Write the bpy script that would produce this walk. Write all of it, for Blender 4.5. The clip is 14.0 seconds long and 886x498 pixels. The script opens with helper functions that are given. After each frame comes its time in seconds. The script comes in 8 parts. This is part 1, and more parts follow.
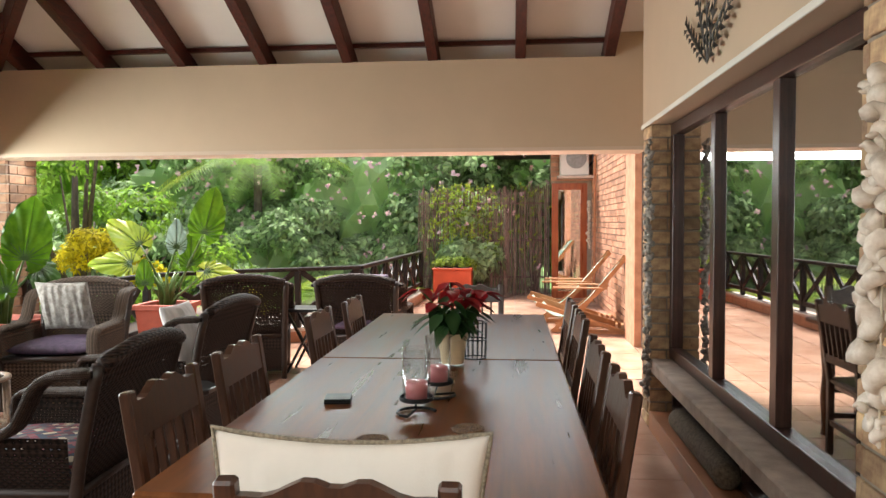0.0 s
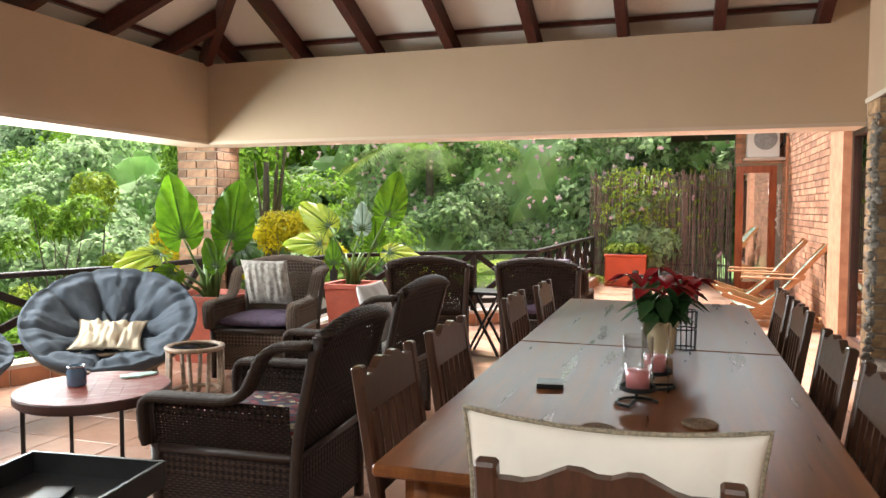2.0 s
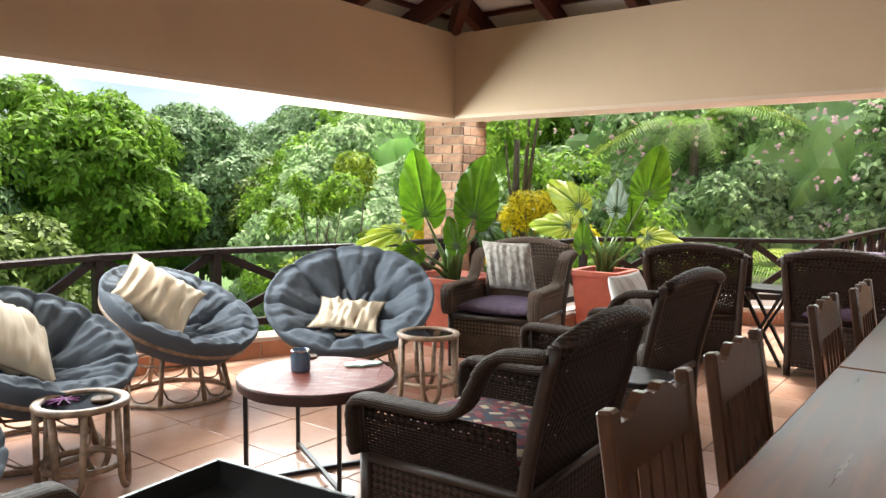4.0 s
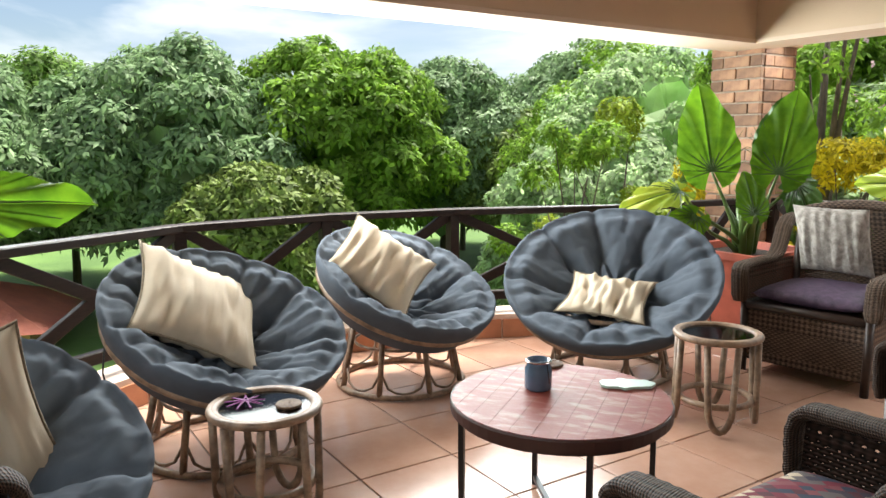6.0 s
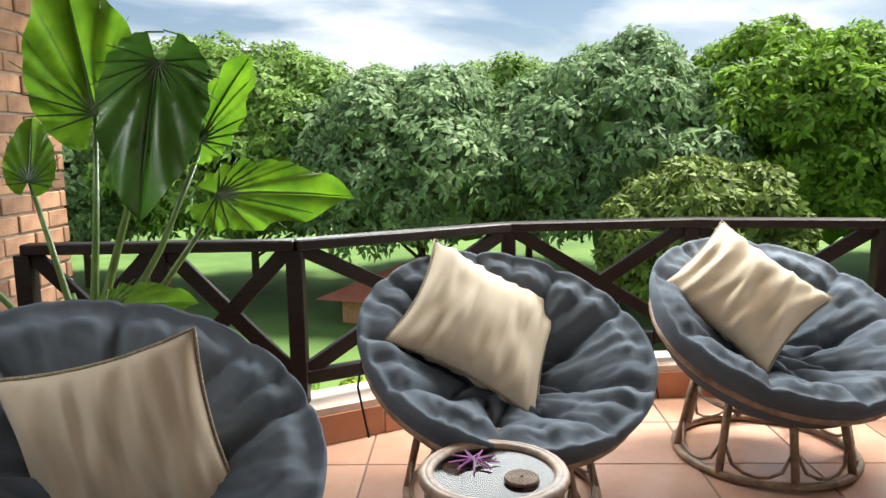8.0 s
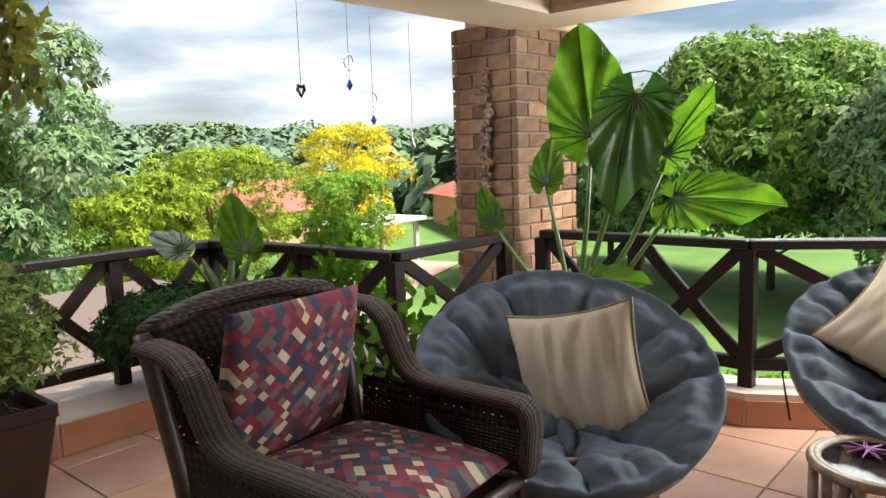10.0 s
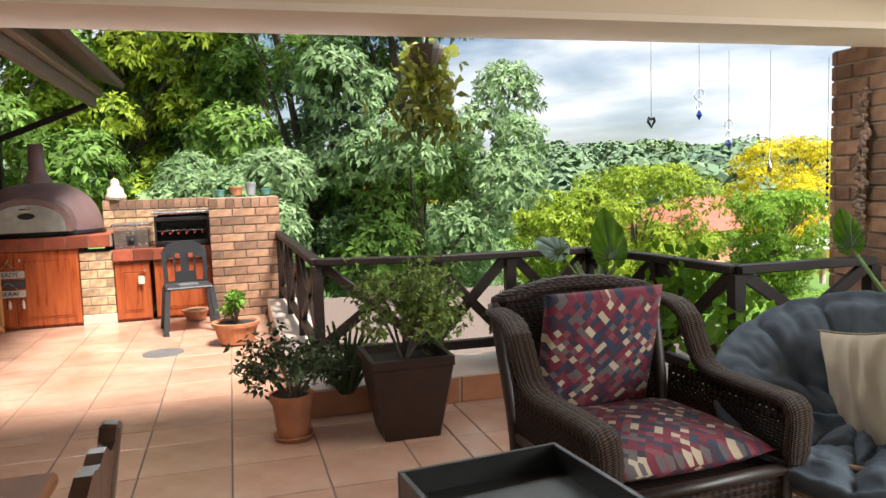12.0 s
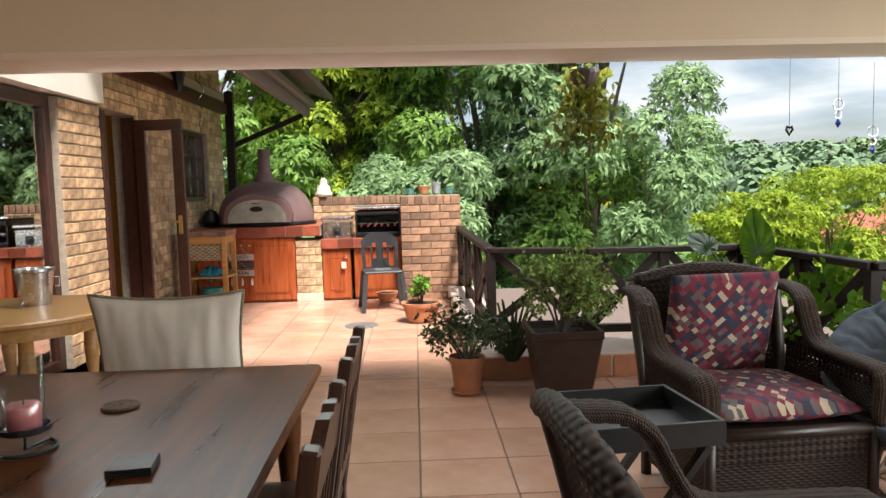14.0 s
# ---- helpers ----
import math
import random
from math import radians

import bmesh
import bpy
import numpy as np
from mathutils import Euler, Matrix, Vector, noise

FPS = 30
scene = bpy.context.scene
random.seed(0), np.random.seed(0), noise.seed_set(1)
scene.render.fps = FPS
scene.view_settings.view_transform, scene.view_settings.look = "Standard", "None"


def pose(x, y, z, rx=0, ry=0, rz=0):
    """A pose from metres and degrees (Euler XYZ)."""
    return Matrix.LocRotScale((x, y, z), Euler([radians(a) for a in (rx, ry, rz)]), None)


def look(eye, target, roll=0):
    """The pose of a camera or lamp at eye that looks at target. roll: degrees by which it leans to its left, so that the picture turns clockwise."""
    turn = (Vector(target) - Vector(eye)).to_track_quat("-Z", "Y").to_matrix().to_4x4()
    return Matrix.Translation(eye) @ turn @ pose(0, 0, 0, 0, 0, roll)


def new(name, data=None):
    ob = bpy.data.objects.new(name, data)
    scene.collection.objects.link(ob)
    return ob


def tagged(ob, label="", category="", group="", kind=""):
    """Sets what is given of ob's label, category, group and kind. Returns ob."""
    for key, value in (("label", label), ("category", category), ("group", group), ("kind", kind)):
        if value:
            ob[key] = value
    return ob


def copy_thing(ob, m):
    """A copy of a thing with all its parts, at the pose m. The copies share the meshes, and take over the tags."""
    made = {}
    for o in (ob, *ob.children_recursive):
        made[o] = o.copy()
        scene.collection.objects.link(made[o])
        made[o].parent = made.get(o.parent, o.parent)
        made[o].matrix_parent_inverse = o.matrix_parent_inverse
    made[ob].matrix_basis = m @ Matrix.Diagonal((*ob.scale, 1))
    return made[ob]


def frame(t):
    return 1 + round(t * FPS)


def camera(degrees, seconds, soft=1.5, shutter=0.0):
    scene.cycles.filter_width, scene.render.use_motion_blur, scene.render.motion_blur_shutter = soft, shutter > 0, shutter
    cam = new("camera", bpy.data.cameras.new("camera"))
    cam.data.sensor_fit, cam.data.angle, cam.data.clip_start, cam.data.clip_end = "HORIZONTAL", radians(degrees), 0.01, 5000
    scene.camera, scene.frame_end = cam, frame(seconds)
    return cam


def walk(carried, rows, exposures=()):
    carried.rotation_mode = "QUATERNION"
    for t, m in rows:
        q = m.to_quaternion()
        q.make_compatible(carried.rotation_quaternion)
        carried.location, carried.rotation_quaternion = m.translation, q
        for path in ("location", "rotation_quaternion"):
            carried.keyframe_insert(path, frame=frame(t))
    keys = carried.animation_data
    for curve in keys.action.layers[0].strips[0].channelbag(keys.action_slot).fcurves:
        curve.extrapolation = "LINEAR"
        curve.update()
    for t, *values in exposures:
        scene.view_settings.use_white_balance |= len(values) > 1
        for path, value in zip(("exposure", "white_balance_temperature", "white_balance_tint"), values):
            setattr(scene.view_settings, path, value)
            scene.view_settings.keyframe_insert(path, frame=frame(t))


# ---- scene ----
cam = camera(62.1, 14.0)
PATH = [
    (0, (1.297, 3.997, 1.392), (1.113, 5.987, 1.32), -0.2),
    (0.5, (1.259, 3.966, 1.406), (0.999, 5.947, 1.327), 0.2),
    (1, (1.22, 3.984, 1.394), (0.863, 5.95, 1.312), 0.3),
    (1.5, (1.16, 4.006, 1.376), (0.692, 5.948, 1.284), 0.2),
    (2, (1.095, 4.032, 1.374), (0.489, 5.935, 1.263), 0.1),
    (2.5, (1.047, 4.103, 1.346), (0.285, 5.948, 1.224), 0.1),
    (3, (1.002, 4.285, 1.357), (0.08, 6.055, 1.218), 0.1),
    (5.3, (0.351, 5.122, 1.31), (-1.167, 6.4, 1.062), 0.3),
    (5.5, (0.263, 5.203, 1.33), (-1.3, 6.421, 1.059), -0.0),
    (6, (0.063, 5.402, 1.311), (-1.6, 6.475, 1.02), -0.2),
    (6.5, (-0.128, 5.611, 1.28), (-1.887, 6.517, 0.987), -0.1),
    (7, (-0.328, 5.818, 1.237), (-2.197, 6.471, 0.956), -0.2),
    (7.5, (-0.444, 5.961, 1.254), (-2.395, 6.302, 0.971), -0.6),
    (8, (-0.511, 6.147, 1.263), (-2.489, 6.083, 0.972), -1.0),
    (8.5, (-0.44, 6.239, 1.278), (-2.365, 5.782, 0.979), -1.7),
    (9, (-0.35, 6.317, 1.313), (-2.153, 5.503, 1.021), -1.8),
    (9.2, (-0.321, 6.359, 1.324), (-2.062, 5.419, 1.031), -1.8),
    (10.25, (0.03, 6.68, 1.335), (-1.37, 5.27, 1.08), -2.1),
    (11.3, (-0.137, 7.035, 1.344), (-1.031, 5.259, 1.133), -2.5),
    (11.5, (-0.102, 7.125, 1.356), (-0.895, 5.3, 1.152), -2.5),
    (12, (0.014, 7.336, 1.346), (-0.533, 5.421, 1.161), -1.9),
    (12.5, (0.083, 7.526, 1.352), (-0.262, 5.564, 1.172), -1.4),
    (13, (0.041, 7.738, 1.343), (-0.159, 5.756, 1.167), -1.1),
    (13.5, (0.049, 7.937, 1.352), (-0.07, 5.949, 1.178), -1.2),
    (14, (0.07, 8.098, 1.341), (-0.004, 6.107, 1.172), -1.5),
]
walk(cam, [(t, look(eye, target, roll)) for t, eye, target, roll in PATH], [(0, 1.66), (3, 1.66), (5.5, 1.46), (8, 1.33), (9, 1.27), (11.5, 1.30), (14, 1.22)])

# ---- world, sun, exposure ----
SUN_EL, SUN_AZ = 62.0, -30.0   # height and compass-like bearing of the sun, in degrees
world = bpy.data.worlds.new("sky")
scene.world = world
world.use_nodes = True


def build_sky():
    nt = world.node_tree
    nt.nodes.clear()
    sky = nt.nodes.new("ShaderNodeTexSky")
    sky.sky_type = "NISHITA"
    sky.sun_disc = False
    sky.sun_elevation = radians(SUN_EL)
    sky.sun_rotation = radians(SUN_AZ)
    tc = nt.nodes.new("ShaderNodeTexCoord")
    mp = nt.nodes.new("ShaderNodeMapping")
    mp.inputs["Scale"].default_value = (1.0, 1.0, 4.5)
    no = nt.nodes.new("ShaderNodeTexNoise")
    no.inputs["Scale"].default_value = 2.6
    no.inputs["Detail"].default_value = 6
    no.inputs["Distortion"].default_value = 0.4
    ramp = nt.nodes.new("ShaderNodeValToRGB")
    ramp.color_ramp.elements[0].position = 0.38
    ramp.color_ramp.elements[1].position = 0.56
    mix = nt.nodes.new("ShaderNodeMix")
    mix.data_type = "RGBA"
    cl = nt.nodes.new("ShaderNodeTexNoise")
    cl.inputs["Scale"].default_value = 5.0
    cl.inputs["Detail"].default_value = 5
    cr = nt.nodes.new("ShaderNodeValToRGB")
    cr.color_ramp.elements[0].color = (5.6, 6.6, 7.8, 1)
    cr.color_ramp.elements[1].color = (9.5, 9.8, 10.0, 1)
    cr.color_ramp.elements[0].position = 0.35
    cr.color_ramp.elements[1].position = 0.6
    bg = nt.nodes.new("ShaderNodeBackground")
    bg.inputs["Strength"].default_value = 0.050
    out = nt.nodes.new("ShaderNodeOutputWorld")
    L = nt.links.new
    L(tc.outputs["Generated"], mp.inputs["Vector"])
    L(mp.outputs[0], no.inputs["Vector"])
    L(mp.outputs[0], cl.inputs["Vector"])
    L(no.outputs["Fac"], ramp.inputs[0])
    L(cl.outputs["Fac"], cr.inputs[0])
    L(ramp.outputs[0], mix.inputs["Factor"])
    L(sky.outputs[0], mix.inputs["A"])
    L(cr.outputs[0], mix.inputs["B"])
    L(mix.outputs["Result"], bg.inputs["Color"])
    L(bg.outputs[0], out.inputs["Surface"])


build_sky()
sun = new("sun", bpy.data.lights.new("sun", "SUN"))
sun.data.energy = 4.9
sun.data.angle = radians(14)
sun.data.color = (1.0, 0.95, 0.88)
az, el = radians(SUN_AZ), radians(SUN_EL)
sun.matrix_world = look((0, 0, 30), (-math.sin(az) * math.cos(el), -math.cos(az) * math.cos(el), 30 - math.sin(el)))


def opening_light(at, towards, w, h, power):
    """The sky's light that comes in through an opening."""
    lamp = new("opening_light", bpy.data.lights.new("opening_light", "AREA"))
    lamp.data.shape = "RECTANGLE"
    lamp.data.size, lamp.data.size_y = w, h
    lamp.data.energy = power
    lamp.data.color = (0.94, 0.985, 0.97)
    lamp.matrix_world = look(at, towards)
    return lamp


opening_light((-4.1, 7.45, 1.65), (0.0, 7.45, 1.3), 4.5, 1.1, 108)
opening_light((-0.6, 10.70, 2.04), (-0.6, 8.7, 0.7), 5.2, 0.25, 32)
opening_light((-0.4, 4.00, 2.04), (-0.4, 6.0, 0.7), 5.0, 0.25, 32)


# ---- materials ----
def mat(name, color, rough=0.6, metal=0.0, var=0.15, scale=8.0, bump=0.2, bscale=60.0, color2=None, coat=0.0,
        spread=0.0, stretch=(1, 1, 1), kind="noise", transl=0.0, detail=5.0, lo=0.35, hi=0.65, dist=0.002, island=0.0, spec=0.5):
    """A principled material: two colours mixed by a coarse noise, fine grain in bump and roughness."""
    m = bpy.data.materials.new(name)
    m.use_nodes = True
    nt = m.node_tree
    b = nt.nodes["Principled BSDF"]
    N, L = nt.nodes.new, nt.links.new
    tc = N("ShaderNodeTexCoord")
    mp = N("ShaderNodeMapping")
    mp.inputs["Scale"].default_value = stretch
    L(tc.outputs["Object"], mp.inputs["Vector"])
    if kind == "wave":
        tx = N("ShaderNodeTexWave")
        tx.inputs["Scale"].default_value = scale
        tx.inputs["Distortion"].default_value = 6
        tx.inputs["Detail"].default_value = 4
        tx.inputs["Detail Scale"].default_value = 1.5
        fac = tx.outputs["Fac"]
    else:
        tx = N("ShaderNodeTexNoise")
        tx.inputs["Scale"].default_value = scale
        tx.inputs["Detail"].default_value = detail
        tx.inputs["Roughness"].default_value = 0.6
        fac = tx.outputs["Fac"]
    L(mp.outputs[0], tx.inputs["Vector"])
    c2 = color2 or tuple(max(0.0, c * (1 - 2 * var)) for c in color)
    ramp = N("ShaderNodeValToRGB")
    ramp.color_ramp.elements[0].position, ramp.color_ramp.elements[1].position = lo, hi
    ramp.color_ramp.elements[0].color = (*c2, 1)
    ramp.color_ramp.elements[1].color = (*color, 1)
    L(fac, ramp.inputs[0])
    col = ramp.outputs[0]
    if spread or island:
        oi = N("ShaderNodeObjectInfo") if spread else N("ShaderNodeNewGeometry")
        hs = N("ShaderNodeHueSaturation")
        mr = N("ShaderNodeMapRange")
        s = spread or island
        mr.inputs["To Min"].default_value, mr.inputs["To Max"].default_value = 1 - s, 1 + s
        L(oi.outputs["Random"] if spread else oi.outputs["Random Per Island"], mr.inputs["Value"])
        L(mr.outputs[0], hs.inputs["Value"])
        L(col, hs.inputs["Color"])
        col = hs.outputs[0]
    L(col, b.inputs["Base Color"])
    fine = N("ShaderNodeTexNoise")
    fine.inputs["Scale"].default_value = bscale
    fine.inputs["Detail"].default_value = 4
    L(mp.outputs[0], fine.inputs["Vector"])
    if bump:
        bp = N("ShaderNodeBump")
        bp.inputs["Strength"].default_value = bump
        bp.inputs["Distance"].default_value = dist
        L(fine.outputs["Fac"], bp.inputs["Height"])
        L(bp.outputs[0], b.inputs["Normal"])
    rr = N("ShaderNodeMapRange")
    rr.inputs["To Min"].default_value, rr.inputs["To Max"].default_value = max(0.02, rough - 0.12), min(1, rough + 0.12)
    L(tx.outputs["Fac"], rr.inputs["Value"])
    L(rr.outputs[0], b.inputs["Roughness"])
    b.inputs["Metallic"].default_value = metal
    b.inputs["Specular IOR Level"].default_value = spec
    if coat:
        b.inputs["Coat Weight"].default_value = coat
        b.inputs["Coat Roughness"].default_value = 0.15
    if transl:
        tr = N("ShaderNodeBsdfTranslucent")
        L(col, tr.inputs["Color"])
        ms = N("ShaderNodeMixShader")
        ms.inputs[0].default_value = transl
        L(b.outputs[0], ms.inputs[1])
        L(tr.outputs[0], ms.inputs[2])
        L(ms.outputs[0], nt.nodes["Material Output"].inputs["Surface"])
    return m


def glass(name, tint=(1, 1, 1), rough=0.0, sheen=0.05):
    """Thin clear glass: see-through, with a mirror sheen that grows to grazing angles."""
    m = bpy.data.materials.new(name)
    m.use_nodes = True
    nt = m.node_tree
    nt.nodes.remove(nt.nodes["Principled BSDF"])
    N, L = nt.nodes.new, nt.links.new
    t, g, x, w = N("ShaderNodeBsdfTransparent"), N("ShaderNodeBsdfGlossy"), N("ShaderNodeMixShader"), N("ShaderNodeLayerWeight")
    p, a = N("ShaderNodeMath"), N("ShaderNodeMath")
    t.inputs["Color"].default_value = (0.95 * tint[0], 0.96 * tint[1], 0.96 * tint[2], 1)
    g.inputs["Roughness"].default_value = rough
    w.inputs["Blend"].default_value = 0.5
    p.operation, a.operation = "POWER", "MULTIPLY_ADD"
    p.inputs[1].default_value = 4.0
    a.inputs[1].default_value, a.inputs[2].default_value = 0.85, sheen
    L(w.outputs["Facing"], p.inputs[0])
    L(p.outputs[0], a.inputs[0])
    L(a.outputs[0], x.inputs[0])
    L(t.outputs[0], x.inputs[1])
    L(g.outputs[0], x.inputs[2])
    L(x.outputs[0], nt.nodes["Material Output"].inputs["Surface"])
    return m


def wicker_mat(name, dark, light, pitch=0.011, gaps=False):
    """Woven cane: rows over and under upright stakes, as colour and relief."""
    m = bpy.data.materials.new(name)
    m.use_nodes = True
    nt = m.node_tree
    b = nt.nodes["Principled BSDF"]
    N, L = nt.nodes.new, nt.links.new
    tc, sp = N("ShaderNodeTexCoord"), N("ShaderNodeSeparateXYZ")
    L(tc.outputs["Object"], sp.inputs[0])

    def math_node(op, a, c=None):
        n = N("ShaderNodeMath")
        n.operation = op
        for i, v in enumerate((a, c)):
            if v is None:
                continue
            if isinstance(v, (int, float)):
                n.inputs[i].default_value = v
            else:
                L(v, n.inputs[i])
        return n.outputs[0]
    rows = math_node("SINE", math_node("MULTIPLY", sp.outputs["Z"], 2 * math.pi / pitch))
    across = math_node("ADD", sp.outputs["X"], sp.outputs["Y"])
    half = math_node("SINE", math_node("MULTIPLY", sp.outputs["Z"], math.pi / pitch))
    stake = math_node("SINE", math_node("MULTIPLY", across, 2 * math.pi / (pitch * 3.2)))
    weave = math_node("MULTIPLY", half, stake)
    # bands of a looser diamond weave
    d1 = math_node("SINE", math_node("MULTIPLY", math_node("ADD", across, sp.outputs["Z"]), math.pi / (pitch * 2.6)))
    d2 = math_node("SINE", math_node("MULTIPLY", math_node("SUBTRACT", across, sp.outputs["Z"]), math.pi / (pitch * 2.6)))
    diamond = math_node("MULTIPLY", d1, d2)
    band = math_node("GREATER_THAN", math_node("SINE", math_node("MULTIPLY", sp.outputs["Z"], 2 * math.pi / 0.26)), 0.15)
    h = math_node("ADD", math_node("MULTIPLY", rows, 0.35), math_node("MULTIPLY", weave, 0.65))
    if gaps:
        h = math_node("ADD", math_node("MULTIPLY", h, math_node("SUBTRACT", 1.0, math_node("MULTIPLY", band, 0.55))), math_node("MULTIPLY", band, math_node("MULTIPLY", diamond, 0.75)))
    mr = N("ShaderNodeMapRange")
    mr.inputs["From Min"].default_value, mr.inputs["From Max"].default_value = -1, 1
    L(h, mr.inputs["Value"])
    # The ramp darkens low parts of the weave: shade between strands as colour.
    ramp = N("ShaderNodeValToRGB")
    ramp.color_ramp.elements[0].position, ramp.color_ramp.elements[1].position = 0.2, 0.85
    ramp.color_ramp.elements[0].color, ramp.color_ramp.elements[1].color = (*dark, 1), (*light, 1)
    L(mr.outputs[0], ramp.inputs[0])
    no = N("ShaderNodeTexNoise")
    no.inputs["Scale"].default_value = 14
    L(tc.outputs["Object"], no.inputs["Vector"])
    hs = N("ShaderNodeHueSaturation")
    m2 = N("ShaderNodeMapRange")
    m2.inputs["To Min"].default_value, m2.inputs["To Max"].default_value = 0.55, 1.45
    L(no.outputs["Fac"], m2.inputs["Value"])
    L(m2.outputs[0], hs.inputs["Value"])
    L(ramp.outputs[0], hs.inputs["Color"])
    L(hs.outputs[0], b.inputs["Base Color"])
    bp = N("ShaderNodeBump")
    bp.inputs["Strength"].default_value = 0.9
    bp.inputs["Distance"].default_value = 0.004
    L(mr.outputs[0], bp.inputs["Height"])
    L(bp.outputs[0], b.inputs["Normal"])
    b.inputs["Roughness"].default_value = 0.6
    b.inputs["Specular IOR Level"].default_value = 0.2
    if gaps:
        hole = math_node("LESS_THAN", h, -0.80)
        t, x = N("ShaderNodeBsdfTransparent"), N("ShaderNodeMixShader")
        L(hole, x.inputs[0])
        L(b.outputs[0], x.inputs[1])
        L(t.outputs[0], x.inputs[2])
        L(x.outputs[0], nt.nodes["Material Output"].inputs["Surface"])
    return m


def braid_mat(name, dark, light):
    """Cane wound round an arm: strands across its length, over and under; u runs along the arm in metres, v round it."""
    m = bpy.data.materials.new(name)
    m.use_nodes = True
    nt = m.node_tree
    b = nt.nodes["Principled BSDF"]
    N, L = nt.nodes.new, nt.links.new
    uv, mp = N("ShaderNodeUVMap"), N("ShaderNodeMapping")
    mp.inputs["Rotation"].default_value = (0, 0, 0.25)
    L(uv.outputs[0], mp.inputs["Vector"])
    w1, w2, mul, ramp, bp = N("ShaderNodeTexWave"), N("ShaderNodeTexWave"), N("ShaderNodeMath"), N("ShaderNodeValToRGB"), N("ShaderNodeBump")
    w1.bands_direction, w2.bands_direction = "X", "Y"
    w1.inputs["Scale"].default_value, w2.inputs["Scale"].default_value = 48.0, 22.0
    w1.inputs["Distortion"].default_value = 1.2
    w1.inputs["Detail Scale"].default_value = 8.0
    w2.inputs["Distortion"].default_value = 0.6
    L(mp.outputs[0], w1.inputs["Vector"])
    L(uv.outputs[0], w2.inputs["Vector"])
    mul.operation = "MULTIPLY_ADD"
    mul.inputs[1].default_value = 0.6
    L(w1.outputs["Fac"], mul.inputs[0])
    half = N("ShaderNodeMath")
    half.operation = "MULTIPLY"
    half.inputs[1].default_value = 0.4
    L(w2.outputs["Fac"], half.inputs[0])
    L(half.outputs[0], mul.inputs[2])
    # Hollows between the wound strands are shaded in the colour too.
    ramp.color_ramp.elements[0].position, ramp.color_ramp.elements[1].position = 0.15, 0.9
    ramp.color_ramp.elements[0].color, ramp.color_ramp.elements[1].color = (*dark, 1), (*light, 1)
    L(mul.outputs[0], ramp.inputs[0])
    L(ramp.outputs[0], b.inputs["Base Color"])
    bp.inputs["Strength"].default_value = 1.0
    bp.inputs["Distance"].default_value = 0.006
    L(mul.outputs[0], bp.inputs["Height"])
    L(bp.outputs[0], b.inputs["Normal"])
    b.inputs["Roughness"].default_value = 0.6
    b.inputs["Specular IOR Level"].default_value = 0.18
    return m


def mosaic_mat(name, colors, cell, angle=45.0, fade=0.0):
    """Small woven squares in several colours, set on the diagonal."""
    m = bpy.data.materials.new(name)
    m.use_nodes = True
    nt = m.node_tree
    b = nt.nodes["Principled BSDF"]
    N, L = nt.nodes.new, nt.links.new
    tc, mp = N("ShaderNodeTexCoord"), N("ShaderNodeMapping")
    mp.inputs["Rotation"].default_value = (0, radians(angle), 0)
    mp.inputs["Scale"].default_value = (1 / cell, 0.001, 0.85 / cell)
    sp, ad, cb = N("ShaderNodeSeparateXYZ"), N("ShaderNodeMath"), N("ShaderNodeCombineXYZ")
    L(tc.outputs["Object"], sp.inputs[0])
    L(sp.outputs["Y"], ad.inputs[0])
    L(sp.outputs["Z"], ad.inputs[1])
    L(sp.outputs["X"], cb.inputs["X"])
    L(ad.outputs[0], cb.inputs["Z"])
    L(cb.outputs[0], mp.inputs["Vector"])
    fl = N("ShaderNodeVectorMath")
    fl.operation = "FLOOR"
    L(mp.outputs[0], fl.inputs[0])
    wn = N("ShaderNodeTexWhiteNoise")
    L(fl.outputs[0], wn.inputs["Vector"])
    ramp = N("ShaderNodeValToRGB")
    ramp.color_ramp.interpolation = "CONSTANT"
    els = ramp.color_ramp.elements
    while len(els) < len(colors):
        els.new(0.5)
    for i, c in enumerate(colors):
        els[i].position = i / len(colors)
        els[i].color = (*c, 1)
    L(wn.outputs["Value"], ramp.inputs[0])
    L(ramp.outputs[0], b.inputs["Base Color"])
    no = N("ShaderNodeTexNoise")
    no.inputs["Scale"].default_value = 250
    bp = N("ShaderNodeBump")
    bp.inputs["Strength"].default_value = 0.3
    L(tc.outputs["Object"], no.inputs["Vector"])
    L(no.outputs["Fac"], bp.inputs["Height"])
    L(bp.outputs[0], b.inputs["Normal"])
    b.inputs["Roughness"].default_value = 0.85
    return m


PLASTER = mat("cream plaster", (0.62, 0.47, 0.33), 0.85, scale=1.2, var=0.04, bump=0.35, bscale=90, dist=0.003)
WHITE_PLASTER = mat("white plaster", (0.80, 0.76, 0.68), 0.85, scale=1.5, var=0.05, bump=0.3, bscale=80, dist=0.003)
CEIL = mat("painted ceiling board", (0.80, 0.76, 0.72), 0.6, scale=1.0, var=0.04, bump=0.1)
BRICK = mat("face brick", (0.34, 0.195, 0.115), 0.8, scale=9.0, color2=(0.18, 0.095, 0.06), bump=0.8, bscale=70, dist=0.004, spread=0.45)
BRICK_HOUSE = mat("mottled sandy house brick", (0.62, 0.45, 0.26), 0.8, scale=10.0, color2=(0.30, 0.17, 0.09), bump=0.8, bscale=70, dist=0.004, island=0.35)
BRICK_LIGHT = mat("sandy face brick", (0.58, 0.40, 0.22), 0.8, scale=13.0, color2=(0.27, 0.15, 0.09), bump=0.8, bscale=70, dist=0.004, spread=0.3)
MORTAR = mat("mortar", (0.34, 0.28, 0.22), 0.95, scale=20, var=0.15, bump=0.6, bscale=120, dist=0.003)
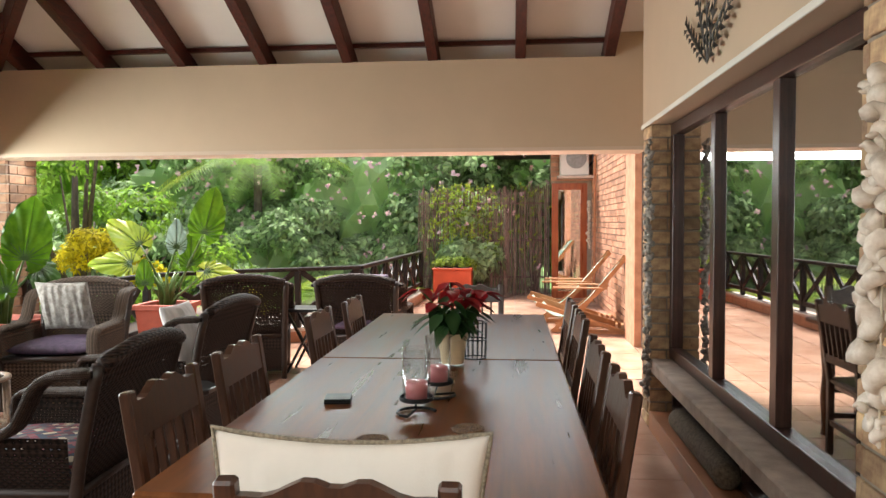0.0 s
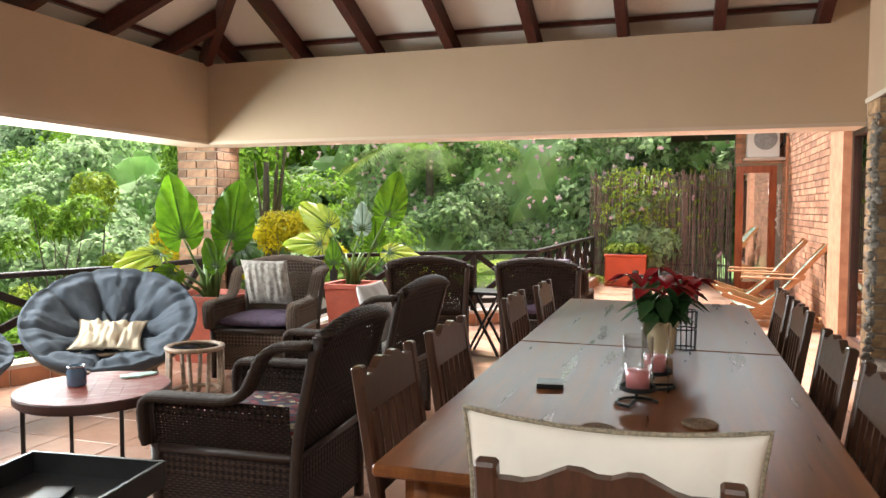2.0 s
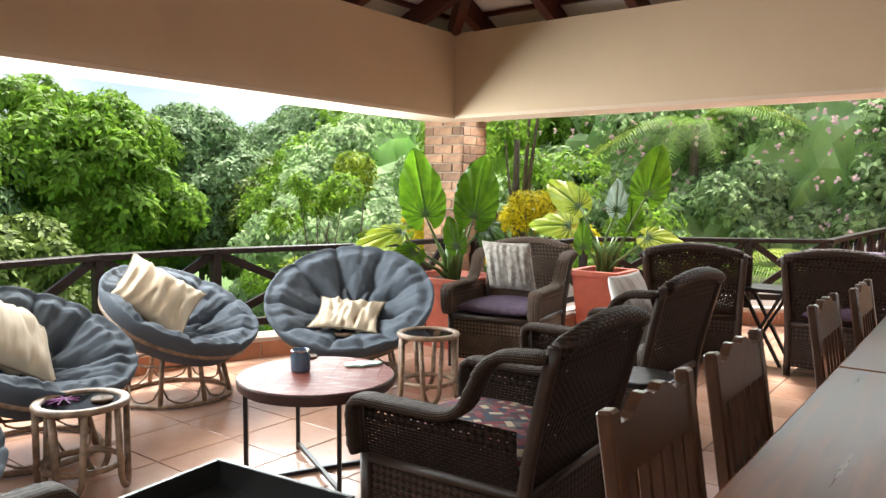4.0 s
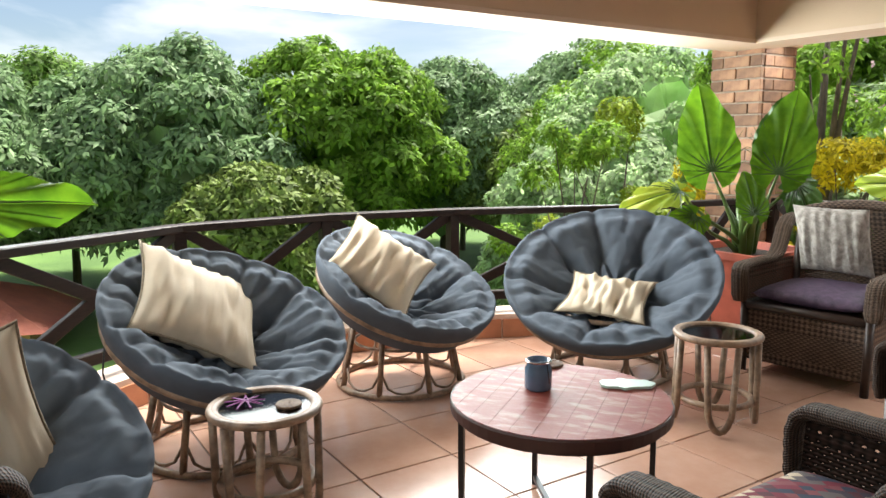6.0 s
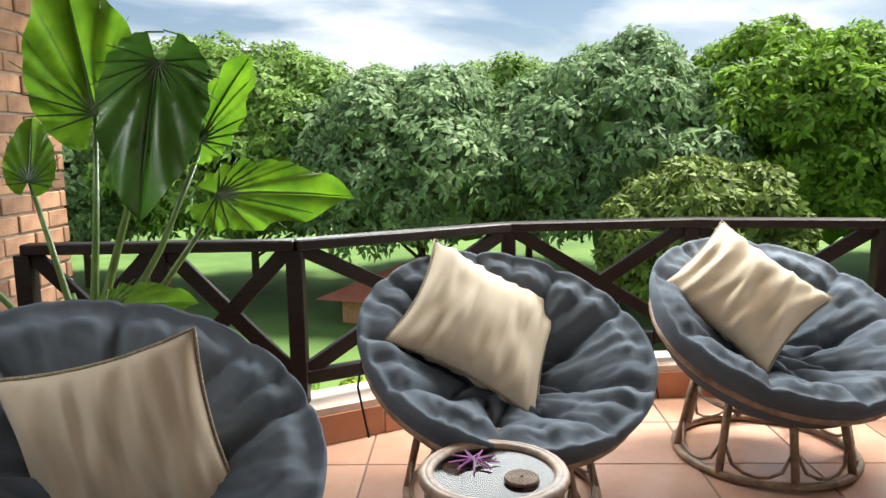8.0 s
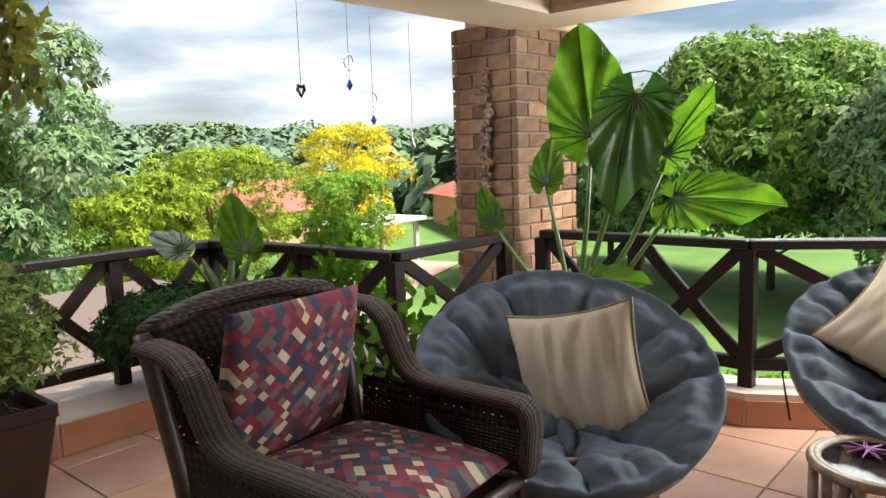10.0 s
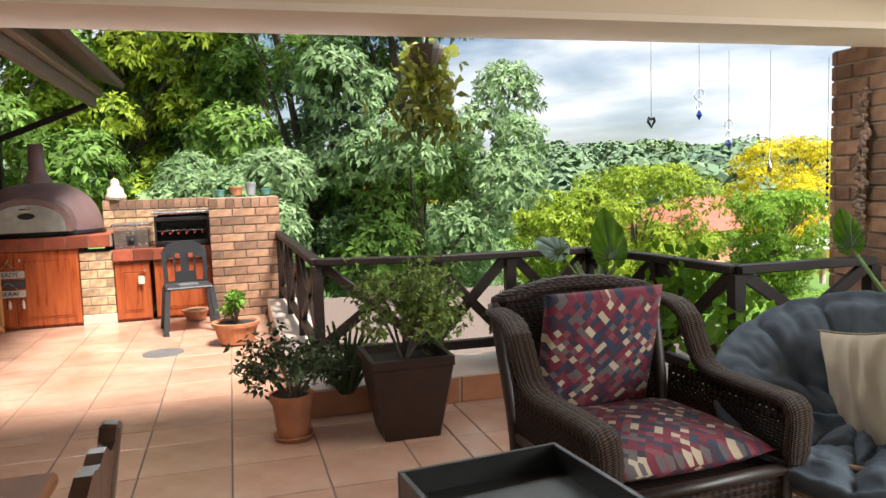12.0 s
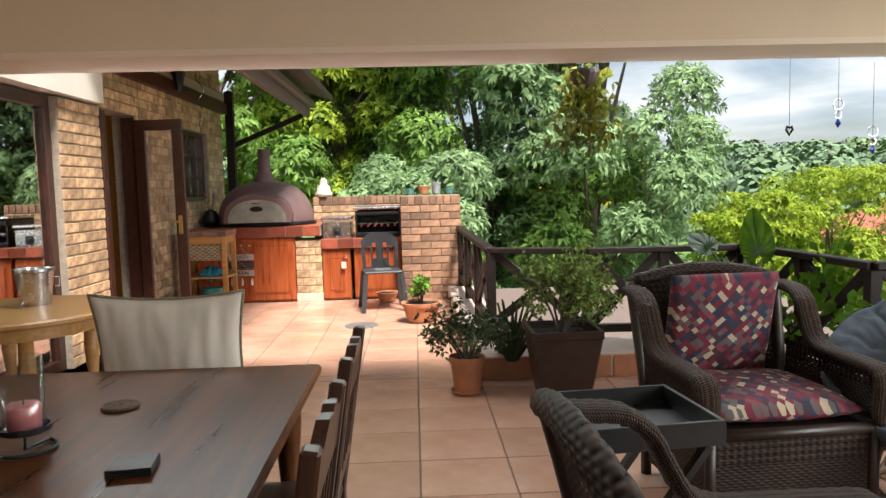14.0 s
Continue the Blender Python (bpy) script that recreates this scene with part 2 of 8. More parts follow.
TILE = mat("terracotta floor tile", (0.51, 0.32, 0.235), 0.22, scale=2.2, color2=(0.40, 0.22, 0.15), bump=0.12, bscale=25, spread=0.10)
GROUT = mat("grout", (0.16, 0.12, 0.10), 0.9, scale=30, bump=0.3)
KERB = mat("terracotta kerb tile", (0.44, 0.19, 0.10), 0.4, scale=6, var=0.12, bump=0.15, spread=0.1)
COPING = mat("pale stone coping", (0.62, 0.50, 0.42), 0.6, scale=6, var=0.08, bump=0.3)
RAILWOOD = mat("dark stained timber", (0.020, 0.012, 0.010), 0.5, spec=0.25, scale=12, stretch=(1, 1, 6), var=0.25, bump=0.3)
RAFTER = mat("dark red stained rafter", (0.085, 0.016, 0.010), 0.45, scale=9, stretch=(6, 1, 6), var=0.3, bump=0.3, spec=0.3)
TABLEWOOD = mat("polished dark table wood", (0.170, 0.060, 0.020), 0.30, scale=5.0, stretch=(3, 0.22, 1), color2=(0.065, 0.022, 0.009), bump=0.0, spec=0.13)
CHAIRWOOD = mat("dark brown chair wood", (0.060, 0.022, 0.010), 0.35, scale=10, stretch=(5, 5, 1), var=0.25, bump=0.15, coat=0.1)
LIGHTWOOD = mat("varnished pine", (0.46, 0.24, 0.08), 0.35, scale=7, stretch=(1, 6, 6), var=0.15, bump=0.15)
REDWOOD = mat("varnished red meranti", (0.40, 0.095, 0.025), 0.3, scale=4, stretch=(6, 1, 0.6), color2=(0.25, 0.045, 0.013), bump=0.15, coat=0.3)
DOORWOOD = mat("dark mahogany joinery", (0.060, 0.020, 0.013), 0.35, scale=9, stretch=(6, 6, 1), var=0.3, bump=0.2)
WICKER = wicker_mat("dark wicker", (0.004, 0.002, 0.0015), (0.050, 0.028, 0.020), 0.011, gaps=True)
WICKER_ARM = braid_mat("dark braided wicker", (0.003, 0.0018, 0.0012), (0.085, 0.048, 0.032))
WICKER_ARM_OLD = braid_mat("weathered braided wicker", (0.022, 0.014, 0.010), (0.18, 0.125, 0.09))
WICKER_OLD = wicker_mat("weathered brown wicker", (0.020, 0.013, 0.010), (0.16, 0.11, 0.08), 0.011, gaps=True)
CANE = mat("dark cane", (0.035, 0.018, 0.012), 0.45, scale=30, var=0.25, bump=0.4)
RATTAN = mat("aged rattan", (0.30, 0.20, 0.13), 0.5, scale=20, color2=(0.13, 0.08, 0.05), bump=0.4)
CUSHION = mat("charcoal cotton", (0.066, 0.080, 0.100), 0.9, scale=6, color2=(0.082, 0.100, 0.125), bump=0.4, bscale=300, dist=0.001, spec=0.25)
CREAM = mat("cream cotton", (0.56, 0.47, 0.35), 0.9, scale=5, var=0.06, bump=0.4, bscale=250, dist=0.001)
BEIGE = mat("beige cotton", (0.48, 0.40, 0.30), 0.9, scale=5, var=0.06, bump=0.4, bscale=250, dist=0.001)
PIPING = mat("braided piping", (0.28, 0.22, 0.15), 0.9, scale=150, var=0.3, bump=0.6, bscale=300)
GREYCUSH = mat("grey canvas", (0.36, 0.35, 0.32), 0.9, scale=5, var=0.06, bump=0.4, bscale=250)
STONEFAB = mat("mottled grey fabric", (0.45, 0.42, 0.38), 0.9, scale=22, color2=(0.20, 0.18, 0.16), stretch=(1, 1, 3), bump=0.3, bscale=200)
PURPLE = mat("dark purple brocade", (0.09, 0.055, 0.10), 0.7, scale=28, color2=(0.035, 0.02, 0.045), bump=0.3, bscale=200)
PATCH = mosaic_mat("patchwork weave", [(0.15, 0.012, 0.030), (0.02, 0.030, 0.060), (0.42, 0.34, 0.24), (0.18, 0.04, 0.05), (0.07, 0.012, 0.022), (0.03, 0.022, 0.042), (0.14, 0.012, 0.028), (0.10, 0.08, 0.08)], 0.024)
TERRA = mat("terracotta clay", (0.48, 0.20, 0.10), 0.8, scale=8, var=0.12, bump=0.3)
REDPOT = mat("faded red plastic planter", (0.44, 0.10, 0.06), 0.55, scale=8, var=0.12, bump=0.2)
BROWNPOT = mat("brown glazed planter", (0.045, 0.022, 0.016), 0.4, scale=8, var=0.2, bump=0.2)
ORANGEPOT = mat("orange painted box", (0.66, 0.09, 0.03), 0.55, scale=5, var=0.08, bump=0.15)
SOIL = mat("soil", (0.04, 0.026, 0.017), 0.95, scale=40, var=0.3, bump=1.0, bscale=90, dist=0.01)
BLACK = mat("black metal", (0.012, 0.012, 0.013), 0.4, scale=20, var=0.2, bump=0.1, metal=0.3)
CHARPLAS = mat("charcoal plastic", (0.035, 0.037, 0.042), 0.4, scale=10, var=0.1, bump=0.1)
STEEL = mat("brushed steel", (0.62, 0.62, 0.62), 0.25, metal=1.0, scale=20, var=0.05, bump=0.05)
OVEN = mat("mauve painted steel", (0.17, 0.10, 0.095), 0.5, scale=10, var=0.08, bump=0.15)
GLASS = glass("clear glass")
TOPGLASS = glass("smoky table glass", (0.30, 0.29, 0.28), 0.05, 0.02)
TOPGLASS.node_tree.nodes["Glossy BSDF"].inputs["Color"].default_value = (0.35, 0.35, 0.35, 1)
WINDOWGLASS = glass("window glass", (0.75, 0.75, 0.75), 0.0, 0.55)
LEAF_BIG = mat("broad green leaf", (0.120, 0.245, 0.012), 0.5, scale=9, color2=(0.060, 0.145, 0.008), bump=0.4, bscale=40, transl=0.6, spec=0.22)
STALK = mat("green stalk", (0.10, 0.17, 0.04), 0.4, scale=12, var=0.2, bump=0.1)
BARK = mat("grey bark", (0.17, 0.13, 0.10), 0.9, scale=6, stretch=(3, 3, 1), var=0.25, bump=0.8, dist=0.02)


def leaf_mat(name, c, c2, transl=0.25, scale=0.7):
    return mat(name, c, 0.6, scale=scale, color2=c2, bump=0.0, island=0.5, transl=transl, spec=0.2)


GREEN_DARK = leaf_mat("dark green foliage", (0.20, 0.33, 0.07), (0.12, 0.22, 0.04), 0.35)
GREEN_BLUE = leaf_mat("grey green foliage", (0.27, 0.39, 0.19), (0.16, 0.26, 0.11), 0.35)
GREEN_FRESH = leaf_mat("fresh green foliage", (0.24, 0.40, 0.05), (0.15, 0.28, 0.03), 0.45)
GREEN_YELLOW = leaf_mat("yellow green foliage", (0.34, 0.42, 0.04), (0.20, 0.30, 0.03), 0.4)
YELLOW_LEAF = leaf_mat("bright yellow foliage", (0.75, 0.62, 0.02), (0.50, 0.45, 0.03), 0.4)
# Darker copy of the broad leaf, with shade put into its colour.
LEAF_SHADED = mat("shaded broad leaf", (0.04, 0.11, 0.012), 0.3, scale=6, color2=(0.025, 0.075, 0.010), bump=0.2, transl=0.3)
SILVER_LEAF = mat("silvery leaf", (0.30, 0.42, 0.36), 0.35, scale=8, var=0.1, bump=0.1, transl=0.2)
# Paler than a real leaf: sunlight is put into this colour.
CREEPER_LIT = leaf_mat("pale creeper leaf lightened as sunlit", (0.50, 0.62, 0.36), (0.28, 0.42, 0.18), 0.6)
JADE = leaf_mat("dark jade foliage", (0.07, 0.10, 0.045), (0.04, 0.06, 0.025), 0.1, 6)
SHRUB = leaf_mat("olive green foliage", (0.22, 0.29, 0.07), (0.11, 0.17, 0.04), 0.25, 5)
GREEN_DARK2 = leaf_mat("fine dark fern", (0.045, 0.12, 0.02), (0.02, 0.06, 0.012), 0.2, 5)
GREEN_FRESH2 = leaf_mat("fresh herb green", (0.20, 0.36, 0.05), (0.12, 0.25, 0.03), 0.35, 5)
GREEN_YELLOW2 = leaf_mat("yellow green creeper", (0.38, 0.46, 0.06), (0.20, 0.30, 0.04), 0.35, 3)
HANG = leaf_mat("drooping yellow green leaf", (0.15, 0.15, 0.02), (0.05, 0.07, 0.012), 0.35, 6)
FLOWER = mat("pale pink blossom", (0.80, 0.55, 0.58), 0.7, bump=0.0, island=0.1, transl=0.3)
SHELL = mat("bleached shell", (0.72, 0.64, 0.55), 0.55, scale=30, color2=(0.52, 0.42, 0.33), bump=0.5, bscale=90)
SHELL_GREY = mat("grey shell", (0.36, 0.32, 0.28), 0.6, scale=30, color2=(0.20, 0.17, 0.14), bump=0.5, bscale=90)
SHELL_BROWN = mat("brown shell", (0.30, 0.20, 0.14), 0.6, scale=30, color2=(0.16, 0.10, 0.07), bump=0.5, bscale=90)
IRON = mat("grey iron", (0.12, 0.11, 0.10), 0.5, metal=0.6, scale=20, bump=0.2)
COIL = mat("woven seagrass", (0.17, 0.095, 0.045), 0.7, scale=120, color2=(0.06, 0.03, 0.015), bump=0.6, bscale=200)
PINKWAX = mat("pink wax", (0.62, 0.20, 0.20), 0.45, scale=10, var=0.05, bump=0.05)
CREAMPOT = mat("cream glazed pot", (0.62, 0.46, 0.28), 0.45, scale=8, var=0.06, bump=0.1)
REDBRACT = mat("crimson bract", (0.42, 0.010, 0.018), 0.45, scale=20, var=0.15, bump=0.1, transl=0.2)
DARKLEAF = mat("poinsettia leaf", (0.025, 0.07, 0.018), 0.4, scale=20, var=0.15, bump=0.1, transl=0.15)
CREAM2 = mat("ivory cotton", (0.62, 0.55, 0.47), 0.85, scale=5, var=0.05, bump=0.4, bscale=250, dist=0.001)
WHITEFAB = mat("white cotton", (0.72, 0.70, 0.68), 0.85, scale=5, var=0.04, bump=0.3, bscale=250)
JARGLASS = mat("frosted blue glass", (0.10, 0.16, 0.24), 0.12, scale=8, var=0.15, bump=0.0, coat=0.5)
MINT = mat("pale green enamel", (0.42, 0.56, 0.50), 0.35, scale=8, var=0.05, bump=0.05)
MAGENTA = mat("purple ribbon", (0.22, 0.02, 0.20), 0.6, bump=0.1)
BLACKWOOD = mat("black painted wood", (0.014, 0.013, 0.013), 0.38, scale=12, var=0.2, bump=0.2)
STEELDULL = mat("dull grey metal", (0.30, 0.30, 0.30), 0.45, metal=0.6, scale=20, var=0.15, bump=0.2)
BLUEGLASS = mat("blue glass", (0.02, 0.06, 0.35), 0.08, bump=0.0, coat=0.5)
WICKER_PALE = wicker_mat("pale basket weave", (0.14, 0.10, 0.06), (0.42, 0.33, 0.22), 0.02)
TURQ = mat("turquoise plastic", (0.05, 0.30, 0.28), 0.4, bump=0.05)
BLUECLOTH = mat("blue cloth", (0.02, 0.20, 0.30), 0.85, scale=12, var=0.2, bump=0.4)
PAPER = mat("newsprint", (0.42, 0.40, 0.38), 0.8, scale=40, color2=(0.20, 0.19, 0.19), bump=0.2)
JADEGLASS = mat("turquoise glazed bowl", (0.12, 0.32, 0.30), 0.25, scale=12, var=0.15, bump=0.1)
POTGREY = mat("grey stoneware", (0.30, 0.32, 0.34), 0.5, scale=12, var=0.1, bump=0.2)
SIGNWOOD = mat("whitewashed sign wood", (0.50, 0.46, 0.42), 0.8, scale=14, color2=(0.30, 0.26, 0.23), stretch=(1, 1, 6), bump=0.3)
SIGNDARK = mat("dark sign wood", (0.05, 0.045, 0.05), 0.8, scale=14, stretch=(1, 1, 6), bump=0.3)
SMOKE = mat("smoky lantern glass", (0.18, 0.17, 0.15), 0.15, bump=0.0)
CURTAIN = mat("grey blue curtain", (0.42, 0.45, 0.52), 0.85, scale=10, var=0.06, bump=0.2, bscale=200)
BRICK_PINK = mat("warm pinkish face brick", (0.56, 0.30, 0.19), 0.8, scale=7, color2=(0.42, 0.20, 0.12), bump=0.7, bscale=70, dist=0.004, island=0.3)
DARKBOARD = mat("dark boarding", (0.04, 0.025, 0.02), 0.6, scale=8, stretch=(8, 1, 1), bump=0.3)
WHITEPAINT = mat("white painted metal", (0.72, 0.71, 0.68), 0.45, scale=5, var=0.03, bump=0.05)
STICK = mat("weathered grey sticks", (0.24, 0.165, 0.14), 0.85, scale=9, color2=(0.10, 0.06, 0.05), stretch=(4, 4, 1), bump=0.7, bscale=60, spread=0.4)
DECKWOOD = mat("orange varnished wood", (0.42, 0.18, 0.07), 0.45, scale=9, stretch=(5, 1, 5), var=0.15, bump=0.2)
ROOFTILE = mat("red clay roof tile", (0.42, 0.13, 0.08), 0.7, scale=1.5, color2=(0.30, 0.09, 0.06), bump=0.5, bscale=12, dist=0.03, island=0.15)


def stripe_mat(name, a, b, width):
    m = bpy.data.materials.new(name)
    m.use_nodes = True
    nt = m.node_tree
    N, L = nt.nodes.new, nt.links.new
    tc, w, r = N("ShaderNodeTexCoord"), N("ShaderNodeTexWave"), N("ShaderNodeValToRGB")
    w.bands_direction = "X"
    w.inputs["Scale"].default_value = width
    r.color_ramp.interpolation = "CONSTANT"
    r.color_ramp.elements[0].color, r.color_ramp.elements[1].color = (*a, 1), (*b, 1)
    r.color_ramp.elements[1].position = 0.5
    L(tc.outputs["Object"], w.inputs["Vector"])
    L(w.outputs["Fac"], r.inputs[0])
    L(r.outputs[0], nt.nodes["Principled BSDF"].inputs["Base Color"])
    nt.nodes["Principled BSDF"].inputs["Roughness"].default_value = 0.85
    return m


STRIPE = stripe_mat("green white canvas", (0.02, 0.25, 0.18), (0.75, 0.74, 0.68), 4.0)
# Distance haze is mixed into this leaf colour as a pale blue cast.
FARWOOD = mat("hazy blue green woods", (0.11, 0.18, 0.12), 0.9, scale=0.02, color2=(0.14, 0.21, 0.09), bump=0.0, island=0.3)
DRIVE = mat("pink paving", (0.42, 0.28, 0.22), 0.85, scale=0.8, var=0.1, bump=0.4)
PLASTER_PALE = mat("pale cream plaster", (0.68, 0.54, 0.42), 0.85, scale=1.2, var=0.04, bump=0.35, bscale=90, dist=0.003)


# ---- building helpers ----
def finish(bm, name, material, parent=None, label="", smooth=False):
    me = bpy.data.meshes.new(name)
    bm.to_mesh(me)
    bm.free()
    me.materials.append(material)
    if smooth:
        me.shade_smooth()
    ob = new(name, me)
    ob.parent = parent
    return tagged(ob, label)


def part(name, bm, material, parent, label="", smooth=False):
    return finish(bm, name, material, parent, label, smooth)


def thing(name, m, label, category, group=""):
    """An empty at the base of a thing, to carry its parts."""
    ob = new(name)
    ob.empty_display_size = 0.1
    ob.matrix_basis = m
    return tagged(ob, label, category, group)


def solid(name, bm, material, label, category, smooth=False, group=""):
    return tagged(finish(bm, name, material, None, "", smooth), label, category, group)


def structure(name, bm, material, label="", smooth=False):
    return tagged(finish(bm, name, material, None, "", smooth), label, "", "", "structure")


def box(x0, x1, y0, y1, z0, z1, bev=0.0, bm=None, seg=1, m=None):
    bm = bm or bmesh.new()
    r = bmesh.ops.create_cube(bm, size=1.0)
    vs = r["verts"]
    for v in vs:
        v.co = Vector((x0 + (v.co.x + 0.5) * (x1 - x0), y0 + (v.co.y + 0.5) * (y1 - y0), z0 + (v.co.z + 0.5) * (z1 - z0)))
    if bev:
        es = {e for v in vs for e in v.link_edges}
        r = bmesh.ops.bevel(bm, geom=list(es), offset=bev, segments=seg, affect="EDGES", profile=0.5)
        vs = {v for f in r["faces"] for v in f.verts} | {v for v in vs if v.is_valid}
    if m is not None:
        for v in vs:
            v.co = m @ v.co
    return bm


def beam(p, q, w, h, bm=None, bev=0.0, up=(0, 0, 1)):
    """A straight bar from p to q, w wide and h high."""
    p, q = Vector(p), Vector(q)
    d = (q - p).normalized()
    u = Vector(up)
    if abs(d.dot(u)) > 0.98:
        u = Vector((0, 1, 0))
    s = d.cross(u).normalized()
    u = s.cross(d)
    rot = Matrix((s, d, u)).transposed().to_4x4()
    return box(-w / 2, w / 2, 0, (q - p).length, -h / 2, h / 2, bev, bm, 1, Matrix.Translation(p) @ rot)


def tube(points, r, bm=None, n=8, closed=False, cap=True):
    """A round bar along points; r is a number or one for each point."""
    bm = bm or bmesh.new()
    pts = [Vector(p) for p in points]
    k = len(pts)
    rad = r if isinstance(r, (list, tuple)) else [r] * k
    rings, prev = [], None
    for i, p in enumerate(pts):
        a = pts[i - 1] if (i or closed) else p
        c = pts[(i + 1) % k] if (i < k - 1 or closed) else p
        d = (c - a).normalized()
        if prev is None:
            prev = d.orthogonal().normalized()
        prev = (prev - d * prev.dot(d))
        prev = prev.normalized() if prev.length > 1e-6 else d.orthogonal().normalized()
        o = d.cross(prev)
        rings.append([bm.verts.new(p + (prev * math.cos(2 * math.pi * j / n) + o * math.sin(2 * math.pi * j / n)) * rad[i]) for j in range(n)])
    for i in range(k if closed else k - 1):
        a, c = rings[i], rings[(i + 1) % k]
        off = 0
        if closed and i == k - 1:
            off = min(range(n), key=lambda o_: (a[0].co - c[o_].co).length)
        for j in range(n):
            bm.faces.new((a[j], a[(j + 1) % n], c[(j + 1 + off) % n], c[(j + off) % n]))
    if cap and not closed:
        bm.faces.new(rings[0][::-1])
        bm.faces.new(rings[-1])
    return bm


def circle(r, z, n=32, cx=0.0, cy=0.0):
    return [(cx + r * math.cos(2 * math.pi * i / n), cy + r * math.sin(2 * math.pi * i / n), z) for i in range(n)]


def lathe(profile, n=28, bm=None, square=0.0, at=(0, 0, 0)):
    """Turns (radius, height) pairs round the z axis. square: 4 for a four-sided pot."""
    bm = bm or bmesh.new()
    rings = []
    for r, z in profile:
        rings.append([bm.verts.new((at[0] + r * math.cos(2 * math.pi * (i + 0.5) / n), at[1] + r * math.sin(2 * math.pi * (i + 0.5) / n), at[2] + z)) for i in range(n)])
    for a, c in zip(rings, rings[1:]):
        for i in range(n):
            bm.faces.new((a[i], a[(i + 1) % n], c[(i + 1) % n], c[i]))
    bm.faces.new(rings[0][::-1])
    bm.faces.new(rings[-1])
    return bm


def smoothstep(a, b, x):
    t = min(1, max(0, (x - a) / (b - a)))
    return t * t * (3 - 2 * t)


def grid_surface(fn, nu, nv, bm=None, closed_u=False):
    bm = bm or bmesh.new()
    vs = [[bm.verts.new(fn(i / (nu if closed_u else nu - 1), j / (nv - 1))) for j in range(nv)] for i in range(nu)]
    for i in range(nu if closed_u else nu - 1):
        for j in range(nv - 1):
            a, c = vs[i], vs[(i + 1) % nu]
            bm.faces.new((a[j], c[j], c[j + 1], a[j + 1]))
    return bm


brick_meshes = {}


def brick_mesh(L, H, D, material):
    """One brick, L long, H high and D deep, with its outer face on y = 0 and its corner at the origin."""
    key = (round(L, 4), round(H, 4), round(D, 4), material.name)
    if key not in brick_meshes:
        bm = box(0, L, 0, D, 0, H, 0.004)
        me = bpy.data.meshes.new("brick")
        bm.to_mesh(me)
        bm.free()
        me.materials.append(material)
        brick_meshes[key] = me
    return brick_meshes[key]


later_bricks = []


def brick_face(p, direction, width, z0, z1, parent, material, course=0.088, joined=False, depth=0.04, unit=0.233, holes=(), name="brick"):
    """Courses of brick on a face that runs from p along direction (degrees); its outside is to the right of that way."""
    later_bricks.append((p, direction, width, z0, z1, parent, material, course, joined, depth, unit, holes, name))


def lay_bricks():
    rng = random.Random(5)
    for p, direction, width, z0, z1, parent, material, course, joined, depth, unit, holes, name in later_bricks:
        inv = parent.matrix_world.inverted() if parent else Matrix()
        rot = pose(0, 0, 0, 0, 0, direction)
        n = max(1, int(round((z1 - z0) / course)))
        ch = (z1 - z0) / n
        verts, faces = [], []
        for k in range(n):
            s = 0.0
            first = unit if k % 2 == 0 else unit / 2
            while s < width - 0.01:
                L = min(first, width - s)
                first = unit
                if width - s - L < 0.05:
                    L = width - s
                zc = z0 + k * ch + ch / 2
                mid = s + L / 2
                if not any(a < mid < b_ and c < zc < d for a, b_, c, d in holes):
                    j = rng.uniform(-0.003, 0.003)
                    if joined:
                        b0 = len(verts)
                        l, h = L - 0.010, ch - 0.012
                        for (x, y, z) in ((0, j, 0), (l, j, 0), (l, depth, 0), (0, depth, 0), (0, j, h), (l, j, h), (l, depth, h), (0, depth, h)):
                            v = Vector(p) + rot @ Vector((s + 0.005 + x, y, 0))
                            verts.append((v.x, v.y, z0 + k * ch + 0.006 + z))
                        for f in ((0, 1, 5, 4), (1, 2, 6, 5), (3, 0, 4, 7), (4, 5, 6, 7), (0, 3, 2, 1)):
                            faces.append([b0 + q for q in f])
                    else:
                        ob = bpy.data.objects.new(name, brick_mesh(L - 0.010, ch - 0.012, depth, material))
                        scene.collection.objects.link(ob)
                        ob.parent = parent
                        v = Vector(p) + rot @ Vector((s + 0.005, j, 0))
                        ob.matrix_basis = inv @ Matrix.Translation((v.x, v.y, z0 + k * ch + 0.006)) @ rot
                s += L
        if joined:
            me = bpy.data.meshes.new("bricks")
            me.from_pydata(verts, [], faces)
            me.materials.append(material)
            ob = new("bricks", me)
            tagged(ob, "brown and sandy face bricks laid in mortar", "", "", "stuff")
            if parent:
                ob.parent = parent


# ---- the terrace and the roof over it ----
BEAM_Z0, BEAM_Z1 = 2.01, 2.74
X_HOUSE, X_SOUTH = 2.40, 2.75
X_WALL, X_GLASS = 2.22, 2.39   # face of the house wall and plane of its sliding window
T = 0.43

grout = structure("floor", box(-4.05, 3.3, -1.4, 18.6, -0.30, -0.006), GROUT, "dark grout bed under the terracotta floor tiles")


def wall_box(name, x0, x1, y0, y1, z0, z1, material, label=""):
    return structure(name, box(x0, x1, y0, y1, z0, z1), material, label)


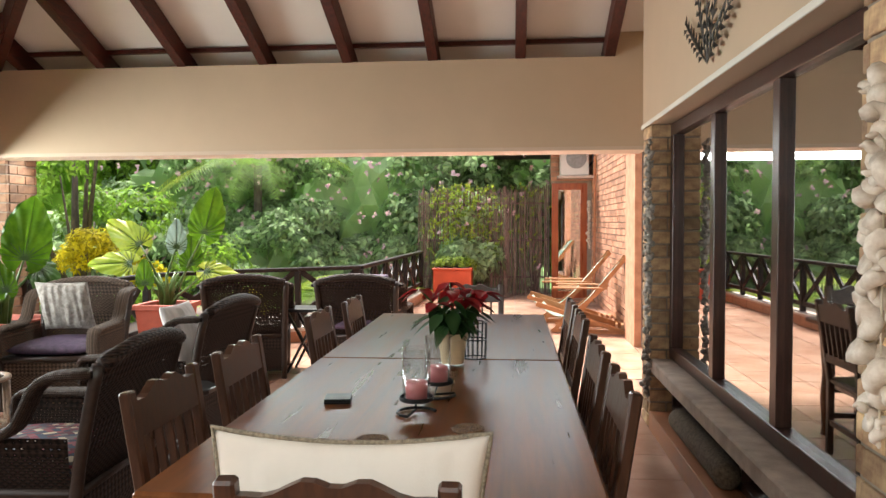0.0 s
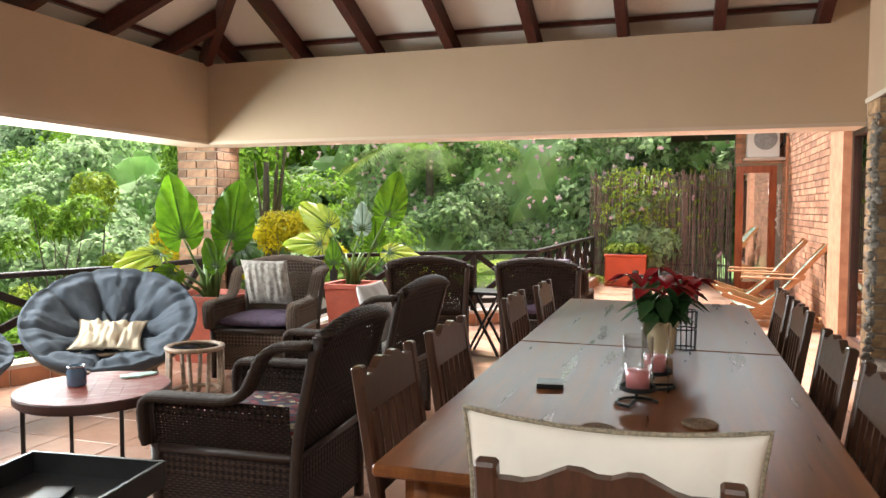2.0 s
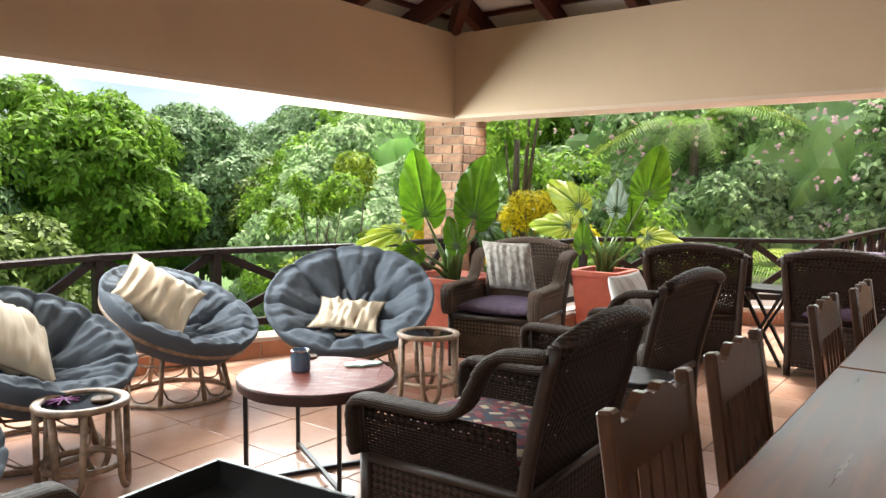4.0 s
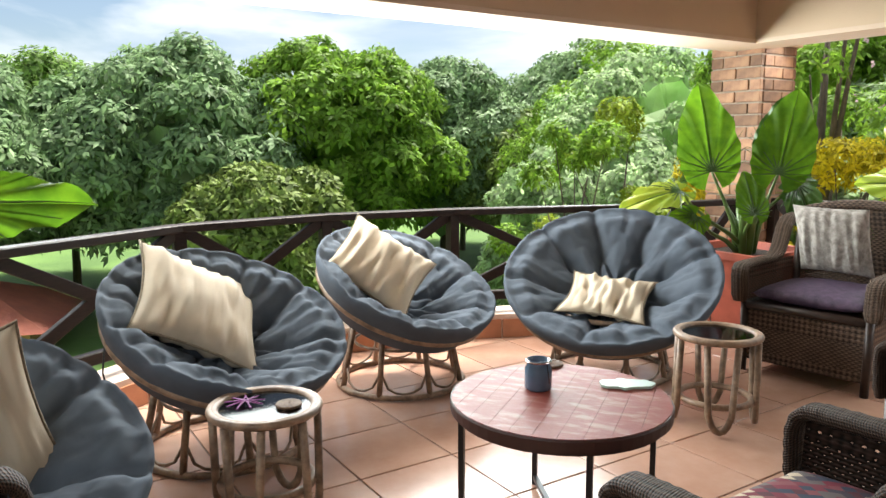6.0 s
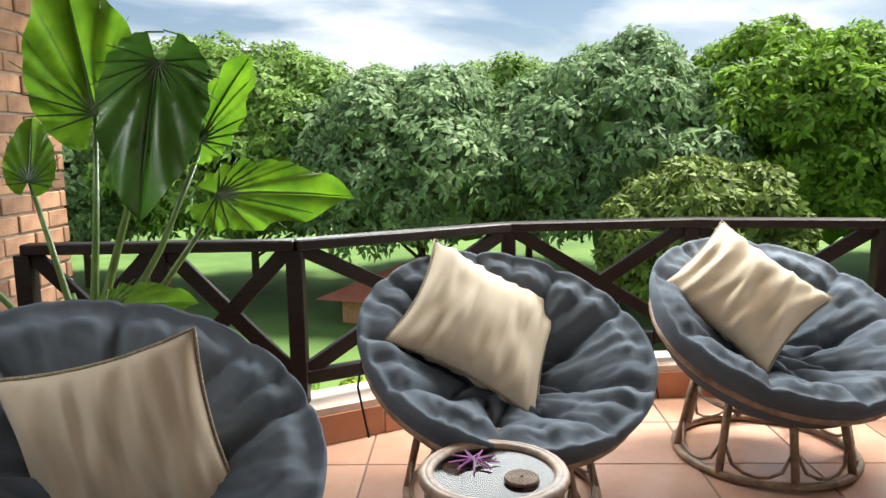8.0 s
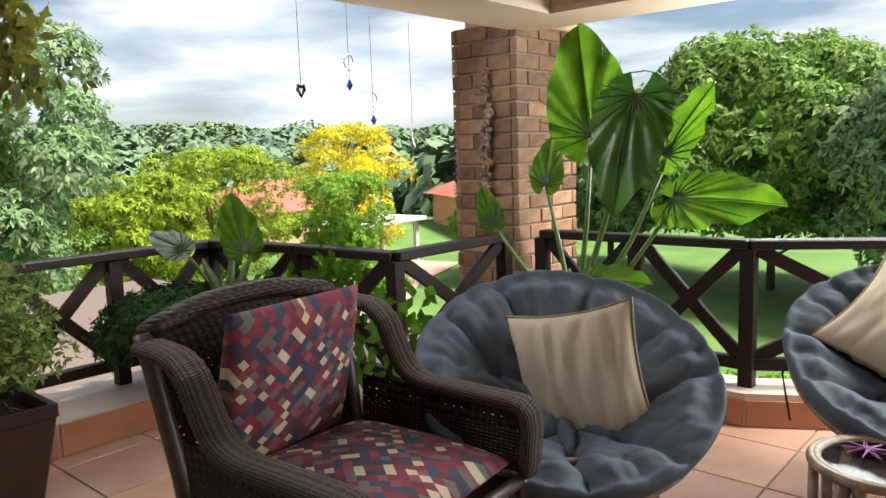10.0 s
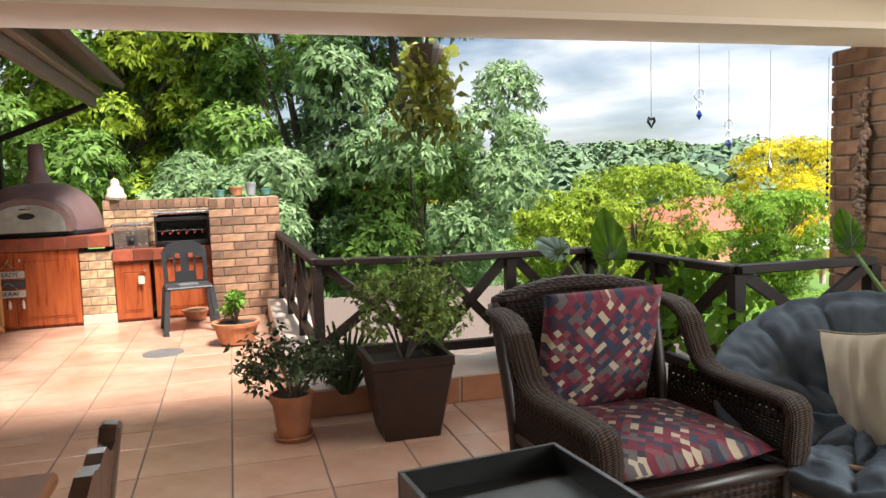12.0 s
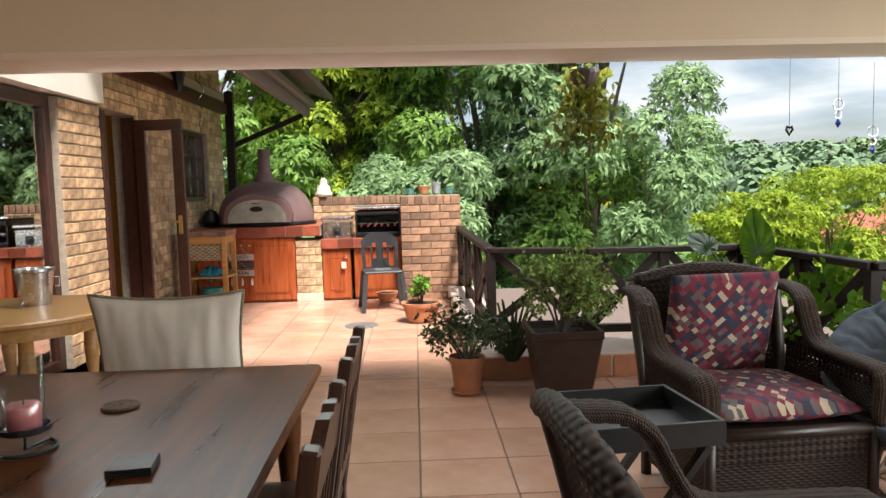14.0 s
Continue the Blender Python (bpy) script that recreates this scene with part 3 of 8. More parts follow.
beam_n = wall_box("beam_north", -3.62, X_HOUSE, 10.14, 10.50, BEAM_Z0, BEAM_Z1, PLASTER, "cream plastered beam over the opening")
beam_w = wall_box("beam_west", -3.62, -3.22, 4.55, 10.14, BEAM_Z0 + 0.001, BEAM_Z1 + 0.001, PLASTER, "cream plastered beam over the opening")
beam_s = wall_box("beam_south", -3.62, X_HOUSE, 4.13, 4.55, BEAM_Z0, BEAM_Z1, PLASTER, "cream plastered beam over the opening")
for name, a in (("beam_north", (-3.62, X_HOUSE, 10.137, 10.503)), ("beam_south", (-3.62, X_HOUSE, 4.127, 4.553)), ("beam_west", (-3.623, -3.217, 4.553, 10.137))):
    structure("trim", box(a[0], a[1], a[2], a[3], BEAM_Z0 - 0.03, BEAM_Z0 - 0.0005), PLASTER_PALE, "cream painted underside of the plastered beam")


def brick_column(x0, x1, y0, y1, z1):
    col = structure("brick_column", box(x0 + 0.012, x1 - 0.012, y0 + 0.012, y1 - 0.012, 0, z1), MORTAR, "square pier of mixed brown and sandy face brick")
    brick_face((x0, y0, 0), 0, x1 - x0, 0, z1, col, BRICK)
    brick_face((x1, y1, 0), 180, x1 - x0, 0, z1, col, BRICK)
    brick_face((x1, y0 + 0.04, 0), 90, y1 - y0 - 0.08, 0, z1, col, BRICK)
    brick_face((x0, y1 - 0.04, 0), 270, y1 - y0 - 0.08, 0, z1, col, BRICK)
    return col


col_nw = brick_column(-3.80, -3.35, 10.42, 10.87, BEAM_Z0 + 0.02)
col_sw = brick_column(-4.10, -3.46, 3.70, 4.17, BEAM_Z0 + 0.02)
structure("beam_end", box(-4.13, -3.625, 3.68, 4.20, BEAM_Z0, BEAM_Z0 + 0.55), PLASTER, "cream plastered end of the beam over the pier")
structure("beam_end", box(-3.83, -3.33, 10.505, 10.90, BEAM_Z0, BEAM_Z0 + 0.55), PLASTER, "cream plastered end of the beam over the pier")

# ceiling: hipped, closed by boards over the rafters
SLOPE = 0.425
Y_MID, X_W, RISE = 7.33, -3.22, (10.14 - 7.33) * 0.425
Z_EAVE = BEAM_Z1 + 0.20
bm = bmesh.new()
OV = 0.9
def ceil_pt(x, y, lift=0.0):
    d = min(10.14 - y, y - 4.55, x - X_W)
    return (x, y, Z_EAVE + SLOPE * d + lift)
for lift in (0.0, 0.06):
    ring = [ceil_pt(X_W - OV, 4.55 - OV, lift), ceil_pt(2.5, 4.55 - OV, lift), ceil_pt(2.5, Y_MID - 0.015, lift), ceil_pt(X_W + 2.80, Y_MID - 0.015, lift),
            ceil_pt(X_W - OV, 10.14 + OV, lift), ceil_pt(2.5, 10.14 + OV, lift)]
    v = [bm.verts.new(c) for c in ring]
    f = [bm.faces.new((v[0], v[1], v[2], v[3])), bm.faces.new((v[5], v[4], v[3], v[2])), bm.faces.new((v[4], v[0], v[3]))]
    if not lift:
        bmesh.ops.reverse_faces(bm, faces=f)
tagged(finish(bm, "ceiling", CEIL), "pale painted boards above dark rafters", "", "", "structure")


def rafter(x, y, side):
    """One rafter from the beam's top up to the ridge or hip."""
    w, h = 0.085, 0.16
    z0 = BEAM_Z1 + 0.085
    if side == "n":
        run = min(10.14 - Y_MID, (x - X_W))
        p, q = (x, 10.45, z0 - 0.31 * SLOPE), (x, 10.14 - run, z0 + SLOPE * run)
    elif side == "s":
        run = min(Y_MID - 4.55, (x - X_W))
        p, q = (x, 4.25, z0 - 0.31 * SLOPE), (x, 4.55 + run, z0 + SLOPE * run)
    else:
        run = min(10.14 - y, y - 4.55)
        p, q = (-3.55, y, z0 - 0.31 * SLOPE), (X_W + run, y, z0 + SLOPE * run)
    return solid("rafter", beam(p, q, w, h, bev=0.004), RAFTER, "dark red-brown stained roof rafter resting on the beam", "roof rafter", group="roof rafters")


for i in range(9):
    xr = 2.10 - 0.725 * i
    if xr > X_W + 0.15:
        rafter(xr, 0, "n")
        rafter(xr, 0, "s")
for i in range(-3, 4):
    rafter(0, Y_MID + 0.78 * i, "w")
for sy in (1, -1):
    ye = 10.14 if sy > 0 else 4.55
    solid("hip_rafter", beam((X_W - 0.15, ye + 0.15 * sy, BEAM_Z1 + 0.02), (X_W + 2.8, ye - 2.8 * sy, BEAM_Z1 + 0.09 + SLOPE * 2.8), 0.08, 0.20, bev=0.004), RAFTER,
          "dark red-brown stained hip rafter running up from the corner", "roof rafter", group="roof rafters")
solid("ridge_beam", beam((X_W + 2.7, Y_MID, BEAM_Z1 + 0.11 + SLOPE * 2.8), (2.4, Y_MID, BEAM_Z1 + 0.11 + SLOPE * 2.8), 0.06, 0.20, bev=0.004), RAFTER, "dark stained ridge beam under the ceiling boards", "roof beam")
for a in (((-3.2, 10.20), (2.38, 10.20)), ((-3.28, 10.1), (-3.28, 4.6)), ((-3.2, 4.49), (2.38, 4.49))):
    (xa, ya), (xb, yb) = a
    solid("wall_plate", beam((xa, ya, BEAM_Z1 + 0.145), (xb, yb, BEAM_Z1 + 0.145), 0.05, 0.035), RAFTER, "thin dark batten under the ceiling boards", "batten")

# house side of the pavilion
wall_box("wall_east", X_WALL, X_HOUSE + 0.30, 4.13, 9.30, 2.04, 4.6, PLASTER, "cream plastered wall above the sliding windows")
wall_box("wall_east", X_HOUSE + 0.001, X_HOUSE + 0.30, 9.301, 10.139, 2.04, 4.6, PLASTER, "cream plastered wall above the sliding windows")
wall_box("wall_east", 2.15, X_HOUSE, 10.14, 10.50, BEAM_Z1, 4.2, PLASTER, "cream plastered wall above the beam")


def pier(x0, x1, y0, y1, z0, z1, label, joined=False):
    ob = structure("brick_pier", box(x0 + 0.012, x1 - 0.012, y0 + 0.012, y1 - 0.012, z0, z1), MORTAR, label)
    brick_face((x0, y0, 0), 0, x1 - x0, z0, z1, ob, BRICK_LIGHT)
    brick_face((x0, y1 - 0.04, 0), 270, y1 - y0 - 0.08, z0, z1, ob, BRICK_LIGHT)
    brick_face((x1, y1, 0), 180, x1 - x0, z0, z1, ob, BRICK_LIGHT)
    return ob


pier_far = pier(X_WALL, 2.62, 9.02, 9.30, 0, 2.04, "sandy face brick pier beside the sliding window")
pier_near = pier(X_WALL, 2.75, 4.8, 6.06, 0, 2.04, "sandy face brick pier beside the sliding window")

# window and sill between the piers
def window(name, m, w, h, panes, label, frame_mat=DOORWOOD, fw=0.06, muntin=0.0, rows=1):
    """A framed window in the plane y = 0, from the origin along x and z."""
    ob = thing(name, m, label, "")
    ob["kind"] = "structure"
    fr = box(0, w, -0.04, 0.04, 0, fw, 0.003)
    box(0, w, -0.04, 0.04, h - fw, h, 0.003, fr)
    box(0, fw, -0.04, 0.04, fw, h - fw, 0.003, fr)
    box(w - fw, w, -0.04, 0.04, fw, h - fw, 0.003, fr)
    part("window_frame", fr, frame_mat, ob)
    pw = (w - 2 * fw) / panes
    ph = (h - 2 * fw) / rows
    for i in range(1, panes):
        part("mullion", box(fw + i * pw - (muntin or fw) / 2, fw + i * pw + (muntin or fw) / 2, -0.035, 0.035, fw, h - fw, 0.003), frame_mat, ob)
    for j in range(1, rows):
        part("glazing_bar", box(fw, w - fw, -0.02, 0.02, fw + j * ph - 0.012, fw + j * ph + 0.012), frame_mat, ob)
    g = part("pane", box(fw, w - fw, -0.003, 0.003, fw, h - fw), WINDOWGLASS, ob)
    g.visible_shadow = False
    return ob


window("window_1", pose(X_GLASS, 9.01, 0.485, 0, 0, -90), 2.94, 1.55, 3, "dark framed sliding window with large clear panes", fw=0.075)
window("window_2", pose(X_GLASS + 0.02, 9.01, 0.125, 0, 0, -90), 2.94, 0.265, 2, "low dark framed pane under the concrete sill", fw=0.04)
structure("sill", box(X_WALL + 0.002, 2.50, 6.065, 9.015, 0.39, 0.475, 0.008), mat("weathered concrete sill", (0.48, 0.38, 0.31), 0.8, scale=6, var=0.2, bump=0.5), "long weathered concrete window sill on brick piers")
structure("trim", box(X_WALL - 0.012, X_WALL - 0.001, 4.2, 9.30, 2.035, 2.065, 0.003), WHITE_PLASTER, "pale plaster lip over the sliding window")
structure("wall_east", box(X_GLASS + 0.07, X_GLASS + 0.25, 9.301, 10.139, 0, 2.04), MORTAR, "brick return of the house wall behind the pier")
step = structure("tiled_ledge", box(X_WALL + 0.002, 2.50, 6.065, 9.015, -0.02, 0.12, 0.004), KERB, "low tiled ledge under the window sill")
# a bolster on the ledge
bm = tube([(2.32, 8.60 - 0.02 * i * 2.2, 0.186) for i in range(26)], [0.03 if i in (0, 25) else 0.068 for i in range(26)], n=12)
solid("draught_stopper", bm, mat("shaggy brown cord", (0.20, 0.15, 0.10), 0.95, scale=60, var=0.3, bump=1.0, bscale=120, dist=0.01), "long shaggy brown draught stopper lying on the tiled ledge", "draught stopper", smooth=True)

# rooms behind the glass
ROOM = mat("dim room wall", (0.45, 0.38, 0.30), 0.9, scale=2, var=0.05, bump=0.1)
YELLOW = mat("ochre painted wall", (0.74, 0.42, 0.10), 0.85, scale=2, var=0.05, bump=0.1)
wall_box("wall_room_back", 5.6, 5.7, -2.6, 10.5, 0, 2.9, ROOM, "painted inner wall")
wall_box("wall_room_side", 2.95, 5.6, 10.40, 10.5, 0, 2.9, ROOM, "painted inner wall")
wall_box("floor_room", 2.70, 5.7, -2.6, 10.5, -0.12, -0.01, TILE, "tiled floor of the dim room")
wall_box("ceiling_room", 2.70, 5.7, -2.6, 10.5, 2.6, 2.7, ROOM, "painted ceiling of the room")

# the house south of the roof: sliding door, brick pier, doorway, window
XS = X_SOUTH


def brick_wall_south(y0, y1, z0, z1):
    ob = structure("wall_house_south", box(XS + 0.012, XS + 0.22, y0, y1, z0, z1), MORTAR, "brown and sandy face brick wall")
    brick_face((XS, y1, 0), 270, y1 - y0, z0, z1, ob, BRICK_HOUSE, joined=True)


brick_wall_south(-2.48, 1.60, 2.10, 3.1)
brick_wall_south(-2.48, -1.72, 0, 2.10)
brick_wall_south(-1.72, -0.45, 0, 1.24)
brick_wall_south(-0.45, 0.78, 0, 2.10)
window("window_3", pose(XS + 0.10, -0.45, 1.24, 0, 0, -90), 1.27, 0.86, 4, "dark timber window with small panes", fw=0.05, muntin=0.025, rows=3)
pier_s = structure("brick_pier", box(XS + 0.012, XS + 0.22, 1.60, 2.34, 0, 2.10), MORTAR, "sandy face brick pier beside the glass door")
brick_face((XS, 2.34, 0), 270, 0.74, 0, 2.10, pier_s, BRICK_LIGHT)
wall_box("wall_house_south", XS - 0.05, XS + 0.25, 1.605, 4.4, 2.12, 3.4, WHITE_PLASTER, "cream plastered wall over the glass door")
wall_box("wall_house_south", 2.705, XS + 0.25, 4.41, 4.62, 0, 3.4, WHITE_PLASTER, "cream plastered return of the wall")
window("window_4", pose(XS + 0.10, 4.40, 0.0, 0, 0, -90), 2.05, 2.10, 2, "dark mahogany sliding glass door", fw=0.09)
wall_box("wall_room_mid", 4.3, 4.4, -2.5, 1.45, 0, 2.6, YELLOW, "ochre painted inner wall")
wall_box("wall_room_mid", XS + 0.23, 5.6, -2.6, -2.5, 0, 2.6, YELLOW, "ochre painted inner wall")
wall_box("wall_room_mid", XS + 0.35, 4.3, 1.62, 1.72, 0, 2.6, YELLOW, "ochre painted inner wall")
wall_box("wall_room_mid", XS + 0.23, 4.29, 0.30, 0.38, 0, 2.6, YELLOW, "ochre painted inner wall")
solid("cupboard", box(3.3, 3.9, 0.75, 1.60, 0.82, 1.32, 0.01), BLACK, "tall black appliance against the ochre wall", "appliance")
# lintel beam
solid("lintel_beam", beam((XS - 0.05, 1.75, 2.50), (XS - 0.05, -2.48, 2.50), 0.08, 0.14, bev=0.004), RAFTER, "dark stained timber rail fixed across the brick wall", "timber rail")


def french_door(y):
    ob = thing("french_door", pose(XS - 0.02, y, 0.0, 0, 0, 176), "narrow open dark mahogany door leaf with one long pane", "door")
    w, h = 0.46, 2.05
    bm = box(0, w, -0.02, 0.02, 0.03, 0.20, 0.003)
    box(0, w, -0.02, 0.02, h - 0.10, h, 0.003, bm)
    box(0, 0.10, -0.02, 0.02, 0.20, h - 0.10, 0.003, bm)
    box(w - 0.10, w, -0.02, 0.02, 0.20, h - 0.10, 0.003, bm)
    part("door_frame", bm, DOORWOOD, ob)
    part("pane", box(0.10, w - 0.10, -0.003, 0.003, 0.20, h - 0.10), GLASS, ob).visible_shadow = False
    bm = box(w - 0.075, w - 0.035, -0.03, 0.03, 0.95, 1.13, 0.004)
    tube([(w - 0.055, 0.04, 1.07), (w - 0.16, 0.04, 1.07)], 0.009, bm)
    tube([(w - 0.055, -0.04, 1.07), (w - 0.055, -0.05, 1.07), (w - 0.16, -0.05, 1.07)], 0.009, bm)
    part("door_handle", bm, mat("brass", (0.6, 0.42, 0.16), 0.3, metal=1.0, bump=0.05), ob, "brass lever handle")
    return ob


french_door(0.86)
solid("door_jamb", box(XS - 0.01, XS + 0.12, 1.50, 1.595, 0, 2.08, 0.004), DOORWOOD, "dark mahogany door jamb against the brick pier", "door frame")
solid("door_jamb", box(XS - 0.01, XS + 0.12, 0.785, 0.845, 0, 2.08, 0.004), DOORWOOD, "dark mahogany door jamb against the brick wall", "door frame")

# eaves over the south wall
eave = structure("roof_south", beam((2.75, 2.2, 3.25), (2.75, -2.65, 3.25), 2.0, 0.06), mat("brown fibre cement", (0.10, 0.07, 0.055), 0.8, scale=5, bump=0.3), "brown boarded underside of the eaves")
eave.matrix_basis = Matrix.Translation((2.42, 0, 3.08)) @ pose(0, 0, 0, 0, -20, 0) @ Matrix.Translation((-3.05, 0, -3.25))
bm = box(1.53, 1.59, -2.65, 2.2, 2.38, 2.59, 0.004)
box(1.45, 1.53, -2.65, 2.2, 2.51, 2.61, 0.015, bm)
structure("gutter", bm, mat("grey brown gutter", (0.16, 0.11, 0.095), 0.6, bump=0.1), "grey-brown fascia board and gutter along the eaves")
solid("post", box(XS - 0.16, XS - 0.05, -2.60, -2.49, 0, 2.75, 0.004), RAILWOOD, "dark square timber post carrying the eaves", "post")
solid("brace", beam((XS - 0.10, -2.55, 1.98), (1.62, -2.55, 2.40), 0.05, 0.07), RAILWOOD, "dark timber brace between the post and the eaves", "brace")

# the built-in barbecue
BY = -0.79
COUNTER_TILE = mat("red brown counter tile", (0.30, 0.075, 0.04), 0.35, scale=8, color2=(0.20, 0.05, 0.03), bump=0.1, spread=0.35)


def cabinet(x0, x1, z0, z1, y, doors, label):
    ob = thing("cabinet", pose((x0 + x1) / 2, y, 0), label, "cabinet", "barbecue cabinets")
    w = x1 - x0
    part("body", box(-w / 2, w / 2, -0.55, -0.025, z0, z1), REDWOOD, ob)
    n = doors
    dw = w / n
    for i in range(n):
        a = -w / 2 + i * dw
        bm = box(a + 0.006, a + dw - 0.006, -0.02, 0.0, z0 + 0.03, z1 - 0.02, 0.003)
        box(a + 0.09, a + dw - 0.09, 0.0, 0.008, z0 + 0.12, z1 - 0.11, 0.006, bm)
        for q in ((a + 0.075, a + dw - 0.075, z0 + 0.105, z0 + 0.115), (a + 0.075, a + dw - 0.075, z1 - 0.105, z1 - 0.095)):
            box(q[0], q[1], 0.0, 0.006, q[2], q[3], 0.001, bm)
        for q in ((a + 0.075, a + 0.085), (a + dw - 0.085, a + dw - 0.075)):
            box(q[0], q[1], 0.0, 0.006, z0 + 0.115, z1 - 0.105, 0.001, bm)
        d = part("door", bm, REDWOOD, ob)
        kx = a + dw - 0.05 if i == 0 and n > 1 else a + 0.05 if n > 1 else a + 0.05
        kb = lathe([(0.006, 0), (0.007, 0.012), (0.014, 0.018), (0.014, 0.026), (0.004, 0.03)], 10)
        bmesh.ops.transform(kb, matrix=pose(kx, 0, z1 - 0.09, -90, 0, 0), verts=kb.verts)
        part("handle", kb, STEEL, d)
    return ob


cabinet(1.52, 2.70, 0.0, 0.79, BY, 2, "varnished red wooden cabinet with two panelled doors under the pizza oven")
cabinet(0.86, 1.20, 0.0, 0.62, BY, 1, "varnished red wooden cabinet with one panelled door beside a brick pier")
cabinet(0.24, 0.82, 0.0, 0.62, BY - 0.01, 1, "varnished red wooden cabinet behind the plastic chair")
bp = structure("brick_pier", box(1.21, 1.51, BY - 0.5, BY - 0.005, 0.10, 0.74), MORTAR, "small face brick pier between the cabinets")
brick_face((1.52, BY, 0), 180, 0.32, 0.10, 0.74, bp, BRICK_LIGHT, unit=0.16)
structure("plinth", box(1.20, 1.52, BY - 0.3, BY + 0.005, 0, 0.10, 0.003), COPING, "pale tile plinth at the foot of the pier")


def counter(x0, x1, y0, y1, z0, z1, n):
    base = solid("worktop", box(x0, x1, y0, y1, z0, z1 - 0.012), MORTAR, "masonry worktop faced with red-brown tiles", "worktop")
    w = (x1 - x0) / n
    for i in range(n):
        part("tile", box(x0 + i * w + 0.004, x0 + (i + 1) * w - 0.004, y1 + 0.001, y1 + 0.012, z0 + 0.004, z1 - 0.004, 0.002), COUNTER_TILE, base)
        for j in range(3):
            d = (y1 - y0) / 3
            part("tile", box(x0 + i * w + 0.004, x0 + (i + 1) * w - 0.004, y0 + j * d + 0.004, y0 + (j + 1) * d - 0.004, z1 - 0.012, z1, 0.002), COUNTER_TILE, base)
    return base


counter(1.21, 2.85, BY - 0.95, BY + 0.02, 0.79, 0.915, 8)
counter(0.22, 1.205, BY - 0.95, BY + 0.02, 0.63, 0.75, 5)
bw = structure("brick_wall", box(0.24, 1.42, -2.0, -1.79, 0, 1.24), MORTAR, "low face brick wall behind the grill")
brick_face((1.42, -1.775, 0), 180, 1.18, 0.75, 1.13, bw, BRICK_LIGHT, joined=False)
brick_face((1.42, -1.775, 0), 180, 1.18, 1.13, 1.25, bw, BRICK, course=0.12, unit=0.085)
tower = structure("brick_wall", box(-0.46, 0.225, -1.28, -0.605, 0, 1.24), MORTAR, "squat tower of sandy and red face brick")
brick_face((0.24, -0.59, 0), 180, 0.715, 0, 1.13, tower, BRICK)
brick_face((0.24, -0.59, 0), 180, 0.715, 1.13, 1.245, tower, BRICK, course=0.12, unit=0.085)
brick_face((-0.475, -0.635, 0), 270, 0.6, 0, 1.24, tower, BRICK)
brick_face((0.24, -1.28, 0), 90, 0.64, 0.75, 1.24, tower, BRICK)


def pizza_oven():
    ob = thing("pizza_oven", pose(1.95, -1.32, 0.915), "mauve domed steel pizza oven with a silver door", "pizza oven")
    A, B, H = 0.60, 0.50, 0.50

    def dome(u, v):
        a = u * 2 * math.pi
        r = math.cos(v * math.pi / 2) ** 0.75
        return (A * r * math.cos(a), B * r * math.sin(a), 0.05 + H * math.sin(v * math.pi / 2))
    part("dome", grid_surface(dome, 40, 14, closed_u=True), OVEN, ob, smooth=True)
    bm = lathe([(0.62, 0.0), (0.63, 0.02), (0.62, 0.05)], 40)
    bmesh.ops.scale(bm, vec=(1, 0.85, 1), verts=bm.verts)
    part("base_ring", bm, BLACK, ob)
    part("chimney", lathe([(0.16, 0.46), (0.13, 0.58), (0.085, 0.66), (0.078, 0.68), (0.075, 0.95), (0.07, 0.95)], 24), OVEN, ob, smooth=True)
    bm = bmesh.new()
    outer = []
    for i in range(21):
        a = math.pi * i / 20
        outer.append((0.40 * math.cos(a), 0.55, 0.05 + 0.34 * math.sin(a) ** 0.7))
    front = [bm.verts.new(p) for p in outer]
    back = [bm.verts.new((p[0] * 1.02, 0.15, p[2] + 0.05)) for p in outer]
    for i in range(20):
        bm.faces.new((front[i], back[i], back[i + 1], front[i + 1]))
    bm.faces.new(front[::-1])
    part("hood", bm, OVEN, ob)
    bm = bmesh.new()
    f = [bm.verts.new((p[0] * 0.86, 0.575, 0.055 + (p[2] - 0.05) * 0.80)) for p in outer]
    b = [bm.verts.new((p[0] * 0.86, 0.545, 0.055 + (p[2] - 0.05) * 0.80)) for p in outer]
    for i in range(20):
        bm.faces.new((f[i], b[i], b[i + 1], f[i + 1]))
    bm.faces.new(f[::-1])
    d = part("door", bm, mat("dull silver paint", (0.45, 0.47, 0.44), 0.35, metal=0.7, bump=0.05), ob, "silver steel oven door")
    bm = lathe([(0.05, 0), (0.052, 0.008), (0.03, 0.01)], 24)
    bmesh.ops.scale(bm, vec=(1.5, 0.6, 1), verts=bm.verts)
    bmesh.ops.transform(bm, matrix=pose(0, 0.575, 0.215, -90, 0, 0), verts=bm.verts)
    part("badge", bm, BLACK, d)
    part("handle", tube([(-0.05, 0.60, 0.285), (0.05, 0.60, 0.285)], 0.008), STEEL, d)


pizza_oven()


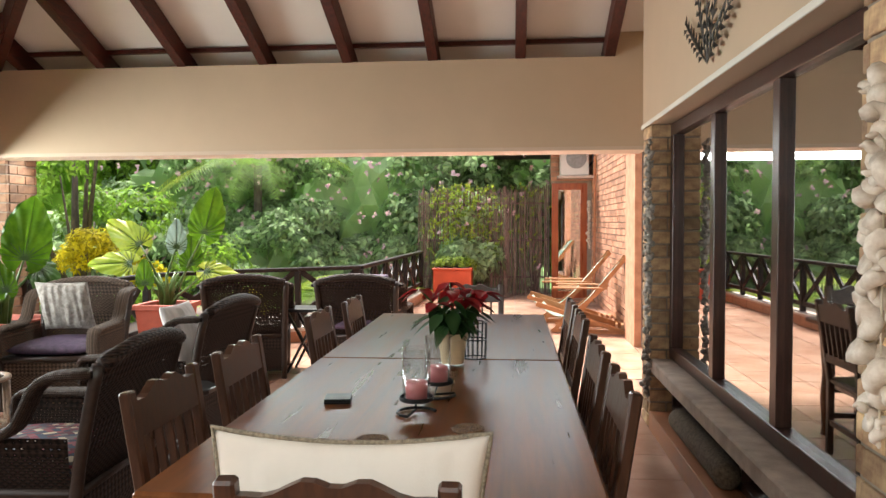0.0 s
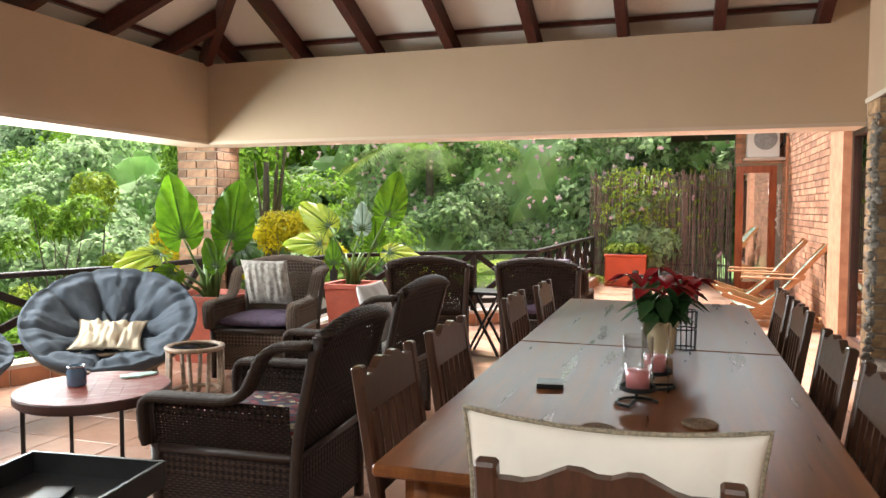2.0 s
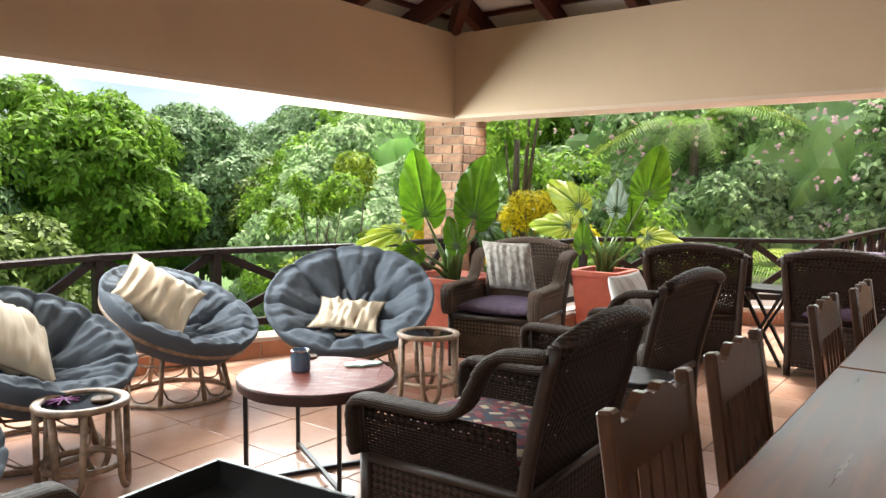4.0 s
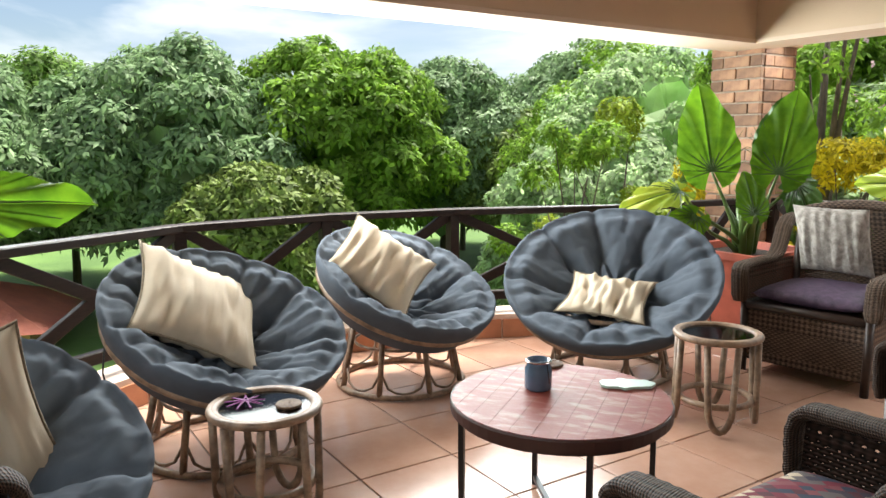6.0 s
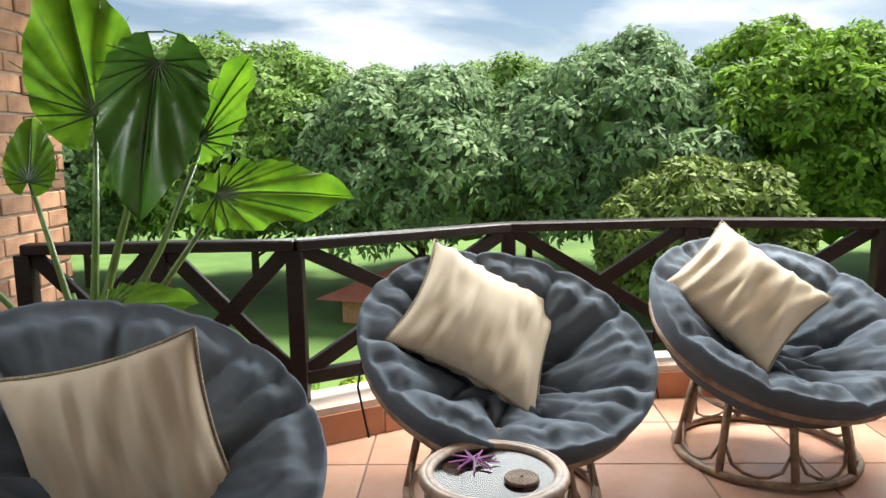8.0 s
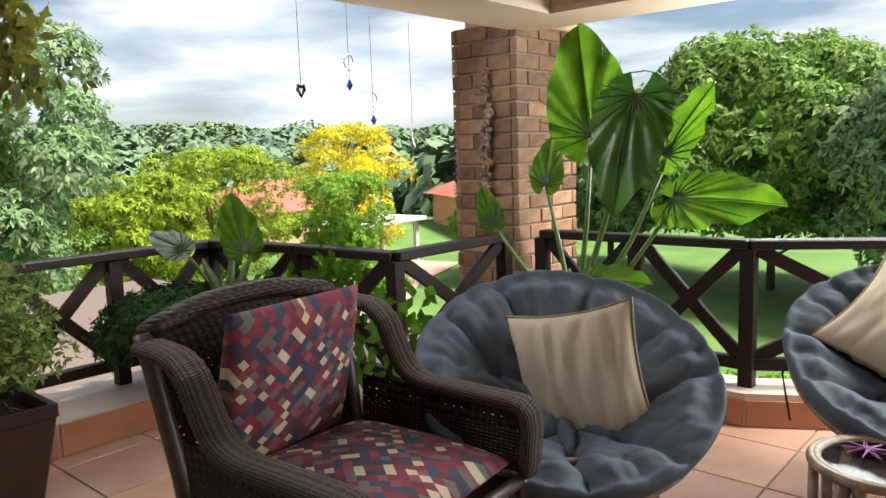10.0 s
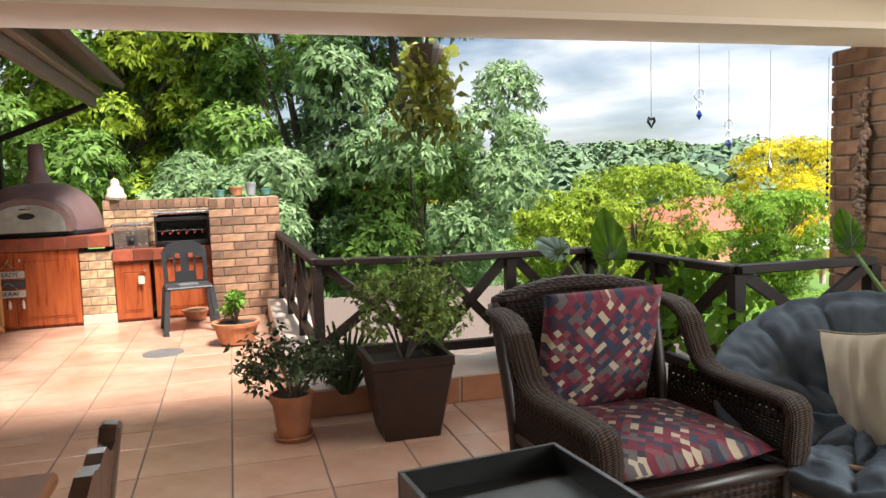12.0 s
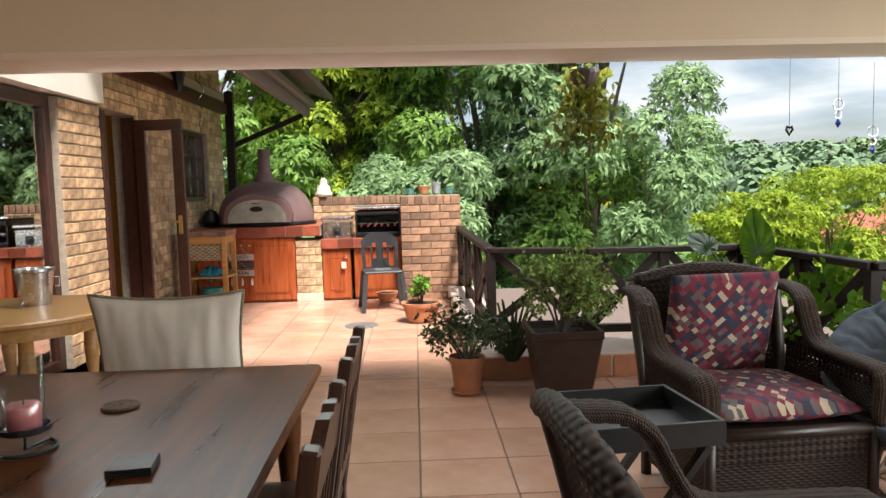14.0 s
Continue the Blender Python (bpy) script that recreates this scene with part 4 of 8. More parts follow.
def grill():
    ob = thing("gas_grill", pose(0.52, -1.15, 0.75), "open black gas grill with a steel lid and burners", "gas grill")
    bm = box(-0.27, 0.27, -0.30, -0.26, 0, 0.34)
    box(-0.27, -0.25, -0.26, 0.33, 0, 0.32, bm=bm)
    box(0.25, 0.27, -0.26, 0.33, 0, 0.32, bm=bm)
    box(-0.25, 0.25, -0.26, 0.33, 0, 0.02, bm=bm)
    box(-0.27, 0.27, 0.30, 0.335, 0.02, 0.06, 0.004, bm)
    box(-0.27, 0.27, 0.30, 0.335, 0.27, 0.31, 0.004, bm)
    part("body", bm, BLACK, ob)
    part("lid", box(-0.29, 0.29, -0.30, 0.35, 0.34, 0.37, 0.01), STEEL, ob, "folded steel lid")
    for i in range(6):
        part("burner", tube([(-0.20 + 0.08 * i, -0.2, 0.14), (-0.20 + 0.08 * i, 0.30, 0.14)], 0.012), mat("burner red", (0.35, 0.05, 0.04), 0.4) if i == 0 else bpy.data.materials["burner red"], ob)
    part("rack", box(-0.25, 0.25, -0.2, 0.31, 0.165, 0.172), STEEL, ob)
    ob = thing("side_burner", pose(1.02, -1.10, 0.75), "small stainless steel side burner with a control knob", "side burner")
    part("body", box(-0.17, 0.17, -0.22, 0.24, 0, 0.20, 0.006), STEEL, ob)
    part("lid", box(-0.19, 0.19, -0.24, 0.25, 0.23, 0.26, 0.008), STEEL, ob)
    kb = lathe([(0.03, 0), (0.03, 0.02), (0.01, 0.03)], 16)
    bmesh.ops.transform(kb, matrix=pose(0.0, 0.242, 0.08, -90, 0, 0), verts=kb.verts)
    part("knob", kb, BLACK, ob)
    part("control_plate", box(-0.05, 0.05, 0.240, 0.243, 0.03, 0.13), CHARPLAS, ob)


grill()


# ---- railings ----
RAIL_S = [(-0.46, -0.62), (-0.50, 2.52), (-1.18, 2.77), (-2.30, 2.82), (-2.40, 3.50), (-2.44, 4.17), (-3.28, 4.19)]
RAIL_W = [(-3.50, 4.30), (-3.53, 5.43), (-4.06, 6.35), (-4.15, 7.25), (-4.00, 8.10), (-3.56, 9.20), (-3.44, 10.35)]
RAIL_N = [(-3.33, 10.64), (-2.52, 10.66), (-2.52, 11.40), (-1.82, 12.13), (-1.21, 12.47), (-0.55, 12.9), (-0.47, 15.2), (-0.36, 17.5)]
PALEWOOD = mat("sun bleached timber", (0.30, 0.19, 0.15), 0.5, scale=12, var=0.2, bump=0.3)


def railing(pts, label, splits, zbot=0.30):
    """Posts at the corners, a top and bottom rail, and a saltire in every bay."""
    ob = thing("railing", pose(*pts[0], 0), label, "railing")
    o = Vector((*pts[0], 0))
    for i, (a, b) in enumerate(zip(pts, pts[1:])):
        a3, b3 = Vector((*a, 0)) - o, Vector((*b, 0)) - o
        d = (b3 - a3).normalized()
        z = Vector((0, 0, 1))
        part("top_rail", beam(a3 + z * 0.845, b3 + z * 0.845, 0.085, 0.045, bev=0.006), RAILWOOD, ob)
        part("bottom_rail", beam(a3 + z * (zbot - 0.03), b3 + z * (zbot - 0.03), 0.05, 0.06, bev=0.004), RAILWOOD, ob)
        n = splits[i]
        for k in range(n):
            p, q = a3.lerp(b3, k / n) + d * 0.035, a3.lerp(b3, (k + 1) / n) - d * 0.035
            part("brace", beam(p + z * zbot, q + z * 0.82, 0.032, 0.065, bev=0.003), RAILWOOD, ob)
            s = d.cross(z) * 0.002
            part("brace", beam(p + z * 0.82 + s, q + z * zbot + s, 0.030, 0.063, bev=0.003), RAILWOOD, ob)
        for k in range(0 if i == 0 else 0, n + (1 if i == len(pts) - 2 else 0)):
            p = a3.lerp(b3, k / n)
            part("post", box(p.x - 0.034, p.x + 0.034, p.y - 0.034, p.y + 0.034, 0.0, 0.822, 0.003), RAILWOOD, ob)
    return ob


railing(RAIL_S, "dark stained timber railing with crossed braces beside the plants", (3, 1, 2, 1, 1, 1))
railing(RAIL_W, "dark stained timber railing with crossed braces on a low kerb", (2, 1, 1, 1, 1, 2))
railing(RAIL_N, "dark stained timber railing with crossed braces along the terrace", (1, 1, 1, 1, 1, 3, 3))


def offset_line(pts, d):
    out = []
    for i, p in enumerate(pts):
        a = Vector(pts[max(0, i - 1)])
        b = Vector(pts[min(len(pts) - 1, i + 1)])
        t = (b - a).normalized()
        out.append((p[0] + t.y * d, p[1] - t.x * d))
    return out


def kerb(pts, inner, outer, label, z=0.16):
    bm = bmesh.new()
    A, B = offset_line(pts, inner), offset_line(pts, -outer)
    rows = [[bm.verts.new((*p, -0.2)) for p in A], [bm.verts.new((*p, z)) for p in A], [bm.verts.new((*p, z)) for p in B], [bm.verts.new((*p, -3.0)) for p in B]]
    for r, s in zip(rows, rows[1:]):
        for i in range(len(pts) - 1):
            bm.faces.new((r[i], r[i + 1], s[i + 1], s[i]))
    bm.faces.new([r[0] for r in rows])
    bm.faces.new([r[-1] for r in rows][::-1])
    k = structure("kerb", bm, COPING, label)
    bmesh_done = []
    for a, b in zip(A, A[1:]):
        L = math.dist(a, b)
        n = max(1, round(L / 0.33))
        for i in range(n):
            p = Vector((*a, 0)).lerp(Vector((*b, 0)), (i + 0.02) / n)
            q = Vector((*a, 0)).lerp(Vector((*b, 0)), (i + 0.98) / n)
            nrm = (q - p).normalized().cross(Vector((0, 0, 1)))
            part("tile", beam(p + nrm * 0.004 + Vector((0, 0, 0.066)), q + nrm * 0.004 + Vector((0, 0, 0.066)), 0.012, 0.125), KERB, k)
    return k


kerb(RAIL_W, 0.13, 0.12, "raised kerb with a pale coping and terracotta tile face")
kerb(RAIL_N[1:], 0.12, 0.10, "raised kerb with a pale coping and terracotta tile face")
KS = [(-0.30, -0.55), (-0.30, 2.72), (-0.34, 3.12), (-2.20, 3.16), (-2.33, 4.2)]
KS_OUT = [(-0.62, -0.55), (-0.62, 2.44), (-1.2, 2.60), (-2.45, 2.66), (-2.62, 4.2)]
bm = bmesh.new()
rows = [[bm.verts.new((*p, -0.2)) for p in KS], [bm.verts.new((*p, 0.16)) for p in KS], [bm.verts.new((*p, 0.16)) for p in KS_OUT], [bm.verts.new((*p, -3.0)) for p in KS_OUT]]
for r, s in zip(rows, rows[1:]):
    for i in range(4):
        bm.faces.new((r[i], s[i], s[i + 1], r[i + 1]))
ks = structure("kerb", bm, COPING, "wide raised kerb with a pale coping and terracotta tile face")
for a, b in zip(KS[2:], KS[3:]):
    n = max(1, round(math.dist(a, b) / 0.42))
    for i in range(n):
        p = Vector((*a, 0.078)).lerp(Vector((*b, 0.078)), (i + 0.02) / n)
        q = Vector((*a, 0.078)).lerp(Vector((*b, 0.078)), (i + 0.98) / n)
        part("tile", beam(p + Vector((0.004, 0.006, 0)), q + Vector((0.004, 0.006, 0)), 0.012, 0.15), KERB, ks)


# ---- furniture ----
def dining_chair(name="dining_chair"):
    ob = thing(name, Matrix(), "dark brown wooden dining chair with a slatted back at the table", "chair", "dining chairs")
    part("seat", box(-0.21, 0.21, -0.21, 0.22, 0.43, 0.465, 0.012), CHAIRWOOD, ob)
    for sx in (-1, 1):
        part("leg", box(sx * 0.19 - 0.02, sx * 0.19 + 0.02, 0.17, 0.21, 0, 0.43, 0.004), CHAIRWOOD, ob)
        bm = beam((sx * 0.20, -0.20, 0), (sx * 0.20, -0.20, 0.45), 0.04, 0.035, bev=0.004)
        beam((sx * 0.20, -0.20, 0.44), (sx * 0.205, -0.275, 0.93), 0.042, 0.035, bm, bev=0.006)
        part("leg", bm, CHAIRWOOD, ob)
    bm = bmesh.new()
    n = 16

    def rail(u, v):
        x = -0.19 + 0.38 * u
        zt = 0.90 + 0.030 * math.sin(math.pi * min(1, max(0, (u - 0.12) / 0.76))) + 0.012 * math.cos(6 * math.pi * u) * (1 - abs(2 * u - 1))
        k = v * 4
        zb = 0.80
        corners = [(-0.013, zb), (0.013, zb), (0.013, zt), (-0.013, zt), (-0.013, zb)]
        i = min(3, int(k))
        f = k - i
        y = corners[i][0] * (1 - f) + corners[i + 1][0] * f
        z = corners[i][1] * (1 - f) + corners[i + 1][1] * f
        return (x, -0.20 - 0.075 * (z - 0.44) / 0.49 + y, z)
    grid_surface(rail, n, 5, bm)
    part("backrest", bm, CHAIRWOOD, ob)
    part("cross_rail", beam((-0.19, -0.225, 0.585), (0.19, -0.225, 0.585), 0.022, 0.045), CHAIRWOOD, ob)
    for i in range(5):
        x = -0.13 + 0.065 * i
        part("slat", beam((x, -0.228, 0.60), (x, -0.258, 0.81), 0.022, 0.014, up=(1, 0, 0)), CHAIRWOOD, ob)
    part("stretcher", box(-0.18, 0.18, -0.21, -0.19, 0.18, 0.21), CHAIRWOOD, ob)
    for sx in (-1, 1):
        part("stretcher", box(sx * 0.19 - 0.01, sx * 0.19 + 0.01, -0.19, 0.18, 0.22, 0.25), CHAIRWOOD, ob)
    return ob


def table(y0, y1):
    x0, x1 = 0.40, 1.525
    ob = thing("dining_table", pose((x0 + x1) / 2, (y0 + y1) / 2, 0), "long polished dark brown wooden dining table", "table", "dining tables")
    w, d = (x1 - x0) / 2, (y1 - y0) / 2
    part("tabletop", box(-w, w, -d, d, 0.725, 0.757, 0.008), TABLEWOOD, ob)
    part("apron", box(-w + 0.06, w - 0.06, -d + 0.08, d - 0.08, 0.64, 0.724), TABLEWOOD, ob)
    for sx in (-1, 1):
        for sy in (-1, 1):
            part("leg", lathe([(0.036, 0), (0.03, 0.05), (0.042, 0.25), (0.03, 0.4), (0.045, 0.6), (0.045, 0.72)], 12, at=(sx * (w - 0.1), sy * (d - 0.12), 0)), TABLEWOOD, ob, smooth=True)
    return ob


table(5.64, 7.385)
table(7.395, 9.09)
ch = dining_chair()
spots = [(0.52, 6.12, -90), (0.52, 6.74, -90), (0.56, 7.78, -90), (0.60, 8.42, -90), (1.36, 6.22, 90), (1.36, 6.85, 90), (1.38, 7.75, 90), (1.38, 8.35, 90), (1.02, 9.20, 180), (0.985, 5.55, 0)]
ch.matrix_basis = pose(spots[0][0], spots[0][1], 0, 0, 0, spots[0][2])
for x, y, a in spots[1:]:
    copy_thing(ch, pose(x, y, 0, 0, 0, a))


def smooth_path(pts, n):
    """n points on a smooth curve through pts."""
    P = [Vector(p) for p in pts]
    P = [P[0] * 2 - P[1]] + P + [P[-1] * 2 - P[-2]]
    out = []
    for i in range(n):
        f = i / (n - 1) * (len(P) - 3)
        k = min(int(f), len(P) - 4)
        t = f - k
        a, b, c, d = P[k:k + 4]
        out.append(0.5 * ((2 * b) + (c - a) * t + (2 * a - 5 * b + 4 * c - d) * t * t + (3 * b - a - 3 * c + d) * t ** 3))
    return out


def wound_bar(pts, w, h, n=60, seg=14):
    """A flat rounded bar with its broad side across x, following pts, with the winding's u and v."""
    P = smooth_path(pts, n)
    bm = bmesh.new()
    uvl = bm.loops.layers.uv.new("UVMap")
    rings, along, s_ = [], [], 0.0
    for i, p in enumerate(P):
        d = (P[min(n - 1, i + 1)] - P[max(0, i - 1)]).normalized()
        x = Vector((1, 0, 0))
        x = (x - d * x.dot(d)).normalized()
        o = d.cross(x)
        if i:
            s_ += (p - P[i - 1]).length
        along.append(s_)
        swell = 1 + 0.07 * math.sin(s_ * 2 * math.pi / 0.034)
        end = min(1.0, 0.72 + 0.28 * min(i, n - 1 - i) / 3)
        ring = []
        for j in range(seg):
            a = 2 * math.pi * j / seg
            c, q = math.cos(a), math.sin(a)
            ring.append(bm.verts.new(p + x * (w / 2 * math.copysign(abs(c) ** 0.7, c) * end * (1 + (swell - 1) * 0.5)) + o * (h / 2 * math.copysign(abs(q) ** 0.7, q) * end * swell)))
        rings.append(ring)
    per = 2 * (w + h)
    for i in range(n - 1):
        for j in range(seg):
            f = bm.faces.new((rings[i][j], rings[i][(j + 1) % seg], rings[i + 1][(j + 1) % seg], rings[i + 1][j]))
            for lp, (k, jj) in zip(f.loops, ((i, j), (i, j + 1), (i + 1, j + 1), (i + 1, j))):
                lp[uvl].uv = (along[k], jj / seg * per)
    bm.faces.new(rings[0][::-1])
    bm.faces.new(rings[-1])
    return bm


def wicker_chair(m, seat_mat, label, back_mat=None, group="wicker armchairs", cane=None):
    """A tall-backed cane armchair with flat braided arms that sweep up into the back, facing +y."""
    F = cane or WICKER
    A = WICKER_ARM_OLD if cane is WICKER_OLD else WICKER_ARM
    ob = thing("wicker_armchair", m, label, "armchair", group)
    for sx in (-1, 1):
        part("side_panel", box(min(sx * 0.315, sx * 0.327), max(sx * 0.315, sx * 0.327), -0.30, 0.31, 0.07, 0.375), F, ob)
        part("corner_post", tube([(sx * 0.325, 0.32, 0), (sx * 0.33, 0.325, 0.40)], 0.022), CANE, ob, smooth=True)
        part("back_post", tube(smooth_path([(sx * 0.325, -0.31, 0), (sx * 0.33, -0.315, 0.38), (sx * 0.345, -0.375, 0.68), (sx * 0.355, -0.425, 0.875)], 10), 0.025), CANE, ob, smooth=True)
    part("front_panel", box(-0.315, 0.315, 0.312, 0.324, 0.07, 0.375), F, ob)
    part("rear_panel", box(-0.315, 0.315, -0.318, -0.306, 0.07, 0.375), F, ob)
    part("seat", box(-0.31, 0.31, -0.30, 0.31, 0.375, 0.395, 0.005), F, ob)
    part("band", tube([(-0.325, -0.315, 0.385), (-0.325, 0.325, 0.385), (0.325, 0.325, 0.385), (0.325, -0.315, 0.385)], 0.024, closed=True), CANE, ob, smooth=True)

    def back(u, v):
        a = (u - 0.5) * 2
        z = 0.40 + 0.465 * v + 0.055 * (1 - a * a) * v
        return ((0.325 + 0.02 * v) * a, -0.318 - 0.115 * v ** 1.2 - 0.02 * (1 - a * a) * v, z)
    bm = grid_surface(back, 16, 12)
    bmesh.ops.solidify(bm, geom=bm.faces[:], thickness=0.012)
    part("backrest", bm, F, ob, smooth=True)
    top = [back(i / 16, 1.0) for i in range(17)]
    part("top_rail", tube([Vector(p) + Vector((0, 0, 0.004)) for p in top], [0.030 + 0.003 * (i % 2) for i in range(17)], n=10), F, ob, smooth=True)
    for sx in (-1, 1):
        curve = [(0.350, 0.345, 0.40), (0.352, 0.350, 0.48), (0.355, 0.352, 0.555), (0.358, 0.325, 0.598), (0.358, 0.24, 0.605), (0.358, 0.10, 0.607), (0.358, -0.03, 0.610),
                 (0.360, -0.11, 0.645), (0.362, -0.16, 0.725), (0.364, -0.195, 0.79), (0.364, -0.255, 0.832), (0.362, -0.34, 0.842), (0.360, -0.415, 0.845)]
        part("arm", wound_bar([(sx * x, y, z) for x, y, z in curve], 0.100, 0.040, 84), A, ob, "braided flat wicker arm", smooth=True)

        def side(u, v, sx=sx):
            y = 0.325 - 0.62 * u
            zt = 0.598
            return (sx * (0.332 + 0.012 * v), y, 0.40 + (zt - 0.40) * v)
        bm = grid_surface(side, 12, 5)
        bmesh.ops.solidify(bm, geom=bm.faces[:], thickness=0.010 * sx)
        part("arm_panel", bm, F, ob)
    part("seat_cushion", pillow_mesh(0.60, 0.60, 0.12, 0.35, seed=3, m=pose(0, 0.02, 0.450), wrinkle=0.006), seat_mat, ob, smooth=True)
    if back_mat:
        part("back_cushion", pillow_mesh(0.50, 0.50, 0.11, 0.35, seed=4, m=pose(0, -0.262, 0.685, 76, 0, 0), wrinkle=0.006), back_mat, ob, smooth=True)
    return ob


def pillow_mesh(w, d, h, square=0.5, seed=0, m=None, n=26, wrinkle=0.012, pinch=0.0):
    """A stuffed cushion: w by d, h thick, softly wrinkled."""
    bm = bmesh.new()
    off = Vector((seed * 7.3, seed * 3.1, 0))
    for side in (1, -1):
        vs = []
        for i in range(n + 1):
            row = []
            for j in range(n + 1):
                u, v = 2 * i / n - 1, 2 * j / n - 1
                pu = u * (1 - pinch * (1 - v * v) * 0.5 * abs(u))
                pv = v * (1 - pinch * (1 - u * u) * 0.5 * abs(v))
                bul = ((1 - u * u) * (1 - v * v)) ** square
                p = Vector((pu * w / 2, pv * d / 2, side * h / 2 * bul))
                wr = noise.noise(Vector((u * 5.5, v * 0.9, 0)) + off) * wrinkle * bul ** 0.5
                wr += noise.noise(Vector((u * 12, v * 1.8, 3)) + off) * wrinkle * 0.5 * bul ** 0.5
                p.z += side * wr
                row.append(bm.verts.new(p))
            vs.append(row)
        for i in range(n):
            for j in range(n):
                f = (vs[i][j], vs[i + 1][j], vs[i + 1][j + 1], vs[i][j + 1])
                bm.faces.new(f if side > 0 else f[::-1])
    bmesh.ops.remove_doubles(bm, verts=bm.verts, dist=0.0006)
    if m is not None:
        bmesh.ops.transform(bm, matrix=m, verts=bm.verts)
    return bm


def pillow(m, w, d, h, material, label, seed=0, piping=None, pinch=0.15, wrinkle=0.02):
    ob = thing("pillow", m, label, "pillow")
    part("cover", pillow_mesh(w, d, h, 0.45, seed, n=36, wrinkle=wrinkle, pinch=pinch), material, ob, smooth=True)
    if piping:
        pts = []
        for k in range(48):
            s = k / 12
            e, f = int(s), s - int(s)
            u, v = [(-1 + 2 * f, -1), (1, -1 + 2 * f), (1 - 2 * f, 1), (-1, 1 - 2 * f)][e]
            pts.append((u * (1 - pinch * (1 - v * v) * 0.5) * w / 2, v * (1 - pinch * (1 - u * u) * 0.5) * d / 2, 0))
        part("piping", tube(pts, 0.006, n=6, closed=True), piping, ob, smooth=True)
    return ob


def papasan(m, label, tilt=28, R=0.495, seed=0):
    """A round bowl chair of rattan on a drum-shaped base, facing +y."""
    ob = thing("papasan_chair", m, label, "papasan chair", "papasan chairs")
    base = tube(circle(0.34, 0.018, 32), 0.016, closed=True)
    part("base_ring", base, RATTAN, ob, smooth=True)
    part("base_ring", tube(circle(0.27, 0.34, 32), 0.015, closed=True), RATTAN, ob, smooth=True)
    part("base_ring", tube(circle(0.25, 0.24, 28), 0.008, closed=True, n=6), RATTAN, ob, smooth=True)
    for i in range(8):
        a = 2 * math.pi * (i + 0.5) / 8
        c, s = math.cos(a), math.sin(a)
        part("leg", tube([(0.34 * c, 0.34 * s, 0.02), (0.305 * c, 0.305 * s, 0.18), (0.27 * c, 0.27 * s, 0.34)], 0.015), RATTAN, ob, smooth=True)
        a2 = a + 2 * math.pi / 16
        da = 2 * math.pi / 8
        pts = []
        for k in range(7):
            f = k / 6
            aa = a + da * f
            rr = 0.315
            z = 0.045 + 0.11 * (1 - math.sin(math.pi * f) ** 0.4)
            pts.append(((rr + 0.02 * (1 - z / 0.15)) * math.cos(aa), (rr + 0.02 * (1 - z / 0.15)) * math.sin(aa), 0.035 + (z - 0.045)))
        part("arch", tube(pts, 0.007, n=6), RATTAN, ob, smooth=True)
    # the bowl: tilted so that its back stands high
    M = pose(0, 0.02, 0.505, -tilt, 0, 0)
    depth = 0.25

    def bowl(r, a, lift=0.0):
        return M @ Vector((R * r * math.cos(a), R * r * math.sin(a), depth * (r * r - 1) + lift))
    rim = [bowl(1.0, 2 * math.pi * i / 48) for i in range(48)]
    part("rim", tube(rim, 0.018, closed=True), RATTAN, ob, smooth=True)
    for rr in (0.5, 0.72, 0.88):
        part("hoop", tube([bowl(rr, 2 * math.pi * i / 40) for i in range(40)], 0.009, closed=True, n=6), RATTAN, ob, smooth=True)
    for i in range(20):
        a = 2 * math.pi * i / 20
        part("spoke", tube([bowl(0.25 + 0.75 * k / 6, a) for k in range(7)], 0.007, n=6), RATTAN, ob, smooth=True)
    # the cushion: buttons in a ring and at the middle, seams between them and out to the rim
    ph = random.Random(seed).random() * 6.28
    NB = 9
    offv = Vector((seed * 5.1, 2.2, 0))
    seams = []
    for k in range(NB):
        a0, a1 = ph + 2 * math.pi * k / NB, ph + 2 * math.pi * (k + 1) / NB
        b0, b1 = (0.54 * math.cos(a0), 0.54 * math.sin(a0)), (0.54 * math.cos(a1), 0.54 * math.sin(a1))
        am = (a0 + a1) / 2
        inner = (0.24 * math.cos(am), 0.24 * math.sin(am))
        seams += [((0.0, 0.0), inner, 0.35), (inner, b0, 0.7), (inner, b1, 0.7)]
        ar = a0 + 0.10 * math.sin(k * 2.3 + seed)
        seams.append((b0, (1.12 * math.cos(ar), 1.12 * math.sin(ar)), 0.9))
        if (k + seed) % 3:
            seams.append(((0.74 * math.cos(am), 0.74 * math.sin(am)), (1.10 * math.cos(am), 1.10 * math.sin(am)), 0.35))
    SA = np.array([q[0] for q in seams])
    SB = np.array([q[1] for q in seams])
    SW = np.array([q[2] for q in seams])
    SD = SB - SA
    SL = (SD ** 2).sum(1)

    def puff(x, y):
        """How far the filling swells: nil at the seams, full between them."""
        n1 = 0.035 * noise.noise(Vector((x * 4, y * 4, 1)) + offv)
        p = np.array([x + n1, y - n1])
        t = np.clip(((p - SA) * SD).sum(1) / SL, 0, 1)
        d = np.sqrt(((p - SA - t[:, None] * SD) ** 2).sum(1))
        dip = float((SW * np.exp(-(d / 0.028) ** 1.3)).max())
        wide = float((SW * np.exp(-(d / 0.11) ** 2)).max())
        return 0.046 - 0.046 * dip - 0.020 * wide

